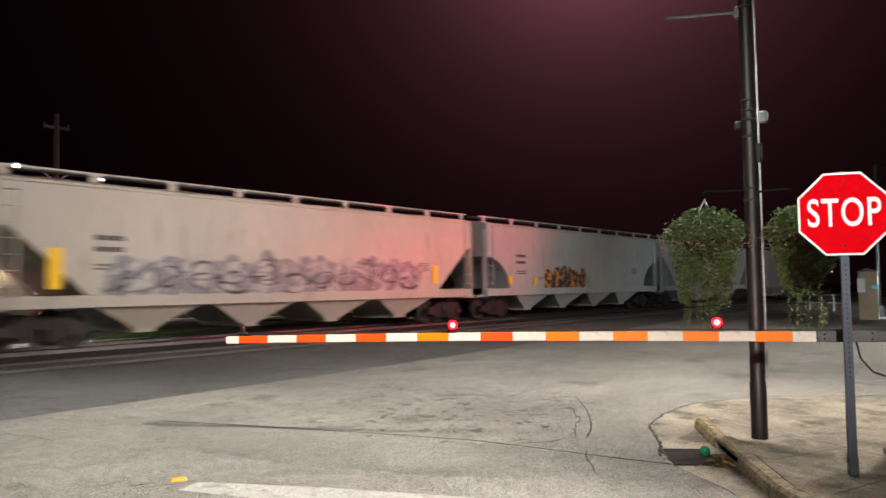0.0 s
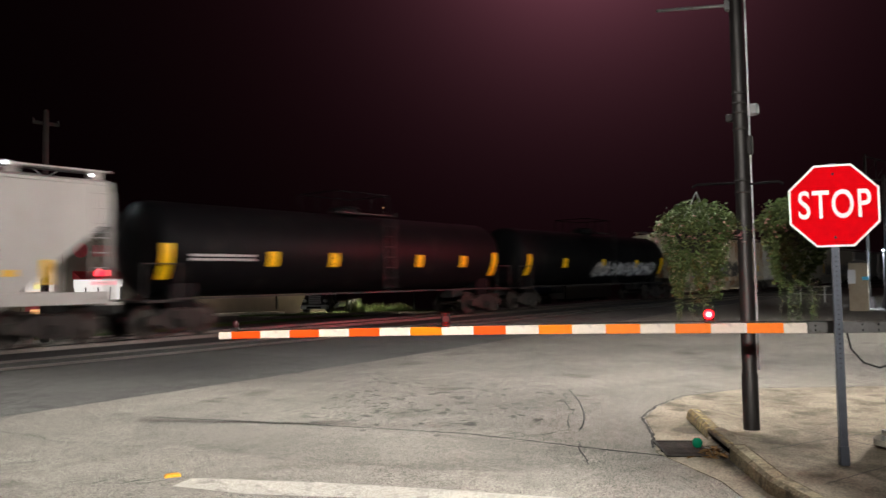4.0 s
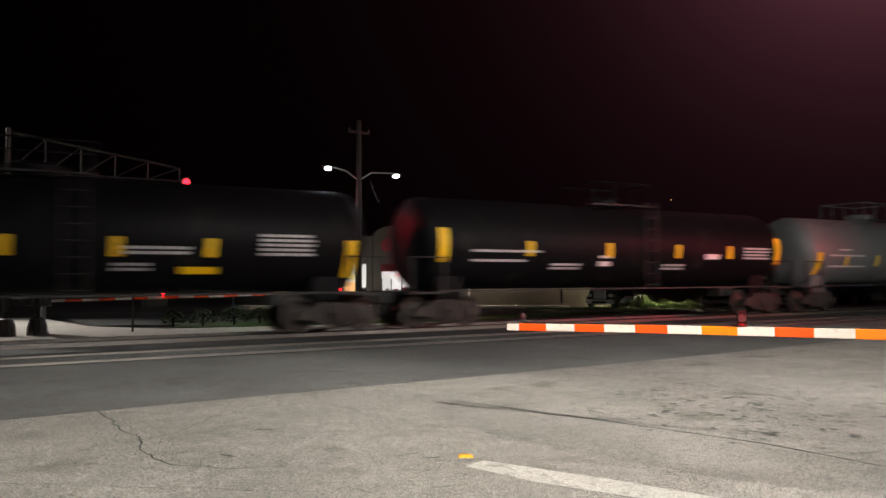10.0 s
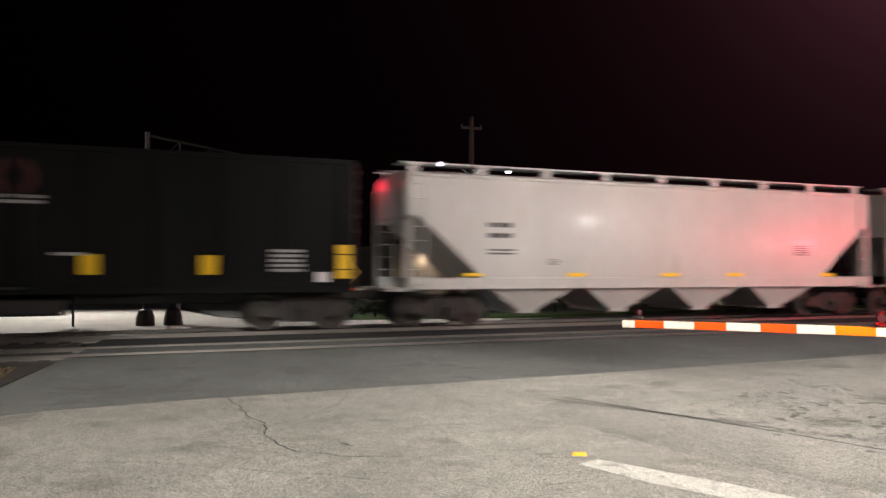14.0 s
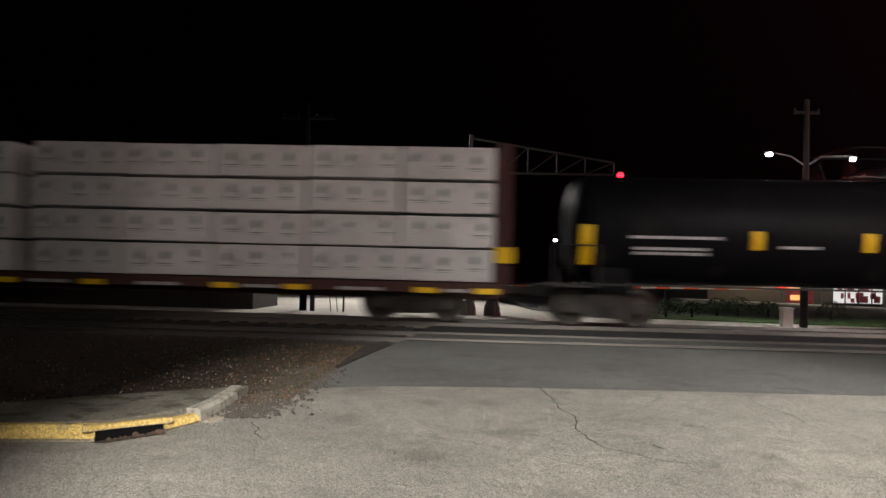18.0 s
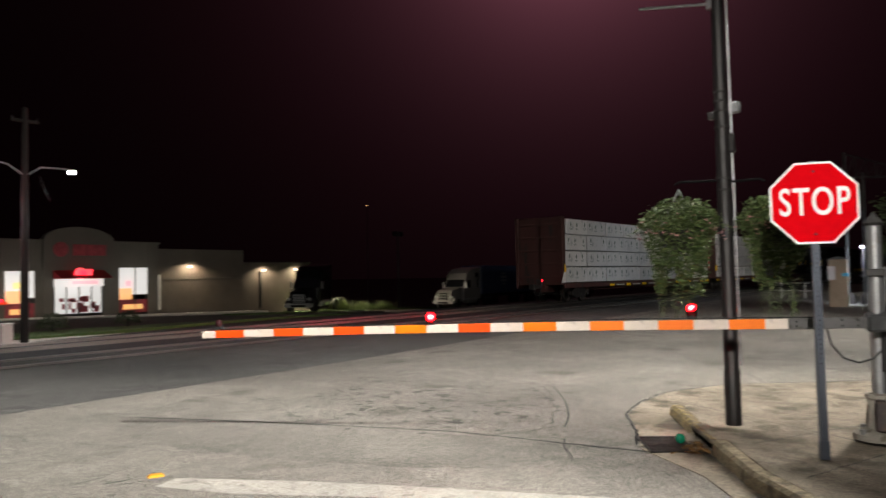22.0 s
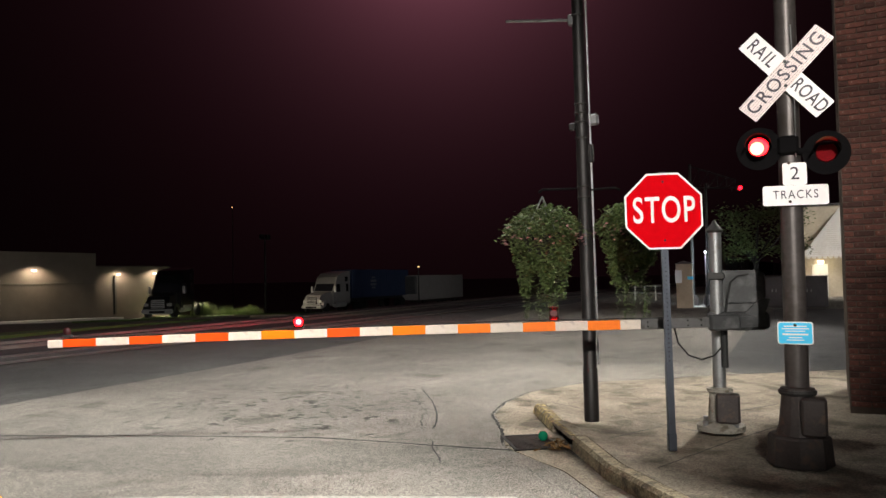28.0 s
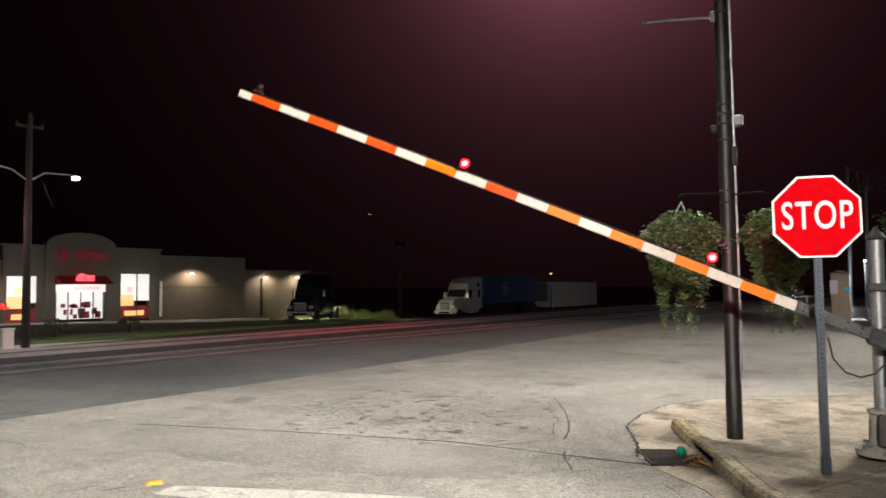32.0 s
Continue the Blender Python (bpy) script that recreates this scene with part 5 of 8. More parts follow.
def lumber_car(x0, x1, label, rear):
    L = x1 - x0
    half, B = L / 2, L / 2 - 0.86
    car = thing("lumber_flatcar", pose(0, 0, 0), label, "flatcar", "cars of the train")
    part("deck", Shape().box((-B, -1.39, 0.98), (B, 1.39, 1.06), 0.01), P_DECK, car)
    for y in (-1.5, 1.4):
        part("side_sill", Shape().box((-B, y, 0.80), (B, y + 0.1, 1.06), 0.01), P_DECK, car)
    part("centre_sill", Shape().box((-B, -0.3, 0.6), (B, 0.3, 0.98), 0.02), P_DECK, car)
    mid, slot = (1.32, 0.40) if rear else (-1.14, 0.27)
    for a, b in ((-B, mid - slot), (mid + slot, B)):
        part("centre_beam", Shape().box((a, -0.12, 1.06), (b, 0.12, 4.5), 0.01), P_DECK, car)
    rb = Shape().box((-0.06, -1.3, -0.05), (0.06, 1.3, 0.05), 0.01).mesh("bulkhead_rib")
    for sgn in (-1, 1):
        bk = part("bulkhead", Shape().box((-0.10, -1.42, 1.06), (0.10, 1.42, 4.58), 0.015), P_DECK, car)
        bk.location = (sgn * (B - 0.1), 0, 0)
        for k in range(5):
            part("bulkhead_rib", rb, P_DECK, bk).location = (sgn * 0.13, 0, 1.4 + 0.7 * k)
        for y in (-1.36, 1.36):
            part("corner_post", Shape().box((-0.16, -0.08, 1.0), (0.16, 0.08, 4.6), 0.015), P_DECK, bk).location = (sgn * 0.06, y, 0)
    rows_n = 4
    halves = ((-B + 0.30, mid - slot, 5 if rear else 4), (mid + slot, B - 0.30, 4 if rear else 5))
    hgt = 0.863
    for a, b, cols in halves:
        w = (b - a) / cols
        bundles = []
        for v in range(3):
            s = Shape()
            jx = random.uniform(0.02, 0.07)
            s.box((-w / 2 + 0.002 + jx, -0.62, 0.0), (w / 2 - 0.002, 0.62, hgt - random.uniform(0.035, 0.085)), 0.022)
            bundles.append(s.mesh("wrapped_pack"))
        for c in range(cols):
            for r in range(rows_n):
                for y in (-0.80, 0.80):
                    x = a + (b - a) * (c + 0.5) / cols
                    bo = part("wrapped_pack", bundles[(c * 3 + r) % 3], WRAP, car)
                    bo.matrix_basis = pose(x + random.uniform(-0.02, 0.02), y + random.uniform(-0.05, 0.05), 1.09 + hgt * r, random.uniform(-1.0, 1.0), random.uniform(-0.35, 0.35), random.uniform(-0.6, 0.6))
                    if y < 0:
                        for k in range(3):
                            part("print", print_mesh, PRINT, bo, "green printed mark").location = (-w / 2 + w * (k + 0.5) / 3 + random.uniform(-0.1, 0.1), -0.624, 0.02 + random.uniform(-0.05, 0.05))
    for k in range(30):
        fx, fr, up = random.uniform(-B + 1.2, B - 1.2), random.randrange(4), random.choice((-1, 1))
        if abs(fx - mid) < 0.9:
            continue
        z0, ln, hh = 1.12 + hgt * fr, random.uniform(0.3, 0.7), random.uniform(0.3, 0.68)
        s = Shape()
        s.v = [(0, -1.475, 0), (ln * up, -1.475, 0), (ln * up * 0.9, -1.50, hh * 0.55), (0.04 * up, -1.478, hh), (-0.10 * up, -1.474, hh * 0.5)]
        s.f = [(0, 1, 2, 3, 4)]
        part("loose_wrap", s, WRAP, car, "loose fold of white wrap").location = (fx, 0, z0)
    if rear:
        s = Shape()
        s.v = [(-B + 0.16, -1.44, 1.95), (-B + 0.16, -1.46, 1.09), (-B - 0.42, -1.50, 1.07)]
        s.f = [(0, 1, 2)]
        part("loose_wrap", s, WRAP, car, "torn wrap sheet flapping loose")
    spots = (-409.62, -407.32, -404.92, -402.41, -399.1, -396.75, -394.1, -392.79) if rear else (-390.2, -388.68, -385.39, -383.64, -380.47, -378.15, -374.71, -372.85, -369.52, -367.99)
    plate_y = Shape().box((-0.30, -1.512, 0.79), (0.30, -1.498, 0.93)).mesh("reflector")
    for x in spots:
        part("reflector", plate_y, REFLECT, car, "yellow reflective strip").location = (x - (x0 + x1) / 2, 0, 0)
    for a, b in zip(spots, spots[1:]):
        w = min(1.1, b - a - 0.9)
        if w > 0.3:
            part("stencilling", bars(text_block(-w / 2, 0.82, w, 1, 0.08, 0.03), -1.503), INK_W, car, "pale unreadable stencilling").location = ((a + b) / 2 - (x0 + x1) / 2, 0, 0)
    for sgn in (-1,) if rear else (-1, 1):
        rw, rz = (0.085, 1.66) if rear else (0.23, 1.58)
        part("reflector", Shape().box((-rw, -1.51, rz), (rw, -1.49, rz + 0.40)), REFLECT, car, "yellow reflective plate").location = (sgn * (B - 0.02), 0, 0)
    if rear:
        wp = part("warning_plate", Shape().box((-0.17, -1.51, 1.75), (0.17, -1.49, 2.65)), SIGN_WHITE, car, "red and white striped plate")
        wp.location = (B - 0.05, 0, 0)
        for z in (1.75, 2.11, 2.47):
            part("red_stripe", Shape().box((-0.17, -1.516, z), (0.17, -1.508, z + 0.18)), RED_SPRAY, wp)
    running_gear(car, half, 3.2)
    if rear:
        dev = part("marker_unit", Shape().box((-0.10, -0.14, 0.0), (0.10, 0.14, 0.34), 0.02).cyl((0, 0, -0.25), (0, 0, 0), 0.03, n=8), CAST_DARK, car, "end-of-train marker unit on the coupler")
        dev.location = (-half + 0.02, -0.45, 0.98)
        part("marker_lamp", Shape().cyl((0, -0.165, 0.24), (0, -0.14, 0.24), 0.035, n=16), LAMP_RED, dev, "lit red marker lamp")
    register(car, x0, x1)
    return car


def squares(xs, z, w=0.42, h=0.46):
    return tuple(("yellow", x, z - h / 2, w, h) for x in xs)


def strips(xs, z, y=-1.585, w=0.6, h=0.10):
    return tuple(("yellow", x, z - h / 2, w, h, y) for x in xs)


hopper(61.0, 79.5, P_GREY, "grey covered hopper car at the head", "tri")
hopper(43.5, 61.0, P_GREY, "grey covered hopper car", "tri")
c = hopper(25.0, 43.5, P_GREY, "grey covered hopper car with graffiti", "round", marks=placed(25.0, 43.5, (("yellow", 27.3, 1.55, 0.25, 0.35), ("yellow", 29.3, 1.5, 0.25, 0.35))))
spray(c, 30.2, 1.30, 3.9, 1.0, 6, (INK, INK_ORANGE, INK), 3, 0.34)
c = hopper(6.02, 25.0, P_CREAM, "cream covered hopper car with grey graffiti", "tri", marks=placed(6.02, 25.0, (("yellow", 7.87, 1.52, 0.34, 1.0), ("yellow", 22.1, 1.6, 0.3, 0.7))))
spray(c, 9.2, 1.32, 12.0, 1.1, 11, (INK_GREY, INK_PALE, INK_GREY, INK), 11, 0.46)
spray(c, 9.0, 1.16, 5.4, 0.16, 9, (INK_W,), 14, 0.10)
c = hopper(-14.5, 6.02, P_WHITE, "white covered hopper car with pink graffiti", "round", marks=placed(-14.5, 6.02, (("yellow", -7.16, 1.72, 0.2, 0.36), ("yellow", -4.29, 1.72, 0.2, 0.36), ("yellow", -1.5, 1.72, 0.2, 0.36), ("yellow", -9.6, 1.6, 0.35, 0.3))))
spray(c, -10.9, 1.75, 3.1, 0.55, 4, (INK_PINK, INK_PINK, INK_PALEPINK), 5, 0.34)
spray(c, -10.6, 1.15, 2.7, 0.55, 5, (INK_PINK, INK_PINK, INK_PALEPINK), 8, 0.30)
c = hopper(-34.9, -14.5, P_RUSTY, "rust-streaked white hopper car with black and orange graffiti", "tri", marks=placed(-34.9, -14.5, (("yellow", -33.04, 1.75, 0.25, 1.0), ("yellow", -16.46, 1.75, 0.25, 0.5))))
rust_runs(c, 19)
spray(c, -31.4, 1.2, 6.0, 1.2, 5, (INK_LILAC, INK_LILAC), 23, 0.5)
spray(c, -31.0, 1.12, 5.2, 1.3, 6, (INK_ORANGE, INK_ORANGE, INK, INK), 21, 0.5)
spray(c, -25.3, 1.2, 6.0, 1.4, 5, (INK_CREAM, INK, INK), 31, 0.46)
for x0, x1, label, tall, small, extra in (
        (-53.4, -34.9, "black tank car with yellow patches and scrawled graffiti", (-52.0, -36.44), (-48.6, -44.4, -40.11), ()),
        (-71.8, -53.4, "black tank car with yellow patches", (-70.65, -54.9), (-67.0, -64.4, -59.94, -57.13), (("white", -69.9, 2.0, 2.2, 0.3),))):
    c = tank(x0, x1, P_BLACK, label, marks=placed(x0, x1, (*[("yellow", x, 1.65, 0.34, 1.0) for x in tall], *squares(small, 2.25, 0.38), *extra)))
    if not extra:
        spray(c, -45.4, 1.55, 8.0, 0.8, 9, (INK_GREY, INK_W), 41, 0.2, -1.44, lambda z: -math.sqrt(1.445 ** 2 - (z - 2.54) ** 2))
hopper(-89.5, -71.8, P_WHITE, "white covered hopper car with yellow patches", "tri", marks=placed(-89.5, -71.8, (("yellow", -87.44, 1.52, 0.32, 0.8), *squares((-84.62, -81.83, -79.34, -76.66), 1.66, 0.34, 0.42), ("yellow", -73.9, 1.55, 0.2, 0.6), ("yellow", -74.75, 1.75, 0.3, 0.16), ("yellow", -80.75, 2.02, 0.75, 0.16))))
hopper(-107.2, -89.5, P_CREAM, "cream covered hopper car with yellow patches", "round", marks=placed(-107.2, -89.5, (*squares((-97.11, -94.37), 1.85, 0.5, 0.46), ("yellow", -91.53, 1.75, 0.26, 0.7), ("yellow", -105.4, 1.5, 0.2, 0.7), ("yellow", -98.24, 2.24, 0.6, 0.14))))
hopper(-126.86, -107.2, P_WHITE, "pale grey covered hopper car with yellow patches", "tri", marks=placed(-126.86, -107.2, (*squares((-117.12, -114.31, -111.81), 1.57, 0.42, 0.45), ("yellow", -109.06, 1.45, 0.22, 0.6), ("yellow", -124.9, 1.45, 0.2, 0.6))))
c = boxcar(-144.38, -126.86, P_BROWN, "rust-brown boxcar with pale graffiti along its foot", 5.2, 18, 3.5, seams=(4.8,), rods=2, low=0.62, door_at=-0.04, marks=placed(-144.38, -126.86, (*strips((-139.8, -136.81, -134.45, -131.57), 0.72, -1.57, 0.75, 0.14), ("yellow", -142.6, 0.65, 0.7, 0.14, -1.57), ("yellow", -128.87, 0.84, 0.5, 0.24, -1.57), ("white", -135.0, 4.15, 0.6, 0.36, -1.58), ("white", -128.9, 1.3, 0.4, 0.6, -1.57))))
spray(c, -133.9, 0.95, 4.7, 1.1, 7, (INK_CREAM, INK_W, INK_GREY, INK_CREAM), 51, 0.36)
spray(c, -138.2, 0.95, 2.2, 1.0, 3, (INK_CREAM, INK, INK_W), 52, 0.32)
spray(c, -142.9, 0.85, 4.5, 1.3, 5, (INK_SLATE, INK_SLATE, INK_GREY), 53, 0.6)
spray(c, -142.4, 1.75, 4.2, 0.5, 6, (INK_CREAM,), 54, 0.2)
c = boxcar(-164.75, -144.38, P_BLUE, "dark blue boxcar with teal and pink graffiti", 5.1, 9, 4.8, seams=(1.6, 2.95, 3.72, 4.4), rods=4, low=0.64, door_at=-0.1, marks=placed(-164.75, -144.38, (("mark", -149.3, 3.55, 3.25, 0.56, -1.56), *strips((-160.41, -157.89, -154.6, -151.4, -148.93, -146.38), 0.9, -1.57, 0.75, 0.14), ("white", -156.4, 4.0, 1.2, 0.55, -1.58), ("white", -153.8, 4.0, 0.9, 0.7, -1.58), ("white", -156.6, 2.75, 0.5, 0.4, -1.58), ("white", -154.3, 2.8, 0.9, 0.4, -1.58), ("white", -152.8, 2.7, 0.5, 0.3, -1.58), ("white", -155.8, 1.9, 0.5, 0.6, -1.58), ("white", -153.6, 2.0, 0.7, 0.5, -1.58), ("white", -156.9, 1.5, 0.4, 0.7, -1.58), ("white", -160.9, 2.6, 0.7, 0.3, -1.56), ("white", -148.9, 2.2, 0.9, 0.3, -1.56))))
spray(c, -152.2, 0.95, 6.8, 0.9, 7, (INK_PALETEAL, INK_SKY), 60, 0.5)
spray(c, -151.3, 0.95, 4.8, 1.15, 7, (INK_ROSE, INK_ROSE, INK_PALEPINK, INK_W), 61, 0.6)
spray(c, -163.4, 1.0, 6.0, 1.25, 8, (INK_TEAL, INK_PALETEAL, INK_SLATE, INK_TEAL), 62, 0.52)
spray(c, -159.8, 0.95, 2.4, 0.55, 4, (INK_SKY, INK_ORANGE), 65, 0.3)
tank(-177.8, -164.75, P_SLATE, "short slate-grey tank car with white stencilling", 1.42, marks=placed(-177.8, -164.75, (("yellow", -176.3, 1.55, 0.3, 0.9), *squares((-174.44, -172.27, -168.06), 2.15, 0.17, 0.46), ("yellow", -166.3, 1.9, 0.26, 0.6), ("yellow", -169.74, 1.74, 0.8, 0.24), ("white", -175.6, 2.15, 2.3, 0.16), ("white", -175.6, 1.72, 2.6, 0.14), ("white", -175.0, 2.42, 0.8, 0.13), ("white", -170.2, 2.0, 1.0, 0.40), ("white", -167.5, 1.95, 0.8, 0.5), ("plate", -168.0, 1.36, 0.32, 0.3))))
for x0, x1, tall, tz, small, sz, extra in (
        (-195.4, -177.8, (-193.9, -179.0), 1.95, (-190.8, -187.56, -184.36, -181.7), 2.38, (("white", -192.9, 2.1, 2.5, 0.16), ("white", -192.9, 1.84, 2.0, 0.13), ("white", -189.9, 1.6, 1.2, 0.26), ("plate", -187.7, 1.85, 0.5, 0.35), ("white", -185.0, 1.6, 1.0, 0.26), ("plate", -182.6, 2.12, 0.7, 0.18), ("white", -180.9, 2.0, 1.4, 0.5))),
        (-213.35, -195.4, (-211.95, -196.77), 1.5, (-209.75, -207.6, -204.93, -202.65, -200.5), 2.25, (("white", -210.9, 2.0, 2.9, 0.14), ("white", -210.9, 1.62, 2.3, 0.2), ("yellow", -200.75, 1.6, 0.9, 0.18), ("white", -202.5, 1.9, 1.5, 0.3), ("white", -202.7, 1.5, 0.8, 0.3), ("white", -199.25, 1.95, 1.4, 0.6), ("white", -206.4, 1.6, 0.9, 0.13))),
        (-229.4, -213.35, (-228.15, -214.6), 1.95, (-224.92, -222.8, -220.1, -217.83), 2.40, (("white", -227.3, 2.15, 2.1, 0.16), ("white", -227.3, 1.75, 1.6, 0.2), ("yellow", -218.95, 2.15, 0.95, 0.3), ("white", -221.2, 1.65, 0.8, 0.3), ("white", -216.6, 2.0, 1.1, 0.5), ("plate", -217.2, 1.8, 0.4, 0.4))),
        (-366.7, -348.4, (-365.5, -349.9), 1.6, (-361.3, -358.6, -356.02, -353.59), 2.28, (("white", -364.4, 2.1, 2.2, 0.18), ("white", -364.3, 1.75, 1.8, 0.25), ("white", -360.7, 1.95, 0.9, 0.14), ("white", -352.4, 1.75, 1.7, 0.4), ("white", -351.4, 2.0, 1.2, 0.5)))):
    c = tank(x0, x1, P_BLACK, "black tank car with yellow patches and white stencilling", 1.42, marks=placed(x0, x1, (*[("yellow", x, tz, 0.28, 1.0) for x in tall], *squares(small, sz, 0.22), *extra)))
    if x0 < -300:
        spray(c, -356.5, 1.3, 3.8, 0.8, 9, (INK_GREY,), 43, 0.16, -1.44, lambda z: -math.sqrt(1.445 ** 2 - (z - 2.54) ** 2))
c = hopper(-242.4, -229.55, P_STEEL, "short grey hopper car with graffiti and yellow patches", "tri", 2, marks=placed(-242.4, -229.55, (*squares((-238.19, -236.05, -233.7), 1.70, 0.44, 0.56), ("yellow", -240.41, 1.45, 0.24, 0.95), ("yellow", -231.4, 1.5, 0.22, 0.85), ("diamond", -230.9, 1.75, 0.5, 0.5))), panels=8)
spray(c, -239.0, 1.45, 4.3, 0.85, 4, (INK_WHITE, INK_WHITE, INK_PALEPINK), 71, 0.40)
spray(c, -234.6, 1.40, 3.2, 0.7, 5, (INK_WHITE, INK_PALE), 73, 0.36)
hopper(-263.15, -242.4, P_STEEL, "clean pale grey covered hopper car", "round", 4, marks=placed(-263.15, -242.4, (*strips((-261.48, -258.26, -255.47, -252.71, -249.88, -247.31, -244.0), 1.12), ("yellow", -252.54, 1.58, 0.6, 0.2))), panels=11)
hopper(-280.75, -263.15, P_WHITE, "white covered hopper car with a pale sill", "tri", 4, marks=placed(-280.75, -263.15, strips((-278.4, -275.15, -271.91, -269.44, -265.6), 1.44, -1.57)))
boxcar(-298.0, -280.75, P_DARK, "dark grey flat-sided car with yellow patches", 4.45, 11, 0.4, low=1.0, marks=placed(-298.0, -280.75, (*[("yellow", x, 1.35, 0.40, 0.85, -1.56) for x in (-296.6, -281.95)], *[("yellow", x, 1.45, 0.38, 0.46, -1.56) for x in (-293.47, -290.3, -287.85, -285.25)], ("plate", -290.87, 1.28, 0.5, 0.55, -1.56), ("roundel", -289.37, 3.63, 0.86, 0.86, -1.556), ("white", -289.9, 2.85, 1.1, 0.30, -1.56), ("white", -294.9, 2.3, 1.2, 0.16, -1.56), ("white", -294.8, 1.95, 1.0, 0.16, -1.56), ("white", -283.8, 1.3, 0.8, 0.7, -1.56), ("plate", -282.5, 1.26, 0.3, 0.25, -1.56), ("white", -288.6, 1.75, 0.7, 0.13, -1.56))))
hopper(-315.2, -298.0, P_BLACK, "black covered hopper car with yellow sill strips", "round", 3, marks=placed(-315.2, -298.0, (*strips((-313.2, -310.4, -307.55, -305.07, -302.37, -299.55), 1.14, -1.59, 0.85, 0.11), ("white", -311.9, 2.5, 1.3, 0.3), ("white", -311.9, 2.1, 1.6, 0.2))), ink=INK_W)
boxcar(-332.2, -315.2, P_BLACK, "black flat-sided car with yellow patches", 4.4, 11, 0.4, low=0.95, marks=placed(-332.2, -315.2, (("yellow", -316.7, 1.35, 0.45, 0.9, -1.56), *[("yellow", x, 1.08, 0.5, 0.46, -1.56) for x in (-319.36, -321.62, -324.49, -327.4)], ("white", -318.4, 1.15, 0.7, 0.4, -1.56), ("white", -320.6, 1.2, 0.7, 0.2, -1.56))))
hopper(-348.4, -332.2, P_BLACK, "plain black covered hopper car", "round", 3, ink=INK_W)
lumber_car(-391.39, -366.68, "brown centre-beam flatcar loaded with white-wrapped lumber", False)
lumber_car(-416.16, -391.39, "last flatcar loaded with white-wrapped lumber bundles", True)


# ---- stop sign ----
def facing(x, y, z, tilt=0):
    """A pose whose -y looks back at the viewer's corner of the road."""
    return pose(x, y, z, 0, tilt, math.degrees(math.atan2(-x, y)))


def octagon(r, n=8):
    a = math.pi / 8
    return [(r * math.cos(a + k * math.pi / 4) / math.cos(a), r * math.sin(a + k * math.pi / 4) / math.cos(a)) for k in range(n)]


stop = thing("stop_sign", facing(6.872, 1.317, 0.13, -0.5) @ pose(0, 0, 0, 0, 0, 12), "red octagonal stop sign on a galvanised post", "stop sign")
part("post", Shape().box((-0.021, -0.024, 0), (0.021, -0.018, 2.48)), POST_BLUE, stop, "dull blue-grey channel post")
for x in (-0.026, 0.026):
    part("post_flange", Shape().box((x - 0.005, -0.02, 0), (x + 0.005, 0.025, 2.48)), POST_BLUE, stop)
hole = Shape().cyl((0, -0.0262, 0), (0, -0.0241, 0), 0.0055, n=8).mesh("hole")
for k in range(24):
    part("hole", hole, FLAT_BLACK, stop).location = (0, 0, 0.78 + 0.04 * k)
part("post_stub", Shape().box((-0.032, 0.026, -0.02), (0.032, 0.046, 0.75), 0.006).box((-0.036, -0.03, -0.02), (0.036, 0.05, 0.14), 0.005), POST_BLUE, stop)
panel = part("sign_panel", Shape().prism([(x, 2.125 + z) for x, z in octagon(0.344)], -0.032, -0.027), SIGN_WHITE, stop, "white-bordered sign plate")
part("red_field", Shape().prism([(x, 2.125 + z) for x, z in octagon(0.326)], -0.036, -0.033), SIGN_RED, panel, "red reflective field")
lettering("word", "STOP", 0.33, SIGN_WHITE, panel, pose(0, -0.040, 2.125), 0.002, "white raised word", 1.10, 0.66, 0.004)
for z in (2.39, 1.86):
    part("bolt", Shape().cyl((0, -0.045, z), (0, -0.036, z), 0.011, n=8), DARK_STEEL, panel)

# ---- dark lamp pole with two hanging baskets ----
lp = thing("lamp_post", pose(7.82, 2.33, 0.13, -0.45, 0, 0), "tall dark lamp post with banner arm and hanging baskets brackets", "lamp post")
part("shaft", Shape().lathe([(0.080, 0), (0.080, 0.55), (0.072, 0.57), (0.068, 2.5), (0.061, 6.5), (0.056, 8.0)], 18), BLACK_POLE, lp, smooth=True)
part("conduit", Shape().tube([(0.03, -0.085, 0.6), (0.03, -0.085, 2.2), (0.028, -0.082, 5.0)], 0.012), GALV, lp, "thin galvanised conduit")
for z in (2.40, 2.52, 3.05, 3.22, 3.32, 3.42, 4.4, 4.9):
    part("band", Shape().lathe([(0.072, z - 0.012), (0.078, z), (0.072, z + 0.012)], 16), DARK_STEEL, lp)
part("banner_arm", Shape().tube([(-0.02, 0.07, 4.36), (-0.26, 0.74, 4.40)], 0.016).box((-0.05, 0.04, 4.30), (0.03, 0.10, 4.42), 0.01), GALV, lp, "pale banner arm")
part("socket_box", Shape().box((0.03, -0.17, 3.19), (0.10, -0.06, 3.31), 0.015), GALV, lp, "grey socket box")
part("cover_box", Shape().box((0.0, -0.11, 2.78), (0.06, -0.05, 2.98), 0.01), BLACK_POLE, lp)
part("clip_box", Shape().box((-0.05, 0.06, 3.14), (0.02, 0.13, 3.22), 0.01), BLACK_POLE, lp)
part("basket_bracket", Shape().tube([(0, 0.0, 2.50), (-0.13, 0.42, 2.51), (-0.15, 0.46, 2.48)], 0.012).tube([(0, 0.0, 2.48), (0.08, -0.33, 2.49), (0.09, -0.37, 2.46)], 0.012), FLAT_BLACK, lp)
top = part("luminaire_arm", Shape().tube([(0, 0, 7.7), (0.5, 0.9, 8.5), (1.1, 2.0, 8.62)], 0.03), BLACK_POLE, lp)
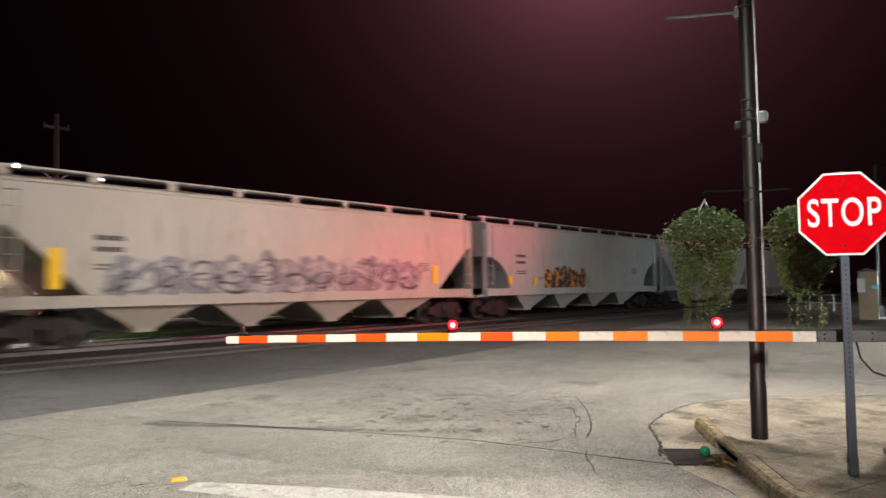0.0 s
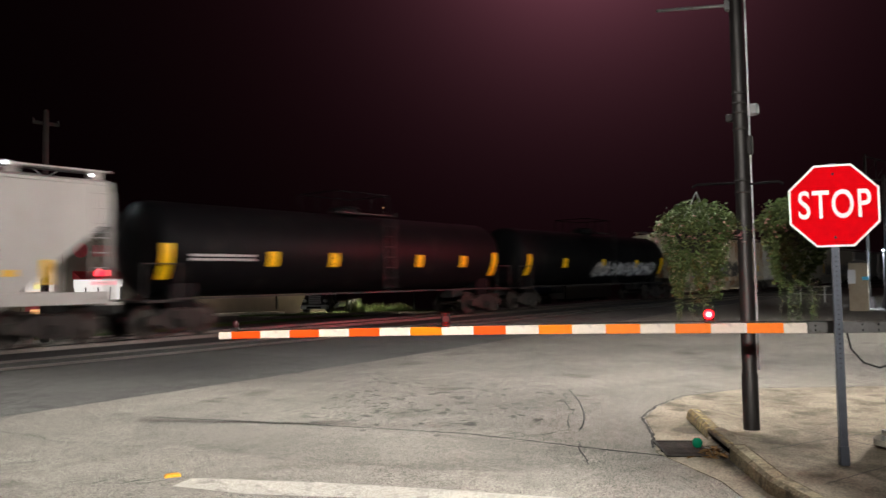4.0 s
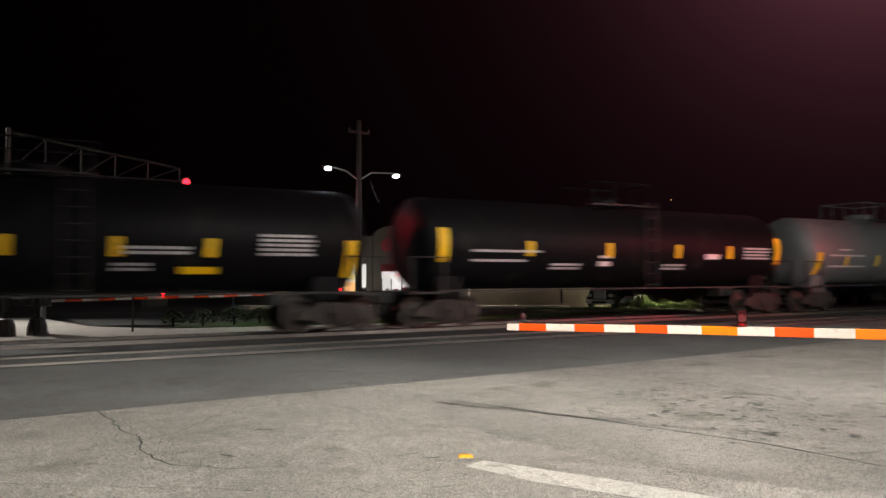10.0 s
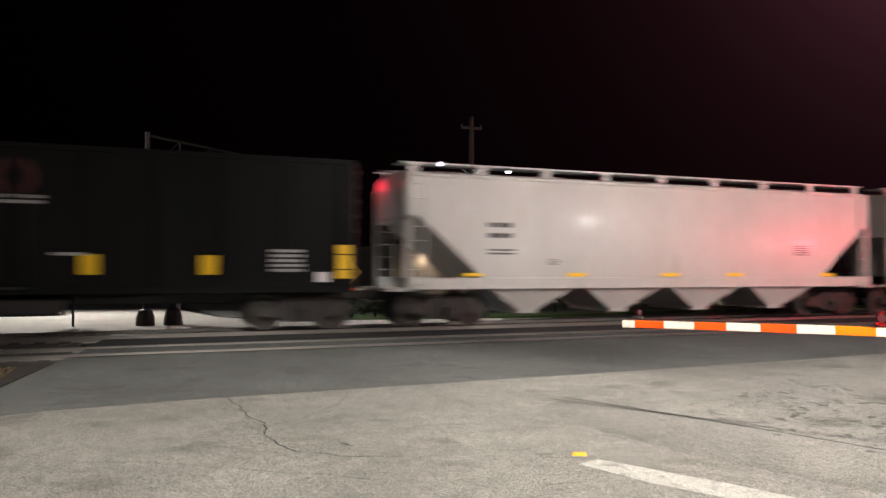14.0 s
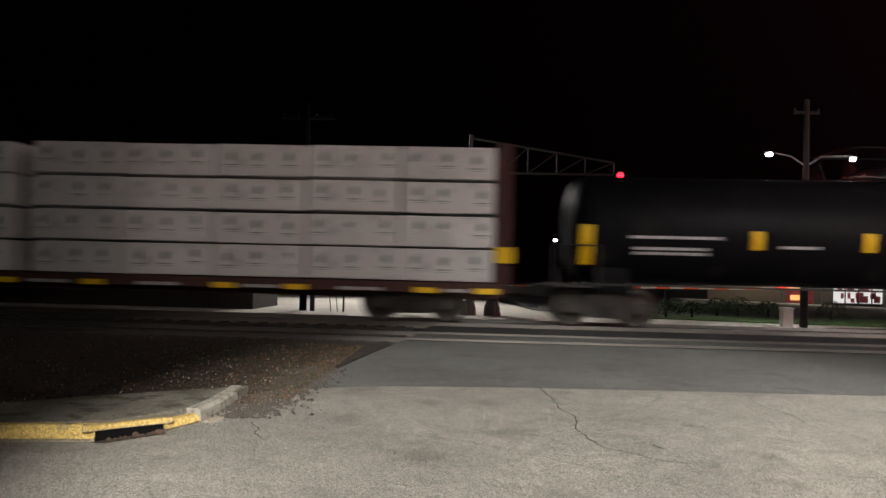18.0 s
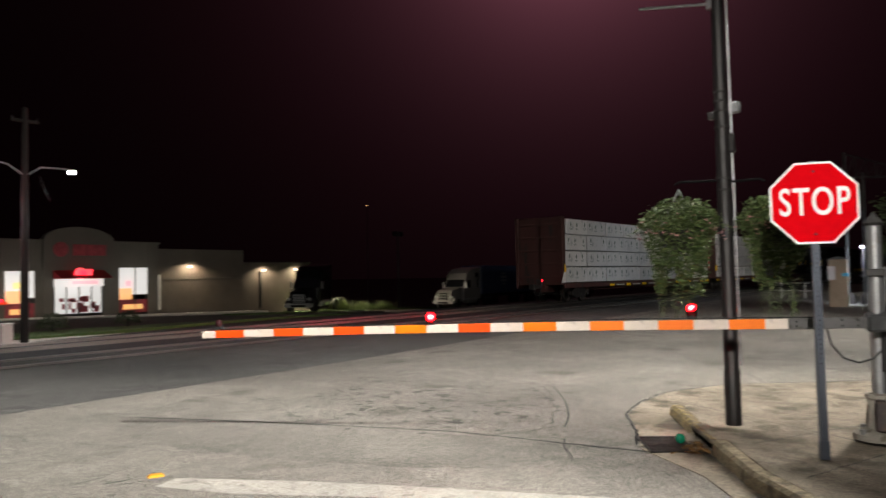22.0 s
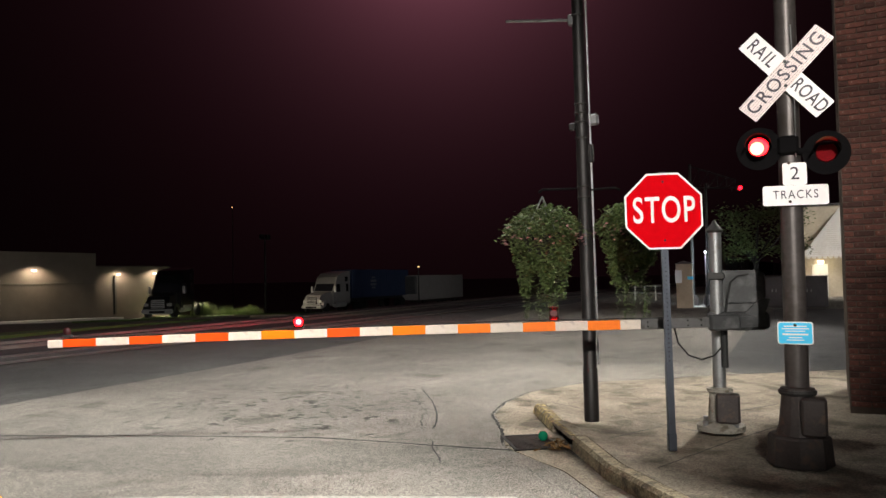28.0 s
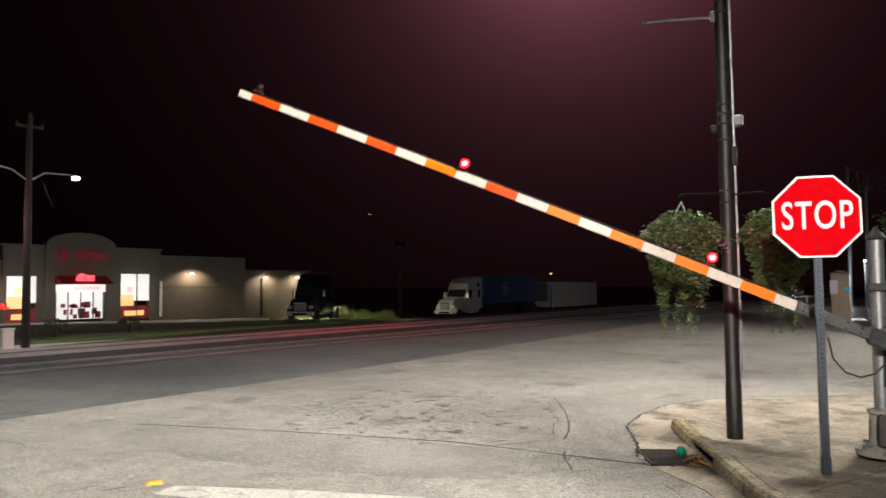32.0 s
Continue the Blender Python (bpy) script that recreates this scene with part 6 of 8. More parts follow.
lum = part("luminaire", Shape().box((0.85, 1.85, 8.56), (1.35, 2.5, 8.70), 0.05), BLACK_POLE, top)
part("diffuser", Shape().box((0.92, 1.95, 8.53), (1.28, 2.4, 8.558), 0.01), LAMP_WHITE, lum, "glowing lamp face")

LEAF_GREEN = mat("basket_leaf", (0.075, 0.115, 0.035), 0.6, var=0.45, scale=14, bump=0.1, spots=(0.15, 0.155, 0.055), amount=0.45)
PETAL = mat("pink_petal", (0.42, 0.20, 0.21), 0.6, var=0.2, scale=14, bump=0)


def leaf_card(s, p, size, rnd):
    a, b, c = rnd.uniform(0, 6.28), rnd.uniform(-0.9, 0.9), rnd.uniform(-0.6, 0.6)
    m = Matrix.Translation(p) @ Euler((b, c, a)).to_matrix().to_4x4()
    s.add([(-size, 0, 0), (-size * 0.2, size * 0.42, size * 0.12), (size * 0.9, size * 0.12, -size * 0.1), (size, 0, -size * 0.18), (size * 0.9, -size * 0.12, -size * 0.1), (-size * 0.2, -size * 0.42, size * 0.12)], [(0, 1, 2, 3, 4, 5)], m)


def basket(x, y, z, radius, low, seed, label):
    rnd = random.Random(seed)
    b = thing("hanging_basket", pose(x, y, z), label, "hanging basket", "baskets on the lamp post")
    part("bowl", Shape().lathe([(0.06, -0.26), (0.16, -0.2), (0.21, -0.08), (0.22, 0.0)], 16), DARK_STEEL, b, smooth=True)
    for k in range(3):
        a = 2.1 * k
        part("chain", Shape().tube([(0.2 * math.cos(a), 0.2 * math.sin(a), 0.0), (0, 0, 0.40)], 0.006, 5), GALV, b)
    lobes = [rnd.uniform(0.78, 1.14) for _ in range(17)]
    depth = [rnd.uniform(0.42, 1.0) for _ in range(17)]

    def lobe(a, table):
        f = a / 6.2832 * 17
        k = int(f) % 17
        return table[k] * (1 - f % 1) + table[(k + 1) % 17] * (f % 1)

    crown = Shape()
    for _ in range(44):
        a, e = rnd.uniform(0, 6.2832), rnd.uniform(0.0, 1.2)
        d = Vector((math.cos(a) * math.cos(e), math.sin(a) * math.cos(e), math.sin(e) * 0.8))
        for i in range(16):
            p = d * (radius * 0.72 + 0.019 * i * rnd.uniform(0.6, 1.0)) + Vector((0, 0, 0.02 - 0.0007 * i * i))
            leaf_card(crown, p + Vector((rnd.gauss(0, 0.018), rnd.gauss(0, 0.018), rnd.gauss(0, 0.018))), rnd.uniform(0.016, 0.03), rnd)
    for _ in range(2600):
        a, u = rnd.uniform(0, 6.2832), math.sqrt(rnd.random())
        r = radius * 1.06 * u * lobe(a, lobes)
        h = (0.17 + 0.09 * math.sin(5 * a)) * math.sqrt(max(0, 1 - u * u)) + rnd.uniform(-0.08, 0.07)
        leaf_card(crown, Vector((r * math.cos(a), r * math.sin(a), h)), rnd.uniform(0.016, 0.034), rnd)
    part("foliage", crown, LEAF_GREEN, b, "dense leafy crown")["kind"] = "stuff"
    skirt = Shape()
    for _ in range(4200):
        a = rnd.uniform(0, 6.2832)
        reach = low * 0.80 * lobe(a, depth)
        f = rnd.random() ** 0.85
        r = radius * lobe(a, lobes) * (0.98 - 0.40 * f) * rnd.uniform(0.72, 1.06)
        leaf_card(skirt, Vector((r * math.cos(a), r * math.sin(a), 0.05 - reach * f)), rnd.uniform(0.016, 0.034), rnd)
    part("foliage", skirt, LEAF_GREEN, b, "dense hanging leaves")["kind"] = "stuff"
    for k in range(13):
        a = rnd.uniform(0, 6.28)
        r0 = radius * rnd.uniform(0.25, 0.62)
        ln = rnd.uniform(0.30, 0.5) * low
        s = Shape()
        px, py = r0 * math.cos(a), r0 * math.sin(a)
        steps = int(ln / 0.011)
        for i in range(steps):
            f = i / steps
            px += rnd.uniform(-0.005, 0.005)
            py += rnd.uniform(-0.005, 0.005)
            sp = 0.035 * (1 - 0.7 * f)
            leaf_card(s, Vector((px + rnd.uniform(-sp, sp), py + rnd.uniform(-sp, sp), -0.55 * low - ln * f)), rnd.uniform(0.012, 0.022), rnd)
        part("trailing_stem", s, LEAF_GREEN, b)["kind"] = "stuff"
    fl = Shape()
    for _ in range(70):
        a, r = rnd.uniform(1.2, 5.6), radius * rnd.uniform(0.5, 1.16)
        p = Vector((r * math.cos(a), r * math.sin(a), 0.2 * (1 - r / radius) + rnd.uniform(-0.12, 0.09)))
        for _ in range(5):
            leaf_card(fl, p + Vector((rnd.uniform(-0.014, 0.014), rnd.uniform(-0.014, 0.014), rnd.uniform(0, 0.012))), 0.016, rnd)
    part("flower_mass", fl, PETAL, b, "small pink blooms")["kind"] = "stuff"


basket(7.67, 2.77, 2.16, 0.39, 1.02, 4, "hanging basket of trailing green plants with pink blooms")
basket(7.93, 1.87, 2.16, 0.36, 0.96, 9, "hanging basket with long trailing green stems")

# ---- gate with its mechanism ----
gate_post = thing("crossing_gate", facing(7.87, 1.03, 0.13), "crossing gate with grey mechanism and long striped arm", "crossing gate")
part("mast", Shape().lathe([(0.062, 0.3), (0.062, 1.98)], 18), GALV, gate_post, smooth=True)
part("finial", Shape().lathe([(0.075, 1.96), (0.085, 1.985), (0.06, 2.02), (0.03, 2.05), (0.012, 2.085)], 14), DARK_STEEL, gate_post, smooth=True)
part("base_flange", Shape().lathe([(0.23, 0), (0.23, 0.05), (0.17, 0.08), (0.12, 0.1), (0.105, 0.36), (0.125, 0.38), (0.125, 0.41), (0.07, 0.42)], 18), KERB_PALE, gate_post, "weathered pale base casting", True)
part("junction_box", Shape().box((-0.04, -0.20, 0.09), (0.18, -0.06, 0.38), 0.02), CAST_DARK, gate_post, "dark cast junction box")
for k in range(4):
    a = math.pi / 4 + k * math.pi / 2
    part("anchor_bolt", Shape().cyl((0.2 * math.cos(a), 0.2 * math.sin(a), 0.04), (0.2 * math.cos(a), 0.2 * math.sin(a), 0.10), 0.025, n=8), GALV, gate_post)
part("housing", Shape().prism([(-0.02, 1.12), (0.20, 1.10), (0.36, 1.24), (0.45, 1.30), (0.45, 1.55), (0.36, 1.58), (0.05, 1.58), (-0.02, 1.5)], 0.02, 0.30), ALU_GREY, gate_post, "grey cast housing with rounded cover")
part("cover", Shape().prism([(0.10, 1.26), (0.40, 1.26), (0.43, 1.32), (0.43, 1.50), (0.38, 1.545), (0.14, 1.545), (0.10, 1.5)], -0.02, 0.03), ALU_GREY, gate_post)
part("side_bracket", Shape().box((-0.10, -0.06, 1.06), (0.30, 0.10, 1.17), 0.02).prism([(-0.10, 1.13), (-0.10, 1.03), (0.28, 0.98), (0.42, 1.10), (0.49, 1.30), (0.40, 1.30), (0.25, 1.15)], -0.07, 0.05), ALU_GREY, gate_post)
part("clamp", Shape().lathe([(0.078, 1.50), (0.085, 1.52), (0.078, 1.55)], 14).box((-0.08, -0.09, 1.49), (0.08, -0.06, 1.56), 0.01), DARK_STEEL, gate_post)
part("black_sleeve", Shape().cyl((0.055, -0.045, 0.62), (0.055, -0.045, 1.08), 0.035, n=12), RUBBER, gate_post, "black rubber sleeve")
part("cable", Shape().tube([(-0.42, -0.05, 1.06), (-0.38, -0.08, 0.86), (-0.28, -0.10, 0.74), (-0.16, -0.10, 0.70), (-0.04, -0.09, 0.74), (0.03, -0.06, 0.82)], 0.009), RUBBER, gate_post, "hanging black cable")

part("front_cable", Shape().tube([(0.08, -0.03, 1.14), (0.10, -0.045, 1.30), (0.13, -0.05, 1.46), (0.20, -0.045, 1.53), (0.30, -0.04, 1.545)], 0.010), RUBBER, gate_post, "black cable looped over the cover")
ARM_ROOT, ARM_TIP = Vector((7.60, 1.02, 1.215)), Vector((4.53, 6.63, 1.135))
arm_dir = (ARM_TIP - ARM_ROOT)
ARM_LEN = arm_dir.length
arm_flat = Vector((arm_dir.x, arm_dir.y, 0)).normalized()
ARM_YAW = math.degrees(math.atan2(arm_flat.y, arm_flat.x))
arm = part("arm", Shape().box((-0.24, -0.05, -0.085), (0.06, 0.05, 0.07), 0.02).box((-0.58, -0.13, -0.10), (-0.2, -0.06, 0.07), 0.03).box((-0.5, -0.06, -0.04), (-0.1, -0.03, 0.04)), ALU_GREY, gate_post, "grey arm bracket with counterweight")
GATE_SPACE = gate_post.matrix_basis.inverted()
arm.matrix_basis = GATE_SPACE @ pose(*ARM_ROOT, 0, 0, ARM_YAW)
sheet_len = 0.3135
x = 0.725
tube = part("grey_tube", Shape().box((0.06, -0.024, -0.05), (0.724, 0.024, 0.05), 0.006), DULL_GALV, arm, "dull grey channel at the root of the arm")
for hx, hz in ((0.14, 0.025), (0.14, -0.025), (0.27, 0.025), (0.27, -0.025), (0.66, 0.02), (0.66, -0.02)):
    for hy in (-0.0255, 0.0255):
        part("bolt_hole", Shape().cyl((hx, hy - 0.001, hz), (hx, hy + 0.001, hz), 0.008, n=10), FLAT_BLACK, tube)
for k in range(19):
    red = k % 2 == 1
    sag = 0.02 * math.sin(math.pi * k / 19)
    material = (ARM_RED if k in (9, 13, 15, 17) else ARM_ORANGE) if red else ARM_WHITE
    ln = 0.199 if k == 0 else ARM_LEN - x if k == 18 else sheet_len
    seg = part("stripe", Shape().box((0, -0.017, -0.046 * (1 - 0.012 * k)), (ln - 0.001, 0.017, 0.046 * (1 - 0.012 * k)), 0.004), material, arm, "orange-red reflective stripe" if red else "white reflective stripe")
    seg.location = (x, 0, sag)
    x += ln
LAMP_AT = (ARM_LEN - 0.18, ARM_LEN - 2.38, 1.56)


def lamp_drum():
    """A gate lamp head: black body with lit windows on two sides and dim red ones between."""
    body = Shape().box((-0.042, -0.042, -0.042), (0.042, 0.042, 0.042), 0.008)
    for y in (-0.048, 0.048):
        for side in (-0.044, 0.044):
            body.box((side - 0.002, y - 0.007, -0.046), (side + 0.002, y + 0.007, 0.046))
            body.box((-0.046, y - 0.007, side - 0.002), (0.046, y + 0.007, side + 0.002))
    black = len(body.f)
    for z in (-0.043, 0.043):
        body.cyl((0, 0, z - 0.001), (0, 0, z + 0.001), 0.034, n=20)
    dim = len(body.f)
    for y in (-0.0445, 0.0445):
        body.cyl((0, y - 0.001, 0), (0, y + 0.001, 0), 0.040, n=20)
    lit = len(body.f)
    for y in (-0.0465, 0.0465):
        body.cyl((0, y - 0.001, 0), (0, y + 0.001, 0), 0.023, n=16)
    me = body.mesh("lamp_head")
    for m in (FLAT_BLACK, DIM_RED, GATE_GLOW, GATE_CORE):
        me.materials.append(m)
    me.polygons.foreach_set("material_index", [0 if k < black else 1 if k < dim else 2 if k < lit else 3 for k in range(len(me.polygons))])
    return me


drum = lamp_drum()
GATE_HEADS = []
for k, xa in enumerate(LAMP_AT):
    part("lamp_base", Shape().box((-0.05, -0.03, 0.05), (0.05, 0.03, 0.075), 0.006).cyl((0, 0, 0.07), (0, 0, 0.10), 0.022), DARK_STEEL, arm, "small lamp base on the arm").location = (xa, 0, 0.01)
    if k == 0:
        part("lens", Shape().lathe([(0.030, 0.08), (0.036, 0.10), (0.034, 0.125), (0.022, 0.142), (0.006, 0.147)], 14), LENS_RED, arm, "dark red lens", True).location = (xa, 0, 0.01)
    else:
        spot_at = ARM_ROOT + arm_flat * xa
        turn = math.degrees(math.atan2(-spot_at.y, -spot_at.x)) - 90 - ARM_YAW
        head = part("lamp_head", drum, LENS_RED, arm, "red flashing lamp head")
        head["kind"] = "stuff"
        GATE_HEADS.append((head, xa, turn))
part("wire", Shape().tube([(0.5, 0.0, 0.055), (2.0, 0.0, 0.075), (4.0, 0.0, 0.07), (ARM_LEN - 0.2, 0.0, 0.055)], 0.006, 6), RUBBER, arm)

# ---- mast with crossbuck, flashers and plates ----
mx, my = 6.82, 0.285
mast = thing("crossing_signal", facing(mx, my, 0.13), "crossing signal mast with crossbuck, flashers and plates", "crossing signal")
part("mast", Shape().lathe([(0.092, 0.0), (0.088, 1.9), (0.08, 5.5)], 20), MAST_GREY, mast, smooth=True).matrix_basis = pose(0, 0, 0.5, 0, 0.2, 0)
part("foundation", Shape().lathe([(0.26, -0.02), (0.255, 0.02), (0.24, 0.20), (0.225, 0.22)], 8), CAST_DARK, mast)
part("mast_base", Shape().lathe([(0.18, 0.21), (0.15, 0.3), (0.125, 0.54), (0.13, 0.55), (0.13, 0.60), (0.10, 0.61)], 16).box((0.02, -0.20, 0.23), (0.21, -0.03, 0.54), 0.02), CAST_DARK, mast)
part("collar", Shape().lathe([(0.142, 0.545), (0.15, 0.565), (0.142, 0.585)], 18), DARK_STEEL, mast)
part("wire", Shape().tube([(0.05, -0.10, 3.6), (0.06, -0.11, 3.0), (0.055, -0.10, 2.5)], 0.006, 6), GALV, mast)


def plate(w, h, r, t, y):
    pts = []
    for cx, cz, a0 in ((w / 2 - r, h / 2 - r, 0), (-w / 2 + r, h / 2 - r, 90), (-w / 2 + r, -h / 2 + r, 180), (w / 2 - r, -h / 2 + r, 270)):
        pts += [(cx + r * math.cos(radians(a0 + d)), cz + r * math.sin(radians(a0 + d))) for d in (0, 30, 60, 90)]
    return Shape().prism(pts, y, y + t)


cbz = 3.185
for ang, word1, y, material in ((-49, "RAIL      ROAD", -0.125, SIGN_WHITE), (46, "CROSSING", -0.14, SIGN_PINK)):
    b = part("board", plate(0.865, 0.182, 0.01, 0.004, 0), material, mast, "white crossbuck board")
    b.matrix_basis = pose(0, y, cbz) @ Matrix.Rotation(radians(-ang), 4, "Y")
    if ang < 0:
        for wx, wd in ((-0.262, "RAIL"), (0.262, "ROAD")):
            lettering("word", wd, 0.155, SIGN_BLACK, b, pose(wx, -0.003, 0), 0.001, "black letters", 1.22 if wd == "RAIL" else 1.08, 0.72, 0.0015)
    else:
        lettering("word", "CROSSING", 0.155, SIGN_BLACK, b, pose(0, -0.003, 0), 0.001, "black letters", 1.2, 0.94, 0.0015)
        for k in range(9):
            part("rib", Shape().box((-0.425, -0.001, -0.08 + 0.02 * k), (0.425, 0.0, -0.078 + 0.02 * k)), CAST_DARK, b)
for z in (cbz + 0.1, cbz - 0.1):
    part("bolt", Shape().cyl((0, -0.155, z), (0, -0.14, z), 0.014, n=8), DARK_STEEL, mast)
part("crossarm", Shape().cyl((-0.32, -0.06, 2.605), (0.34, -0.06, 2.51), 0.03, n=12).box((-0.08, -0.12, 2.52), (0.08, 0.06, 2.68), 0.02), FLAT_BLACK, mast)
FLASHERS = []
for fx, fz in ((-0.222, 2.592), (0.280, 2.518)):
    head = part("flasher", Shape().cyl((fx, -0.085, fz), (fx, -0.075, fz), 0.178, n=28).cyl((fx, -0.075, fz), (fx, 0.08, fz), 0.11, 0.07, 20), FLAT_BLACK, mast, "black round flasher head")
    part("lens", Shape().cyl((fx, -0.105, fz), (fx, -0.086, fz), 0.074, 0.080, 24), DIM_LENS, head, "dark red lens")
    lit = Shape().cyl((0, -0.004, 0), (0, -0.002, 0), 0.076, n=28).cyl((-0.012, -0.006, -0.012), (-0.012, -0.0045, -0.012), 0.052, n=28).cyl((0, -0.002, 0), (0, 0.001, 0), 0.077, n=28)
    me = lit.mesh("lamp_disc")
    me.materials.append(FLAT_BLACK)
    me.materials.append(FLASH_GLOW)
    me.materials.append(FLASH_CORE)
    me.polygons.foreach_set("material_index", [1 if k == 28 else 2 if k == 58 else 0 for k in range(len(me.polygons))])
    disc = part("lamp_disc", me, FLASH_GLOW, head, "lit red disc of the flashing lamp")
    FLASHERS.append((disc, fx, fz))
    n = 14
    ring0 = [(fx + 0.1 * math.cos(math.pi * i / n), -0.086, fz + 0.1 * math.sin(math.pi * i / n)) for i in range(n + 1)]
    part("hood", Shape().rings([ring0, [(x, -0.28, z) for x, _, z in ring0]], caps=False, close=False), FLAT_BLACK, head, "half-round hood")
p2 = part("number_plate", plate(0.185, 0.185, 0.02, 0.004, -0.112), SIGN_WHITE, mast, "white number plate")
p2.matrix_basis = pose(0.017, 0, 2.358, 0, 0, 12)
lettering("word", "2", 0.15, SIGN_BLACK, p2, pose(0, -0.115, 0), 0.001, "black figure")
p3 = part("tracks_plate", plate(0.50, 0.165, 0.02, 0.004, -0.116), SIGN_WHITE, mast, "white plate")
p3.matrix_basis = pose(0.017, 0, 2.182, 0, 0, 12)
lettering("word", "TRACKS", 0.098, SIGN_BLACK, p3, pose(0, -0.119, 0.004), 0.001, "black letters", 1.28, 0.8)
for z in (2.45, 2.13):
    part("bolt", Shape().cyl((0, -0.125, z), (0, -0.112, z), 0.013, n=8), RAIL_RUST, mast)
p4 = part("notice_plate", plate(0.265, 0.185, 0.02, 0.004, -0.11), SIGN_WHITE, mast, "white-edged plate")
p4.location = (0, 0, 1.055)
part("blue_field", plate(0.248, 0.168, 0.016, 0.003, -0.114), SIGN_BLUE, p4, "bright blue field")
for z, w, h in ((0.056, 0.17, 0.009), (0.036, 0.20, 0.008), (0.016, 0.15, 0.007), (-0.010, 0.19, 0.014), (-0.036, 0.10, 0.008), (-0.056, 0.13, 0.007)):
    part("notice_line", Shape().box((-w / 2, -0.1155, z - h / 2), (w / 2, -0.1142, z + h / 2)), SIGN_WHITE, p4, "small white unreadable line")
part("bolt", Shape().cyl((0, -0.12, 1.12), (0, -0.11, 1.12), 0.012, n=8), DARK_STEEL, mast)

# ---- brick corner building ----
bw = structure("wall_brick", Shape().box((9.66, -9.0, -0.1), (9.95, -0.135, 7.5)), MORTAR, "old red brick wall of the corner building", "brick wall")
structure("wall_side", Shape().box((9.95, -0.40, -0.1), (12.0, -0.135, 7.5)), MORTAR, "brick side wall of the corner building", "brick wall")
structure("wall_back", Shape().box((9.66, -9.3, -0.1), (12.0, -9.0, 7.5)), MORTAR, "rear brick wall of the corner building", "brick wall")
structure("roof_corner", Shape().box((9.6, -9.4, 7.5), (12.1, -0.05, 7.65)), DARK_STEEL, "flat roof of the corner building", "roof")

# ---- right side background ----
PANEL_WHITE = mat("white_siding", (0.55, 0.54, 0.50), 0.7, var=0.12, scale=1.5, bump=0.1)
BEIGE = mat("beige_render", (0.38, 0.33, 0.25), 0.8, var=0.2, scale=1.0, bump=0.2)
aw = thing("awning_building", pose(52.0, 0, 0), "low building with a large pale sloping awning", "building")
part("wall", Shape().box((0.6, -14.0, -0.1), (9.0, 2.6, 5.7)), BEIGE, aw, "beige wall")
dr = part("door", Shape().box((0.5, 0.2, 0.0), (0.58, 1.1, 2.02), 0.01), PANEL_WHITE, aw, "pale door under a lamp")
part("handle", Shape().box((0.44, 0.30, 0.95), (0.5, 0.36, 1.08), 0.01), DARK_STEEL, dr)
part("roof", Shape().box((0.4, -14.2, 5.7), (9.2, 2.8, 5.85)), DARK_STEEL, aw)
part("lamp", Shape().box((0.3, 0.45, 2.1), (0.6, 0.75, 2.26), 0.03), LAMP_WARM, aw, "lit wall lamp")
point("wall_light", (51.9, 0.6, 1.9), 40, (1.0, 0.85, 0.6), 0.1)
for k in range(24):
    f0, f1 = k / 24, (k + 1) / 24 - 0.004
    s = Shape()
    y0, y1 = 1.66 - 2.25 * f0, 1.66 - 2.25 * f1
    x0, x1, z0, z1 = -1.0 + 1.6 * f0, -1.0 + 1.6 * f1, 2.5 + 3.1 * f0, 2.5 + 3.1 * f1
    s.rings([[(x0, y0, z0), (x1, y1, z1), (x1 + 0.04, y1, z1), (x0 + 0.07, y0, z0)], [(x0, -14, z0), (x1, -14, z1), (x1 + 0.04, -14, z1), (x0 + 0.07, -14, z0)]])
    part("awning_slat", s, PANEL_WHITE, aw)
for k in range(30):
    part("scallop", Shape().prism([(1.66 - 0.3 * k, 2.52), (1.38 - 0.3 * k, 2.52), (1.42 - 0.3 * k, 2.40), (1.52 - 0.3 * k, 2.34), (1.62 - 0.3 * k, 2.40)], -1.03, -1.0, "x"), PANEL_WHITE, aw)
CABINET = mat("cabinet_grey", (0.09, 0.09, 0.095), 0.5, 0.3, var=0.2, scale=2, bump=0.05)
for k, (x, y, w, h) in enumerate(((37.4, 2.35, 0.5, 1.38), (37.6, 0.95, 0.75, 1.36), (38.4, 3.4, 0.5, 1.2))):
    cb = thing("signal_cabinet", pose(x, y, 0.02, 0, 0, 4 * k), "dark grey metal equipment cabinet", "cabinet", "cabinets beyond the road")
    part("body", Shape().box((-0.4, -w, 0), (0.4, w * 0.9, h), 0.02), CABINET, cb)
    part("lid", Shape().box((-0.45, -w - 0.04, h), (0.45, w * 0.9 + 0.04, h + 0.05), 0.015), CABINET, cb)
    for j in (-1, 1):
        dr = part("door", Shape().box((-0.42, min(0, j * w) * 0.85 + 0.02, 0.1), (-0.40, max(0, j * w) * 0.85 - 0.02, h - 0.1), 0.005), CABINET, cb)
        part("handle", Shape().box((-0.45, j * 0.08 - 0.02, h * 0.5), (-0.42, j * 0.08 + 0.02, h * 0.6), 0.005), GALV, dr)
shed = thing("signal_hut", pose(37.5, 6.35, 0.0, 0, 0, 8), "small white equipment hut beside the tracks", "hut")
part("body", Shape().box((-0.9, -0.37, 0.0), (0.9, 0.37, 2.1), 0.02), BEIGE, shed)
part("roof", Shape().prism([(-0.45, 2.1), (0, 2.25), (0.45, 2.1)], -1.0, 1.0, "x"), CABINET, shed)
part("window", Shape().box((-0.93, 0.1, 1.2), (-0.89, 0.4, 1.8), 0.005), glow("hut_window", (0.8, 0.9, 1.0), 0.08), shed, "faintly lit pane")
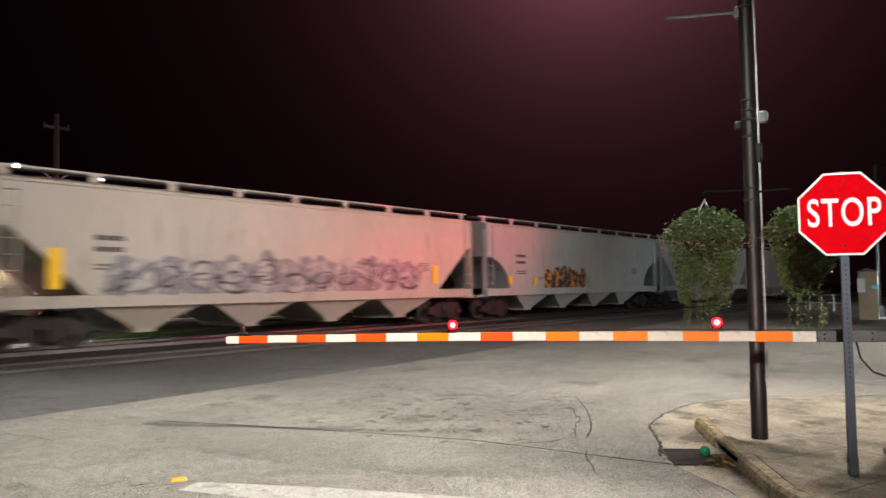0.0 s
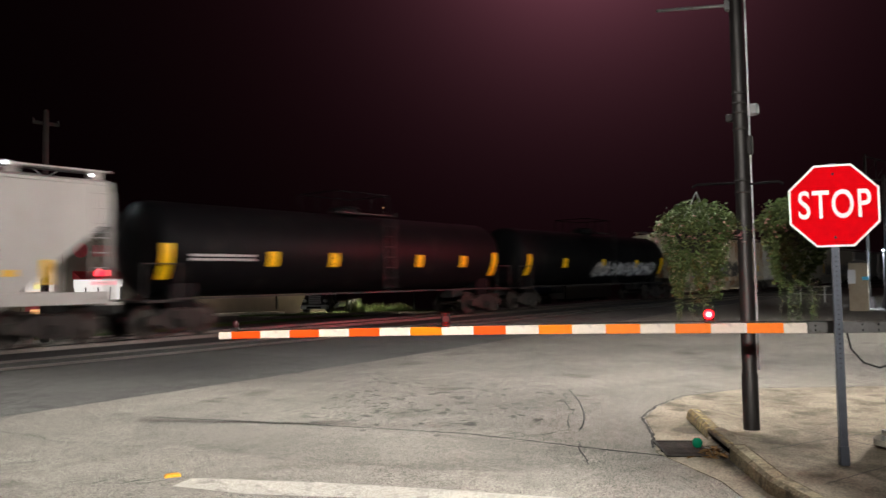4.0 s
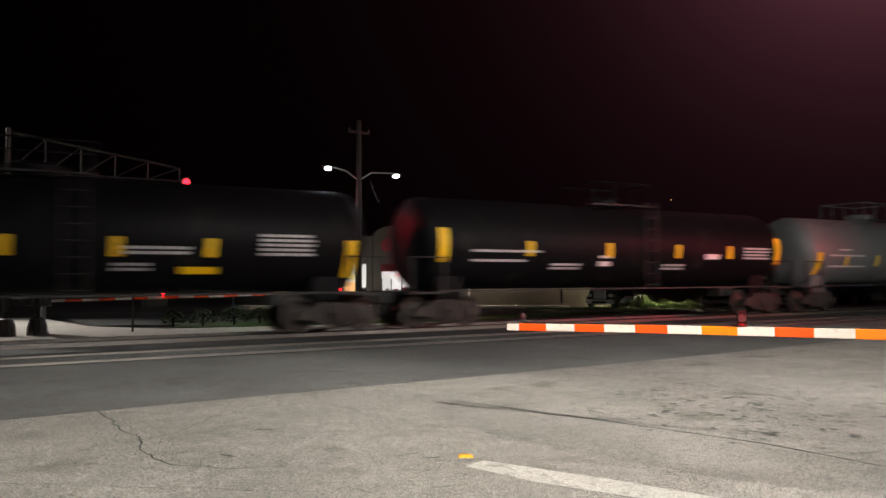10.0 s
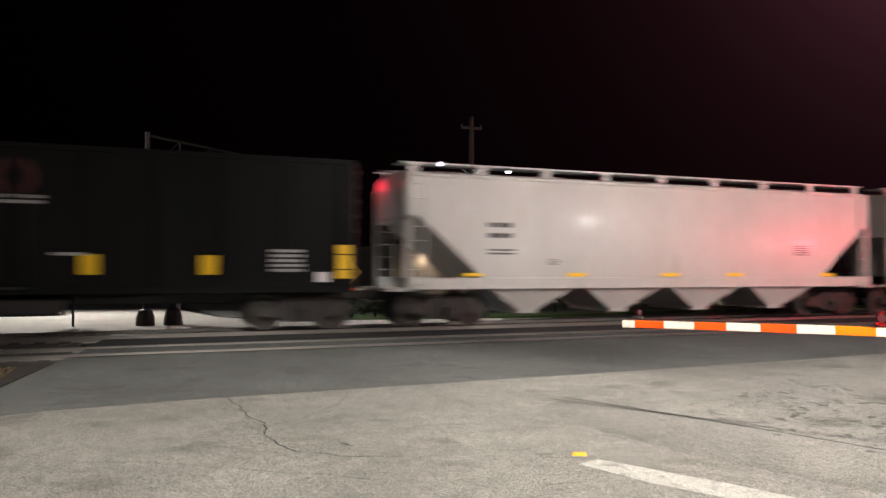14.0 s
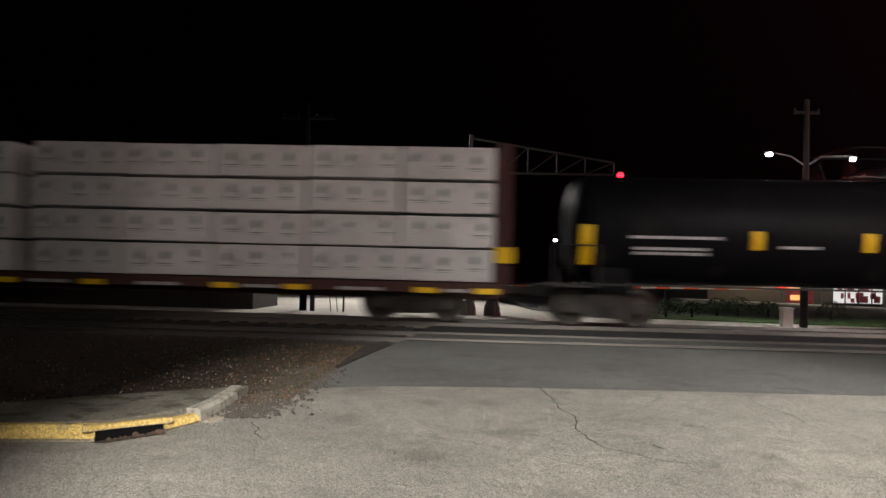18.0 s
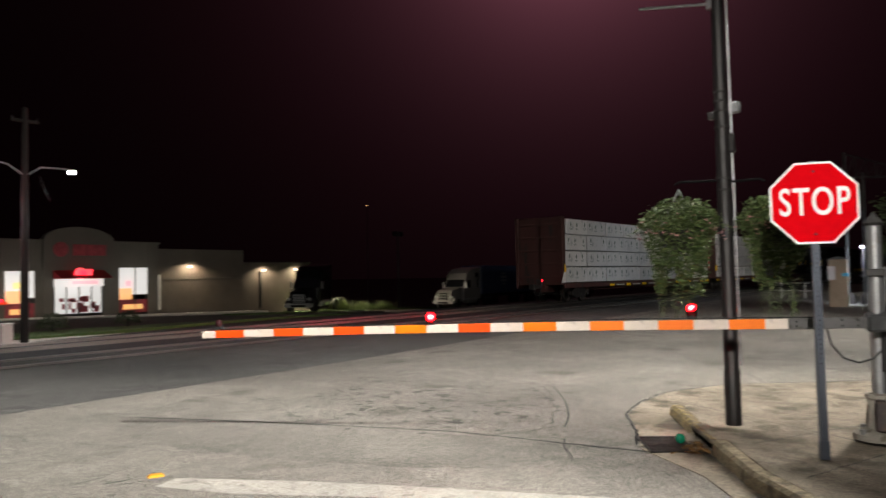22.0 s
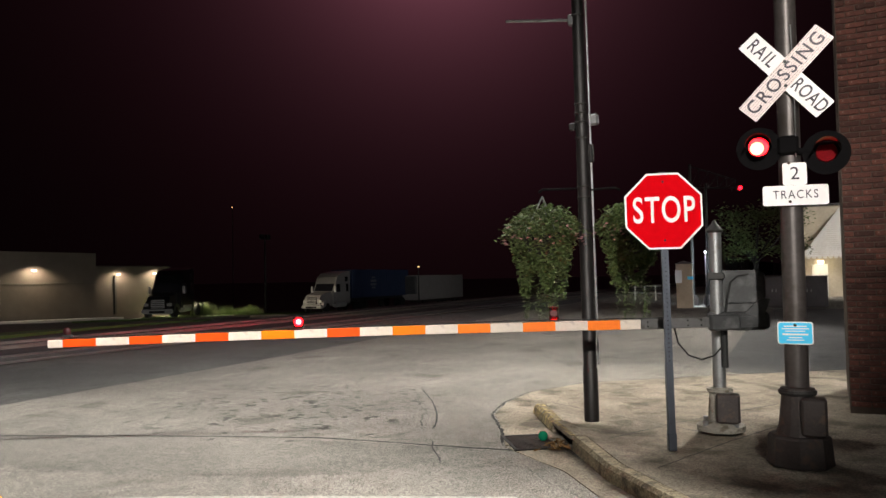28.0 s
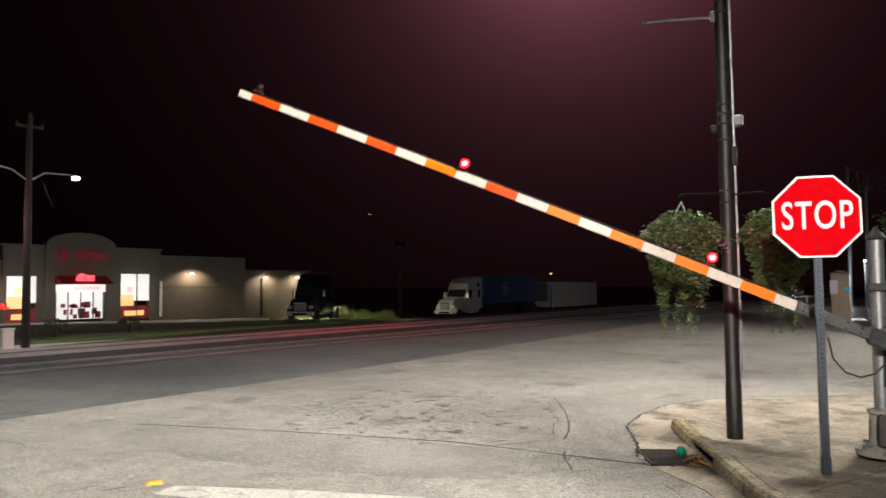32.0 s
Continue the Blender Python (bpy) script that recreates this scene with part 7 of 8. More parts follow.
part("sign", Shape().box((-0.93, -0.4, 1.35), (-0.90, -0.15, 1.5)), SIGN_BLUE, shed, "small blue plate")
hl = thing("yard_lamp", pose(37.99, 5.43, 0.0), "slim dark yard lamp with a small bluish light", "lamp post")
part("shaft", Shape().cyl((0, 0, 0), (0, 0, 2.72), 0.035, 0.025, 10), BLACK_POLE, hl)
part("head", Shape().box((-0.12, -0.06, 2.68), (0.04, 0.06, 2.73), 0.015), BLACK_POLE, hl)
part("diffuser", Shape().box((-0.09, -0.035, 2.64), (-0.02, 0.035, 2.678), 0.012), LAMP_WHITE, hl, "small bluish white light")
spot("yard_light", (37.5, 5.43, 2.6), (42.5, 8.6, 0), 900, 140, 0.6, (0.75, 0.87, 1.0), 0.1)
for k in range(4):
    bz = thing("barrier_rail", pose(46.5 + 0.5 * k, 9.3 + 0.75 * k, 0, 0, 0, 70), "short white pipe barrier by the hut", "barrier", "barriers by the hut")
    part("pipe", Shape().tube([(-0.4, 0, 0), (-0.4, 0, 0.9), (0.4, 0, 0.9), (0.4, 0, 0)], 0.025), PANEL_WHITE, bz)
    part("mid_pipe", Shape().tube([(-0.4, 0, 0.45), (0.4, 0, 0.45)], 0.02), PANEL_WHITE, bz)


def tree(name, x, y, z, h, spread, seed, label):
    rnd = random.Random(seed)
    t = thing(name, pose(x, y, z), label, "tree")
    tr = Shape().tube([(0, 0, 0), (0.1, 0.05, h * 0.3), (0.05, 0.1, h * 0.55)], h * 0.03)
    for _ in range(7):
        a = rnd.uniform(0, 6.28)
        tr.tube([(0.05, 0.08, h * rnd.uniform(0.3, 0.5)), (spread * 0.5 * math.cos(a), spread * 0.5 * math.sin(a), h * 0.65), (spread * 0.8 * math.cos(a), spread * 0.8 * math.sin(a), h * rnd.uniform(0.7, 0.9))], h * 0.01, 6)
    part("trunk", tr, TIMBER, t)
    cr = Shape()
    for _ in range(26):
        a, r = rnd.uniform(0, 6.28), spread * math.sqrt(rnd.random())
        c = Vector((r * math.cos(a), r * math.sin(a), h * rnd.uniform(0.5, 0.95)))
        for _ in range(90):
            leaf_card(cr, c + Vector((rnd.gauss(0, 0.4), rnd.gauss(0, 0.4), rnd.gauss(0, 0.3))) * spread * 0.35, 0.11, rnd)
    part("crown", cr, LEAF_GREEN, t)


tree("street_tree", 44.0, 3.6, 0, 5.2, 2.4, 3, "dark leafy street tree in front of the awning")


LATTICE = mat("dark_lattice_paint", (0.019, 0.018, 0.018), 0.5, 0.4, var=0.3, scale=3, bump=0.06)


def cantilever(m, length, label, lift=0.0):
    c = thing("signal_cantilever", m, label, "signal cantilever", "cantilevers of the crossing")
    for x in (0.0, 0.8):
        part("column", Shape().lathe([(0.15, 0), (0.15, 0.25), (0.08, 0.3), (0.07, (6.0 if x == 0 else 5.0) + lift)], 12, (0, 0)), LATTICE, c).location = (x, 0, 0)
        part("foot", Shape().lathe([(0.3, -0.3), (0.26, 0.3), (0.2, 0.5), (0.1, 0.55)], 10), CAST_DARK, c).location = (x, 0, 0)
    part("top_chord", Shape().tube([(0, 0, 5.9 + lift), (length, 0, 5.15 + lift)], 0.035), LATTICE, c)
    part("bottom_chord", Shape().tube([(0, 0, 4.75 + lift), (length, 0, 4.75 + lift)], 0.035), LATTICE, c)
    for k in range(6):
        f = k / 5
        part("strut", Shape().tube([(length * f, 0, 4.75 + lift), (length * f, 0, 5.9 - 0.75 * f + lift)], 0.022), LATTICE, c)
        if k < 5:
            part("brace", Shape().tube([(length * f, 0, 4.75 + lift), (length * (f + 0.2), 0, 5.9 - 0.75 * (f + 0.2) + lift)], 0.016), LATTICE, c)
    for dx in (0.1, 0.55):
        part("lamp_bracket", Shape().tube([(length - 0.3 + dx, 0, 4.75 + lift), (length - 0.3 + dx, 0, 4.55 + lift)], 0.02), DARK_STEEL, c)
    part("flasher", Shape().cyl((length + 0.2, -0.06, 4.72 + lift), (length + 0.2, 0.08, 4.72 + lift), 0.16, n=20), BLACK_POLE, c)
    part("lens", Shape().cyl((length + 0.2, -0.12, 4.72 + lift), (length + 0.2, -0.06, 4.72 + lift), 0.095, n=20), LAMP_RED, c, "lit red lens")
    return c


cant = cantilever(pose(-0.46, 24.6, -0.05), 4.7, "far cantilever with a lattice arm and red flasher")
for a in (45, -45):
    part("crossbuck_board", Shape().box((-0.6, -0.14, 3.2), (0.6, -0.13, 3.4), m=Matrix.Translation((0, 0, 3.3)) @ Matrix.Rotation(radians(a), 4, "Y") @ Matrix.Translation((0, 0, -3.3))), ARM_WHITE, cant, "pale crossbuck board seen from behind")
part("control_box", Shape().box((0.55, -0.3, 1.1), (1.05, 0.1, 1.7), 0.03), ALU_GREY, cant)
# stands for a pale box; the red flash on it is in its colour
part("notice_plate", Shape().box((-0.95, -0.2, 1.05), (-0.55, -0.18, 1.4), 0.005), SIGN_PINK, cant, "pale box front, pinkish with painted flasher light")
cantilever(pose(40.0, 6.35, 0, 0, 0, -60), 2.4, "cantilever with red flasher further along the street", 1.3)
fm = thing("crossing_gate", pose(0.5, 24.95, -0.05), "far crossing gate with lowered red and white arm", "crossing gate")
part("mast", Shape().lathe([(0.16, 0), (0.16, 0.1), (0.07, 0.12), (0.07, 2.6)], 14), GALV, fm)
part("housing", Shape().box((-0.35, -0.25, 0.85), (0.2, 0.1, 1.35), 0.04), ALU_GREY, fm)
fg = part("arm", Shape().box((-0.9, -0.12, -0.12), (0.0, 0.12, 0.1), 0.02), ALU_GREY, fm)
fg.matrix_basis = pose(0.1, -0.05, 1.0, 0, -1.0, -4)
for k in range(20):
    part("stripe", Shape().box((0, -0.015, -0.04), (0.459, 0.015, 0.04), 0.004), ARM_RED if k % 2 else ARM_WHITE, fg).location = (0.46 * k, 0, 0)
for x in (3.2, 9.0):
    part("lens", Shape().lathe([(0.04, 0.04), (0.05, 0.09), (0.03, 0.13), (0.005, 0.14)], 12), LAMP_RED, fg, "lit red lens").location = (x, 0, 0)
DIAMOND_RED = mat("diamond_red_sheeting", (0.95, 0.03, 0.07), 0.5, var=0.15, scale=4, bump=0.03)
dia = thing("warning_sign", facing(-2.5, 25.0, -0.05), "red diamond end-of-road sign on a post", "road sign")
part("post", Shape().box((-0.03, -0.02, 0), (0.03, 0.02, 2.0)), POST_BLUE, dia)
part("sign_panel", Shape().prism([(-0.55, 1.55), (0, 1.0), (0.55, 1.55), (0, 2.1)], -0.03, -0.025), DIAMOND_RED, dia)
yd = thing("warning_sign", facing(7.4, 30.5, -0.15), "yellow diamond warning sign on a post", "road sign")
part("post", Shape().box((-0.03, -0.02, 0), (0.03, 0.02, 2.2)), POST_BLUE, yd)
part("sign_panel", Shape().prism([(-0.5, 1.75), (0, 1.25), (0.5, 1.75), (0, 2.25)], -0.03, -0.025), SIGN_YELLOW, yd)
part("symbol", Shape().box((-0.15, -0.034, 1.68), (0.15, -0.031, 1.74)).box((-0.04, -0.034, 1.55), (0.04, -0.031, 1.95)), SIGN_BLACK, yd, "black symbol")

# ---- utility pole with two lamps ----
up = thing("utility_pole", pose(9.62, 22.75, -0.02), "timber utility pole with crossarm and two street lamps", "utility pole")
part("shaft", Shape().lathe([(0.12, 0), (0.105, 3.0), (0.075, 6.85), (0.02, 6.88)], 14), TIMBER, up, smooth=True)
part("crossarm", Shape().box((-0.38, -0.04, 6.42), (0.38, 0.04, 6.51), 0.01), TIMBER, up)
for x in (-0.35, 0.35):
    part("insulator", Shape().lathe([(0.02, 6.51), (0.03, 6.54), (0.02, 6.58), (0.01, 6.6)], 10), BLACK_POLE, up).location = (x, 0, 0)
for sgn, ex, ez in ((-1, -1.1, 5.22), (1, 1.35, 5.12)):
    a = part("lamp_arm", Shape().tube([(0, 0, 4.85), (0.45 * sgn, 0, 5.15), (ex, 0, ez + 0.06)], 0.025), GALV, up)
    h = part("lamp_head", Shape().box((ex - 0.17, -0.10, ez - 0.01), (ex + 0.17, 0.10, ez + 0.06), 0.03), BLACK_POLE, a)
    part("diffuser", Shape().lathe([(0.02, ez - 0.09), (0.09, ez - 0.07), (0.11, ez - 0.02), (0.10, ez)], 14, (ex, -0.03)), LAMP_WHITE, h, "glowing lamp face")
part("cable_drop", Shape().tube([(0.4, 0, 4.9), (0.55, 0, 4.5), (0.85, 0.3, 4.2)], 0.01, 5), RUBBER, up)
up2 = thing("utility_pole", pose(-5.98, 24.6, -0.05), "dark timber utility pole beside the lot", "utility pole")
part("shaft", Shape().lathe([(0.13, -0.3), (0.11, 3.0), (0.08, 7.0), (0.02, 7.03)], 14), FLAT_BLACK, up2, smooth=True)
part("crossarm", Shape().box((-0.9, -0.05, 6.45), (0.9, 0.05, 6.56), 0.01), FLAT_BLACK, up2)
for x in (-0.8, -0.3, 0.3, 0.8):
    part("insulator", Shape().lathe([(0.02, 6.56), (0.03, 6.6), (0.02, 6.64), (0.01, 6.66)], 8, (x, 0)), BLACK_POLE, up2)
ub = thing("utility_box", pose(9.05, 22.6, 0.0), "pale grey utility box beside the pole", "utility box")
part("body", Shape().box((-0.16, -0.12, 0), (0.16, 0.12, 0.55), 0.02), PANEL_WHITE, ub)
part("lid", Shape().box((-0.18, -0.14, 0.55), (0.18, 0.14, 0.59), 0.01), PANEL_WHITE, ub)
SHRUB = mat("shrub_leaf", (0.03, 0.05, 0.018), 0.7, var=0.4, scale=10, bump=0.1)
for k, (x, y, r) in enumerate(((6.4, 26.2, 0.5), (7.4, 26.6, 0.45), (8.7, 28.0, 0.55), (9.5, 28.1, 0.6), (10.6, 28.1, 0.5), (12.6, 27.5, 0.55), (15.5, 27.6, 0.5), (5.3, 26.0, 0.45), (4.4, 26.4, 0.4))):
    rnd = random.Random(k)
    sh = thing("shrub", pose(x, y, ground_z(x, y) + 0.05), "small clipped dark green shrub", "shrub", "shrubs beyond the tracks")
    s = Shape()
    for _ in range(420):
        d = Vector((rnd.gauss(0, 1), rnd.gauss(0, 1), abs(rnd.gauss(0, 1)))).normalized() * r * rnd.uniform(0.75, 1.05)
        leaf_card(s, d + Vector((0, 0, 0.12)), 0.06, rnd)
    part("leaves", s, SHRUB, sh)
    part("stem", Shape().cyl((0, 0, -0.1), (0, 0, 0.3), 0.04), TIMBER, sh)

# ---- shop with an arched entrance ----
SHOP_WALL = mat("shop_block", (0.10, 0.085, 0.07), 0.85, var=0.15, scale=1.5, bump=0.3, bscale=20)
SHOP_RENDER = mat("shop_render", (0.095, 0.086, 0.07), 0.85, var=0.12, scale=0.8, bump=0.1)
FRAME_DARK = mat("frame_dark", (0.03, 0.03, 0.03), 0.5, var=0.1, scale=5)
LIT_WHITE = glow("shop_light", (1.0, 0.97, 0.93), 0.62)
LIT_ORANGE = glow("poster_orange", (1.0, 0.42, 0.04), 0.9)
LIT_RED = glow("sign_red_lit", (1.0, 0.01, 0.03), 1.8)
LIT_PINK = glow("sign_pink_lit", (1.0, 0.25, 0.3), 1.2)
LIT_YELLOW = glow("poster_yellow", (1.0, 0.8, 0.1), 0.9)
GOODS = mat("shop_goods", (0.25, 0.03, 0.04), 0.6, var=0.5, scale=3)
shop = thing("shop", pose(0, 50, -0.42), "low block shop with arched entrance and lit windows", "shop")
part("wall", Shape().box((15.3, 0.3, -0.6), (19.8, 0.6, 3.95)), SHOP_WALL, shop, "block wall")
part("wall", Shape().box((30.6, 0.3, -0.6), (38.3, 0.6, 4.52)), SHOP_WALL, shop, "block wall")
part("wall", Shape().box((38.3, 1.2, -0.8), (46.0, 1.5, 3.6)), SHOP_WALL, shop, "lower side wing wall")
part("wall", Shape().box((15.3, 14, -0.6), (46.0, 14.3, 3.7)), SHOP_WALL, shop, "rear wall")
part("wall", Shape().box((15.0, 0.3, -0.6), (15.3, 14, 3.95)), SHOP_WALL, shop, "end wall")
part("wall", Shape().box((46.0, 1.2, -0.8), (46.3, 14, 3.6)), SHOP_WALL, shop, "end wall")
part("roof", Shape().box((15.3, 0.6, 3.5), (46.0, 14.0, 3.58)), DARK_STEEL, shop)
for x0, x1 in ((19.8, 20.05), (21.85, 22.3), (27.2, 27.55), (29.75, 30.6)):
    part("pier", Shape().box((x0, 0.2, -0.6), (x1, 0.6, 4.85), 0.01), SHOP_RENDER, shop)
part("lintel", Shape().box((20.05, 0.22, 2.92), (21.85, 0.58, 4.85), 0.01), SHOP_RENDER, shop)
part("lintel", Shape().box((27.55, 0.22, 3.12), (29.75, 0.58, 4.85), 0.01), SHOP_RENDER, shop)
for a, b in ((19.7, 22.4), (27.1, 30.7)):
    part("wall_cap", Shape().box((a, 0.15, 4.85), (b, 0.65, 4.98), 0.01), SHOP_RENDER, shop)
arch = [(22.3, 2.9), (22.3, 4.9)] + [(24.7 - 2.4 * math.cos(math.pi * k / 12), 4.9 + 0.98 * math.sin(math.pi * k / 12)) for k in range(1, 12)] + [(27.1, 4.9), (27.1, 2.9)]
part("arch_gable", Shape().prism(arch, 0.0, 0.5), SHOP_RENDER, shop, "rendered arched gable")
part("arch_pier", Shape().box((22.3, 0.0, -0.6), (22.95, 0.5, 2.9), 0.01), SHOP_RENDER, shop)
part("arch_pier", Shape().box((26.3, 0.0, -0.6), (27.1, 0.5, 2.9), 0.01), SHOP_RENDER, shop)
part("sign_shape", Shape().cyl((23.4, -0.04, 4.35), (23.4, 0.0, 4.35), 0.5, n=24).box((24.2, -0.04, 3.95), (26.5, 0.0, 4.7), 0.02), GOODS, shop, "unlit dark red sign shapes")
part("awning", Shape().prism([(-1.2, 2.4), (0, 2.95), (0, 2.4)], 22.9, 26.35, "x"), mat("awning_red", (0.30, 0.01, 0.02), 0.6), shop, "red entrance awning")
part("lit_sign", Shape().cyl((24.35, -0.75, 2.72), (24.35, -0.6, 2.72), 0.38, n=20).box((24.3, -0.75, 2.45), (25.2, -0.62, 3.0), 0.1), LIT_RED, shop, "glowing red sign")
part("lit_fascia", Shape().box((22.95, -0.06, 1.85), (26.3, -0.02, 2.38), 0.01), LIT_WHITE, shop, "glowing white fascia")
part("fascia_letters", Shape().box((24.1, -0.075, 2.0), (25.9, -0.062, 2.25)), LIT_PINK, shop, "pink lettering shapes")
part("door_glass", Shape().box((22.95, 0.3, 0.05), (26.3, 0.34, 1.85)), LIT_WHITE, shop, "bright shop interior seen through the door")
for x in (22.95, 23.75, 24.6, 25.45, 26.24):
    part("door_post", Shape().box((x, -0.02, 0.02), (x + 0.06, 0.05, 1.9)), FRAME_DARK, shop)
rnd = random.Random(12)
for k in range(16):
    x = rnd.uniform(23.0, 25.9)
    z = rnd.choice((0.1, 0.35, 0.8, 0.85))
    part("shelf_item", Shape().box((x, 0.2, z), (x + rnd.uniform(0.15, 0.5), 0.28, z + rnd.uniform(0.15, 0.45)), 0.01), GOODS, shop, "red goods seen through the glass")
for x0, x1, ztop in ((20.05, 21.85, 2.92), (27.55, 29.75, 3.12)):
    w = part("window", Shape().box((x0, 0.28, 1.2), (x1, 0.32, ztop)), LIT_WHITE, shop, "lit shop window")
    part("poster", Shape().box((x0 + 0.05, 0.24, 0.85), (x0 + 1.0, 0.27, 1.65), 0.01), LIT_ORANGE, w, "orange poster")
    part("poster", Shape().box((x0 + 0.5, 0.24, 1.8), (x0 + 0.95, 0.27, 2.2), 0.01), LIT_YELLOW if x0 < 25 else LIT_PINK, w, "bright poster")
    part("lower_panel", Shape().box((x0, 0.25, -0.1), (x1, 0.3, 0.85), 0.01), GOODS, w, "dark panel with goods")
    part("orange_strip", Shape().box((x0 + 0.3, 0.22, 0.15), (x1 - 0.4, 0.245, 0.5), 0.01), LIT_ORANGE, w, "orange poster")
    part("mullion", Shape().box(((x0 + x1) / 2 + 0.1, 0.2, -0.1), ((x0 + x1) / 2 + 0.16, 0.27, ztop)), FRAME_DARK, w)
part("downpipe", Shape().box((30.55, 0.14, 0), (30.75, 0.3, 2.6), 0.01), PANEL_WHITE, shop, "pale downpipe")
part("ledge", Shape().box((15.0, 0.24, 2.18), (19.8, 0.32, 2.32), 0.01), SHOP_RENDER, shop)
part("ledge", Shape().box((30.7, 0.24, 2.18), (38.3, 0.32, 2.32), 0.01), SHOP_RENDER, shop)
part("downpipe", Shape().box((40.6, 1.05, -0.3), (40.8, 1.2, 2.8), 0.01), FRAME_DARK, shop)
for x, z, y, p in ((17.75, 2.98, 0.0, 110), (33.2, 3.15, 0.0, 110), (41.0, 2.85, 0.9, 100), (44.6, 2.9, 0.9, 110)):
    part("wall_lamp", Shape().box((x - 0.13, y + 0.10, z), (x + 0.13, y + 0.28, z + 0.06), 0.02), LAMP_WARM, shop, "lit wall lamp")
    spot("wall_light", (x, 50 + y - 0.38, z - 0.12), (x, 50 + y + 0.2, z - 2.4), p * 3.4, 158, 0.5, (1.0, 0.8, 0.55), 0.1)
spot("wall_light", (44.8, 50.2, 3.0), (45.5, 46.5, -1.2), 8000, 140, 0.9, (1.0, 0.85, 0.62), 0.1)
for x in (20.95, 28.65, 24.6):
    point("shop_glow", (x, 48.6, 1.6), 45, (1.0, 0.95, 0.9), 0.4)

# ---- lit street beyond the lot ----
LAMP_AMBER = glow("lamp_amber", (1.0, 0.5, 0.2), 2.2)
LAMP_SMALL = glow("lamp_small_white", (0.95, 0.97, 1.0), 5)
BOARD_BLUE = glow("lit_board", (0.55, 0.85, 1.0), 1.1)
bb = thing("lit_board", pose(-16.0, 60.0, -0.8), "long bluish white lit board across the lot", "sign board")
part("panel", Shape().box((-2.2, -0.1, 1.55), (2.2, 0.1, 2.75), 0.03), BOARD_BLUE, bb)
part("frame", Shape().box((-2.3, 0.1, 1.45), (2.3, 0.25, 2.85), 0.02), DARK_STEEL, bb)
for x in (-1.8, 1.8):
    part("post", Shape().box((x - 0.08, 0.1, 0), (x + 0.08, 0.24, 1.5)), DARK_STEEL, bb)
lh = thing("low_building", pose(-8.0, 70.0, -1.0), "long low pale building far across the lot", "building")
part("wall", Shape().box((-4.5, 0, 0), (3.2, 4.0, 2.1), 0.02), PANEL_WHITE, lh)
part("roof", Shape().box((-4.7, -0.2, 2.1), (3.4, 4.2, 2.25), 0.02), DARK_STEEL, lh)
part("door", Shape().box((-0.5, -0.03, 0), (0.4, 0.0, 1.9), 0.01), FRAME_DARK, lh)
kiosk = thing("kiosk", pose(8.75, 60.0, -1.0), "small kiosk with a pale roof edge", "kiosk")
part("wall", Shape().box((-0.85, 0, 0), (0.85, 1.8, 2.6), 0.02), SHOP_RENDER, kiosk)
part("roof", Shape().box((-1.15, -0.3, 2.6), (1.15, 2.1, 3.3), 0.04), PANEL_WHITE, kiosk, "pale roof edge")
part("window", Shape().box((-0.5, -0.02, 1.1), (0.5, 0.0, 1.9), 0.01), FRAME_DARK, kiosk)
point("kiosk_light", (8.75, 56.5, 3.0), 25, (0.9, 0.97, 1.0), 0.1)

# ---- parked lorries ----
LORRY_DARK = mat("dark_lorry_paint", (0.008, 0.008, 0.009), 0.3, 0.1, var=0.2, scale=3, bump=0)
LORRY_WHITE = mat("white_lorry_paint", (0.28, 0.268, 0.265), 0.4, var=0.1, scale=2, bump=0)
BOX_BLUE = mat("container_blue", (0.034, 0.05, 0.11), 0.55, var=0.2, scale=1.5, bump=0.1)
CHROME = mat("dull_chrome", (0.42, 0.42, 0.43), 0.3, 0.35, var=0.1, scale=5, bump=0)
DARK_GLASS = glass("dark_glass")
tyre = Shape()
tyre.rings([[(r * math.cos(2 * math.pi * i / 22), y, 0.5 + r * math.sin(2 * math.pi * i / 22)) for i in range(22)] for r, y in ((0.3, -0.13), (0.46, -0.14), (0.5, -0.10), (0.5, 0.10), (0.46, 0.14), (0.3, 0.13))])
tyre = tyre.mesh("tyre", True)
hub = Shape().cyl((0, -0.12, 0.5), (0, 0.12, 0.5), 0.29, n=16).mesh("rim", True)


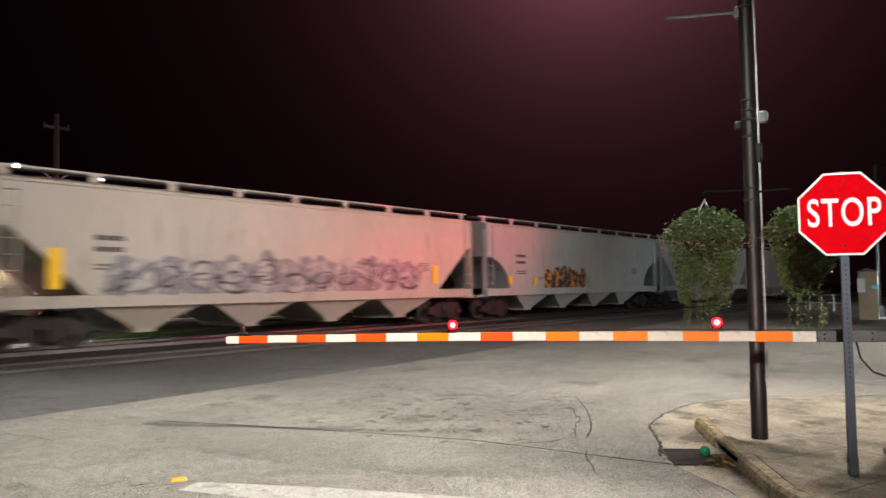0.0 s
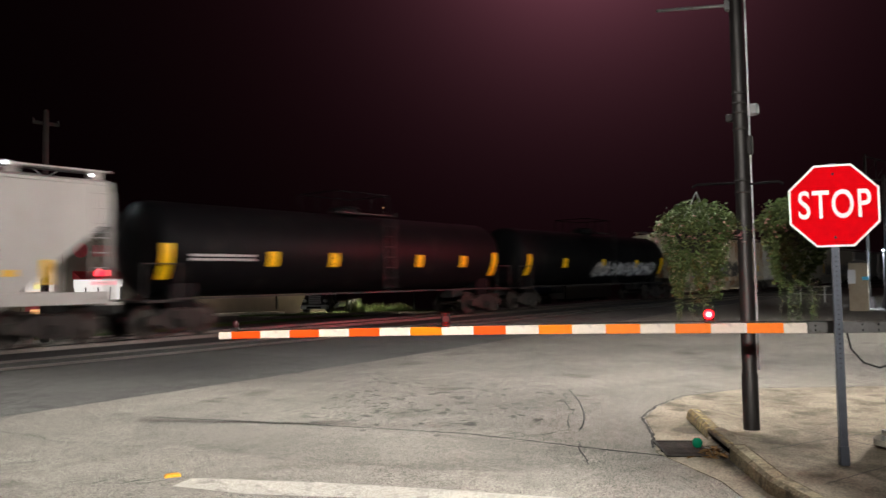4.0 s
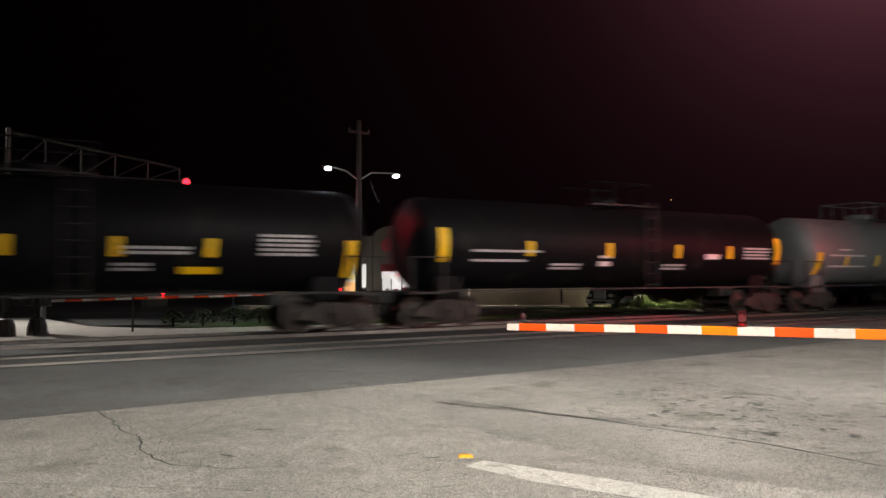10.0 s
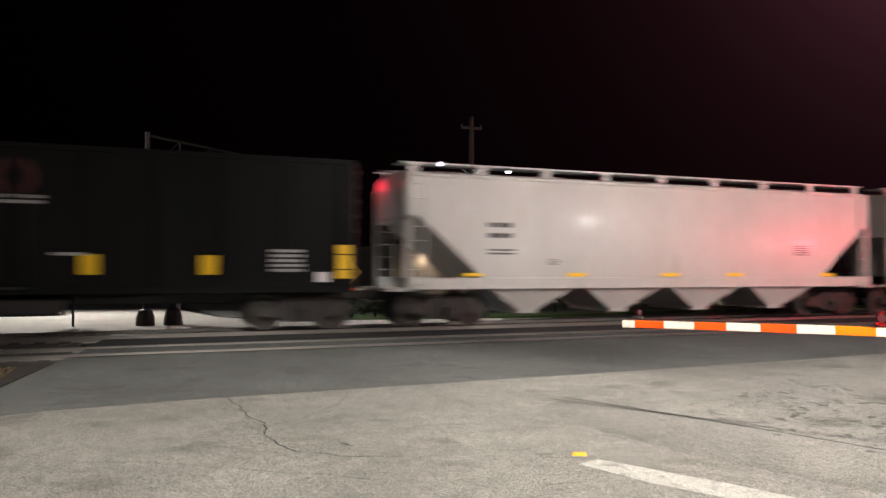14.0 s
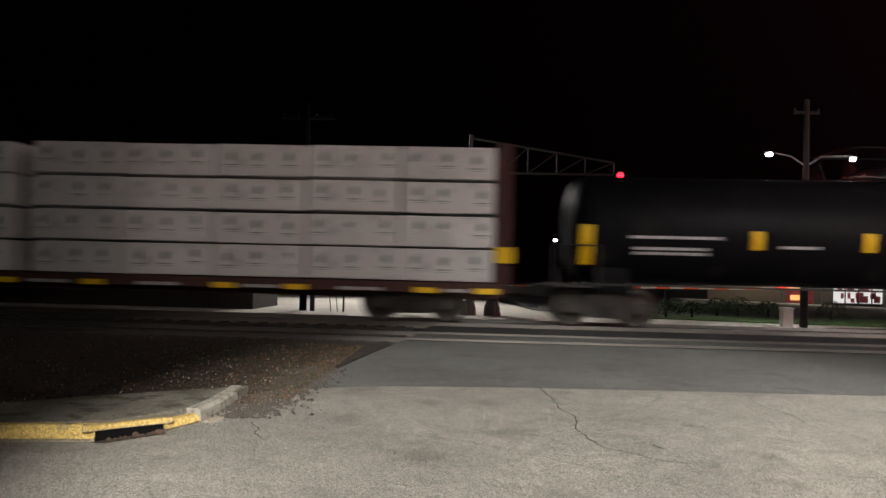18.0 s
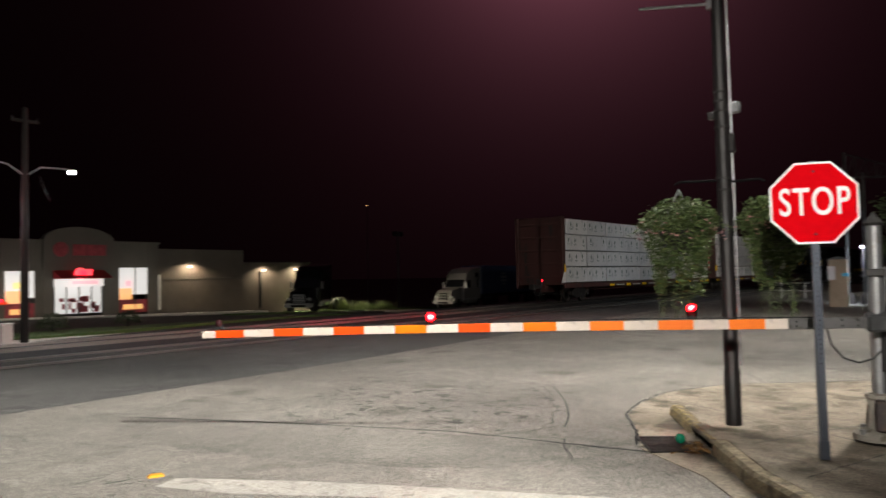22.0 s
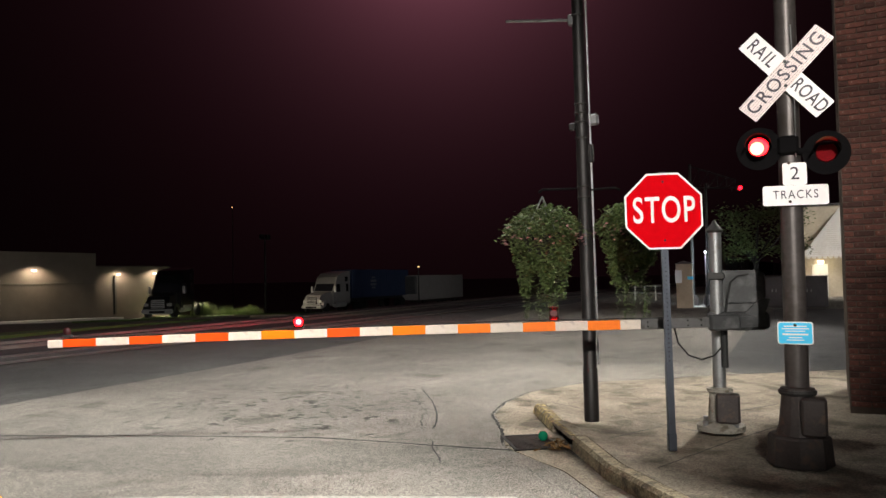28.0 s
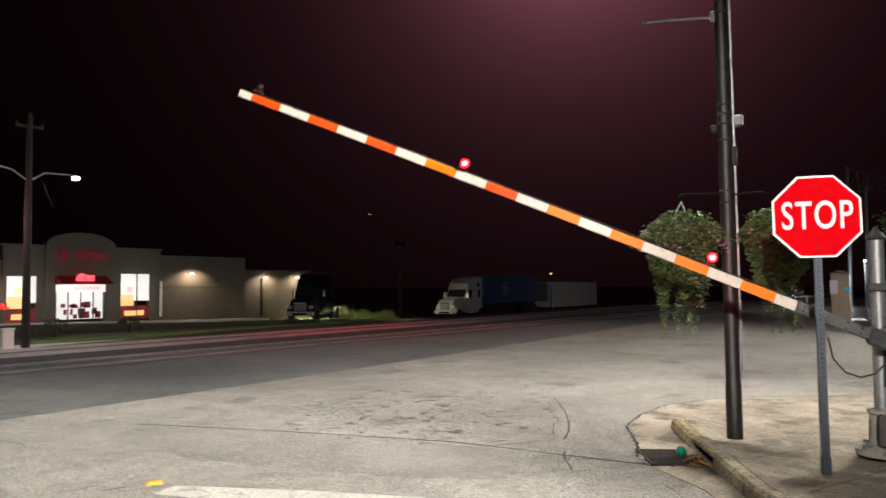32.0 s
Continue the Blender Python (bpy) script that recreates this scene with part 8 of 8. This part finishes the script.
def lorry(name, m, paint, label, box=None, box_len=0.0):
    """A bonneted tractor, front towards -x, with or without a container behind."""
    t = thing(name, m, label, "lorry", "parked lorries")
    part("chassis", Shape().box((0.3, -0.45, 0.6), (8.0, 0.45, 0.9), 0.02), DARK_STEEL, t)
    part("bonnet", Shape().prism([(0.1, 0.75), (0.05, 1.35), (0.35, 1.72), (1.9, 2.0), (1.9, 0.75)], -0.85, 0.85), paint, t)
    part("fender", Shape().prism([(0.15, 0.55), (0.3, 1.0), (0.75, 1.18), (1.3, 1.1), (1.75, 0.7), (1.45, 0.6), (1.2, 0.9), (0.8, 0.95), (0.5, 0.6)], -1.18, -0.8), paint, t)
    part("fender", Shape().prism([(0.15, 0.55), (0.3, 1.0), (0.75, 1.18), (1.3, 1.1), (1.75, 0.7), (1.45, 0.6), (1.2, 0.9), (0.8, 0.95), (0.5, 0.6)], 0.8, 1.18), paint, t)
    cab = part("cab", Shape().prism([(1.9, 0.8), (1.9, 2.0), (2.35, 2.75), (2.6, 3.35), (3.3, 3.75), (4.9, 3.95), (4.9, 0.8)], -1.15, 1.15), paint, t)
    part("windscreen", Shape().prism([(1.93, 2.03), (2.33, 2.72), (2.29, 2.74), (1.89, 2.05)], -1.0, 1.0), DARK_GLASS, cab)
    part("side_window", Shape().prism([(2.2, 1.95), (2.5, 2.7), (3.1, 2.7), (3.1, 1.95)], -1.165, -1.14), DARK_GLASS, cab)
    part("sleeper_window", Shape().box((4.0, -1.165, 2.95), (4.5, -1.14, 3.4), 0.01).box((4.2, -1.165, 1.95), (4.6, -1.14, 2.7), 0.01), DARK_GLASS, cab)
    part("mirror", Shape().box((1.95, -1.42, 1.9), (2.05, -1.22, 2.5), 0.02), CHROME, cab)
    part("mirror", Shape().box((1.95, 1.22, 1.9), (2.05, 1.42, 2.5), 0.02), CHROME, cab)
    part("grille", Shape().box((0.0, -0.5, 0.85), (0.1, 0.5, 1.5), 0.02), CHROME if box is None else FLAT_BLACK, t)
    for k in range(4):
        part("grille_bar", Shape().box((-0.02, -0.48, 0.92 + 0.14 * k), (0.0, 0.48, 0.96 + 0.14 * k), 0.004), FLAT_BLACK if box is None else CHROME, t)
    part("bumper", Shape().box((-0.12, -1.15, 0.45), (0.15, 1.15, 0.78), 0.06), CHROME if box is None else paint, t)
    part("lower_intake", Shape().box((-0.135, -0.6, 0.5), (-0.119, 0.6, 0.66), 0.004), FLAT_BLACK, t)
    for y in (-0.85, 0.85):
        part("headlight", Shape().box((0.06, y - 0.18, 1.0), (0.2, y + 0.18, 1.25), 0.04), CHROME, t)
    part("fuel_tank", Shape().cyl((2.4, -0.95, 0.75), (4.2, -0.95, 0.75), 0.3, n=16), CHROME, t)
    part("exhaust", Shape().cyl((5.05, -1.0, 1.0), (5.05, -1.0, 3.9), 0.07), CHROME, t)
    for x, dual in ((0.85, 0), (6.2, 1), (7.4, 1)) + (((box_len + 4.0, 1), (box_len + 2.7, 1)) if box else ()):
        for y in (-1.0, 1.0):
            w = part("wheel", tyre, RUBBER, t)
            w.location = (x, y, 0)
            part("rim", hub, CHROME, w)
    part("mudflap", Shape().box((7.95, -1.15, 0.3), (7.98, -0.6, 1.0)), RUBBER, t)
    if box:
        cn = part("container", Shape().box((5.2, -1.22, 1.25), (5.2 + box_len, 1.22, 4.1), 0.02), box, t, "long container body")
        rib = Shape().box((-0.04, -1.245, 1.4), (0.04, -1.21, 3.95)).mesh("rib")
        for k in range(int(box_len / 0.4)):
            part("rib", rib, box, cn).location = (5.5 + 0.4 * k, 0, 0)
        part("emblem", Shape().box((9.05, -1.262, 3.2), (9.75, -1.25, 3.36)).box((8.8, -1.262, 2.8), (10.0, -1.25, 3.05)).box((8.8, -1.262, 2.45), (10.0, -1.25, 2.66)).box((9.05, -1.262, 2.14), (9.75, -1.25, 2.3)), INK_GREY, cn, "pale rounded emblem of short bars")
        part("frame", Shape().box((5.2, -0.6, 0.95), (5.2 + box_len, 0.6, 1.25), 0.02), DARK_STEEL, t)
        part("landing_leg", Shape().box((8.6, -0.9, 0.0), (8.75, -0.75, 1.25)), DARK_STEEL, t)


lorry("lorry", pose(39.7, 45.2, ground_z(39.7, 45.2) - 0.1, 0, 0, 28), LORRY_DARK, "dark bonneted tractor lorry without trailer, parked")
lorry("lorry", pose(55.9, 43.2, ground_z(55.9, 43.2) - 0.02, 0, 0, 3), LORRY_WHITE, "white tractor lorry with a dark blue container", BOX_BLUE, 12.2)
ct = thing("container", pose(73.0, 42.5, ground_z(73, 42.5), 0, 0, 2), "pale grey box trailer parked behind the lorry", "trailer")
part("body", Shape().box((0, -1.22, 1.1), (12.0, 1.22, 3.9), 0.02), LORRY_WHITE, ct)
part("refrigerator_unit", Shape().box((-0.5, -0.9, 1.8), (0.0, 0.9, 3.8), 0.05), CABINET, ct)
part("leg", Shape().box((1.5, -0.9, -0.1), (1.7, -0.7, 1.1)), DARK_STEEL, ct)
for x in (9.6, 10.9):
    for y in (-1, 1):
        part("wheel", tyre, RUBBER, ct).location = (x, y, -0.05)
part("frame", Shape().box((1.0, -0.5, 0.8), (11.8, 0.5, 1.1)), DARK_STEEL, ct)
yl2 = thing("yard_lamp", pose(57.3, 50.0, ground_z(57.3, 50.0)), "tall dark yard lamp pole", "lamp post")
part("shaft", Shape().cyl((0, 0, 0), (0, 0, 7.5), 0.12, 0.08), BLACK_POLE, yl2)
for x in (-0.7, 0.15):
    part("head", Shape().box((x, -0.15, 7.4), (x + 0.55, 0.15, 7.9), 0.04), BLACK_POLE, yl2)
for x, y, z, col, nm in ((68.5, 38.8, 2.9, LAMP_AMBER, "small distant warm lamp on a pole"), (-11.9, 60.0, 7.7, LAMP_WHITE, "distant white lamp on a pole"), (-18.6, 95.0, 6.65, LAMP_WHITE, "distant white lamp on a pole"), (-24.0, 134.0, 7.2, LAMP_WHITE, "distant white lamp on a pole"), (-18.6, 60.0, 3.7, LAMP_ORANGE, "distant orange lamp on a pole"), (28.8, 130.0, 6.0, LAMP_WHITE, "distant white lamp on a pole"), (12.5, 130.0, 6.1, LAMP_WHITE, "distant bluish white lamp on a pole"), (97.8, 92.6, 14.7, LAMP_AMBER, "small distant warm lamp on a tall pole"), *[(x, 62.0, z, LAMP_SMALL, "small distant white lamp on a low pole") for x, z in ((-20.1, 4.6), (-23.5, 2.1), (-21.7, 1.9), (-10.8, 4.1), (-11.6, 2.2))]):
    dl = thing("distant_lamp", pose(x, y, 0), nm, "street lamp", "distant lamps")
    part("pole", Shape().cyl((0, 0, -3), (0, 0, z), 0.08, 0.05), BLACK_POLE, dl)
    part("head", Shape().box((-0.4, -0.2, z), (0.4, 0.2, z + 0.12), 0.03), BLACK_POLE, dl)
    big = 0.35 if col in (LAMP_AMBER, LAMP_SMALL) else 1.0
    part("diffuser", Shape().lathe([(0.05, z - 0.30 * big), (0.24 * big, z - 0.24 * big), (0.32 * big, z - 0.12 * big), (0.30 * big, z - 0.002)], 14), col, dl, "glowing lamp face")

# ---- tall grass at the edge of the lit lawn ----
TALL_GRASS = mat("tall_dry_grass", (0.10, 0.13, 0.045), 0.9, var=0.4, scale=4, bump=0.1)
grass = Shape()
rnd = random.Random(31)
for k in range(420):
    f = rnd.random()
    cx, cy = 46.0 + 4.2 * f + rnd.gauss(0, 0.25), 47.9 - 3.2 * f + rnd.gauss(0, 0.25)
    tall = 1.35 if f < 0.2 else 0.55 + 0.5 * math.sin(9 * f) ** 2
    for _ in range(4):
        a, h, lean = rnd.uniform(0, 6.28), tall * rnd.uniform(0.5, 1.0), rnd.uniform(0.05, 0.3)
        dx, dy, z = math.cos(a), math.sin(a), ground_z(cx, cy) + 0.03
        grass.add([(cx - dy * 0.02, cy + dx * 0.02, z), (cx + dy * 0.02, cy - dx * 0.02, z), (cx + dx * lean, cy + dy * lean, z + h)], [(0, 1, 2)])
tagged(part("tall_grass", grass, TALL_GRASS), "tall uncut grass at the edge of the lit lawn", "grass", "", "stuff")

# ---- street lamps behind the viewer and out of view, two of them only added ----
for x, y, z in STREET_LAMPS:
    sl = thing("street_lamp", pose(x, y, 0), "tall grey unseen street lamp with a lit head", "street lamp", "street lamps")
    part("shaft", Shape().lathe([(0.12, 0), (0.1, 1.0), (0.06, z)], 12, (0.0, -0.9)), GALV, sl)
    part("arm", Shape().tube([(0, -0.9, z - 0.1), (0, -0.4, z + 0.15), (0, 0.1, z + 0.12)], 0.03), GALV, sl)
    part("head", Shape().box((-0.25, -0.2, z + 0.04), (0.25, 0.45, z + 0.18), 0.05), GALV, sl)
    part("diffuser", Shape().box((-0.2, -0.1, z), (0.2, 0.4, z + 0.038), 0.01), LAMP_WHITE, sl, "glowing lamp face")

# ---- bricks of the corner wall, where the viewer sees it ----
brick_mesh = Shape().box((-0.014, -0.098, 0.0), (0.02, 0.098, 0.0555), 0.006).mesh("brick")
half_mesh = Shape().box((-0.012, -0.046, 0.0), (0.02, 0.044, 0.0555), 0.006).mesh("brick_half")
for row in range(76):
    z, y = 0.14 + 0.0665 * row, -0.138 + random.uniform(-0.006, 0.004)
    for k in range(4):
        short = k == 0 and row % 2
        o, w = part("brick", half_mesh if short else brick_mesh, BRICK, bw), 0.098 if short else 0.205
        o.location = (9.655 + random.uniform(-0.006, 0.005), y - w / 2, z + random.uniform(-0.002, 0.002))
        o.rotation_euler = (random.uniform(-0.012, 0.012), 0, random.uniform(-0.03, 0.03))
        y -= w


# ---- what moves ----
ARM_RISE = [(0, -0.7), (10, -0.7), (20, -0.7), (29.0, -0.7), (29.55, -0.7), (29.8, 1.9), (30.0, 4.0), (30.4, 8.0), (30.8, 11.9), (31.0, 13.7), (31.4, 17.3), (31.7, 19.7), (32.0, 22.3)]


FLASH = 1.228
NEAR_LIT, FAR_LIT = (-0.10, 0.655), (-0.478, 0.06)  # when one lamp of each pair is lit, repeated every FLASH seconds


def flashing(lit, place):
    """Rows for a lamp head that turns its lit side to the road and away again."""
    rows, quick = [(0.0, place(lit[0] < 0 < lit[1]))], 0.034
    n = 0
    while True:
        t0, t1 = lit[0] + FLASH * n, lit[1] + FLASH * n
        n += 1
        if t0 > 32.2:
            break
        for t, a, b in ((t0, 0.0, 1.0), (t1, 1.0, 0.0)):
            if 0.04 < t < 31.95:
                rows += [(t - quick, place(a)), (t, place(0.5)), (t + quick, place(b))]
    rows.append((32.0, rows[-1][1]))
    return rows


def motions():
    for (head, xa, turn), lit in zip(GATE_HEADS, (FAR_LIT, NEAR_LIT)):
        walk(head, flashing(lit, lambda on: pose(xa, 0, 0.137, 90 * (1 - on), 0, turn)))
    for (disc, fx, fz), lit in zip(FLASHERS, (FAR_LIT, NEAR_LIT)):
        walk(disc, flashing(lit, lambda on: pose(fx, -0.185, fz + 0.060 * (1 - on), -90 * (1 - on), 0, 0)))
    for car, x in CARS:
        walk(car, [(t, pose(x + SPEED * t, TRACK_Y, TRACK_Z)) for t in (0, 8, 16, 24, 32)])
    walk(arm, [(t, GATE_SPACE @ pose(*ARM_ROOT, 0, 0, ARM_YAW + 0.1 * max(0.0, a)) @ pose(0, 0, 0, 0, -a, 0)) for t, a in ARM_RISE])


motions()
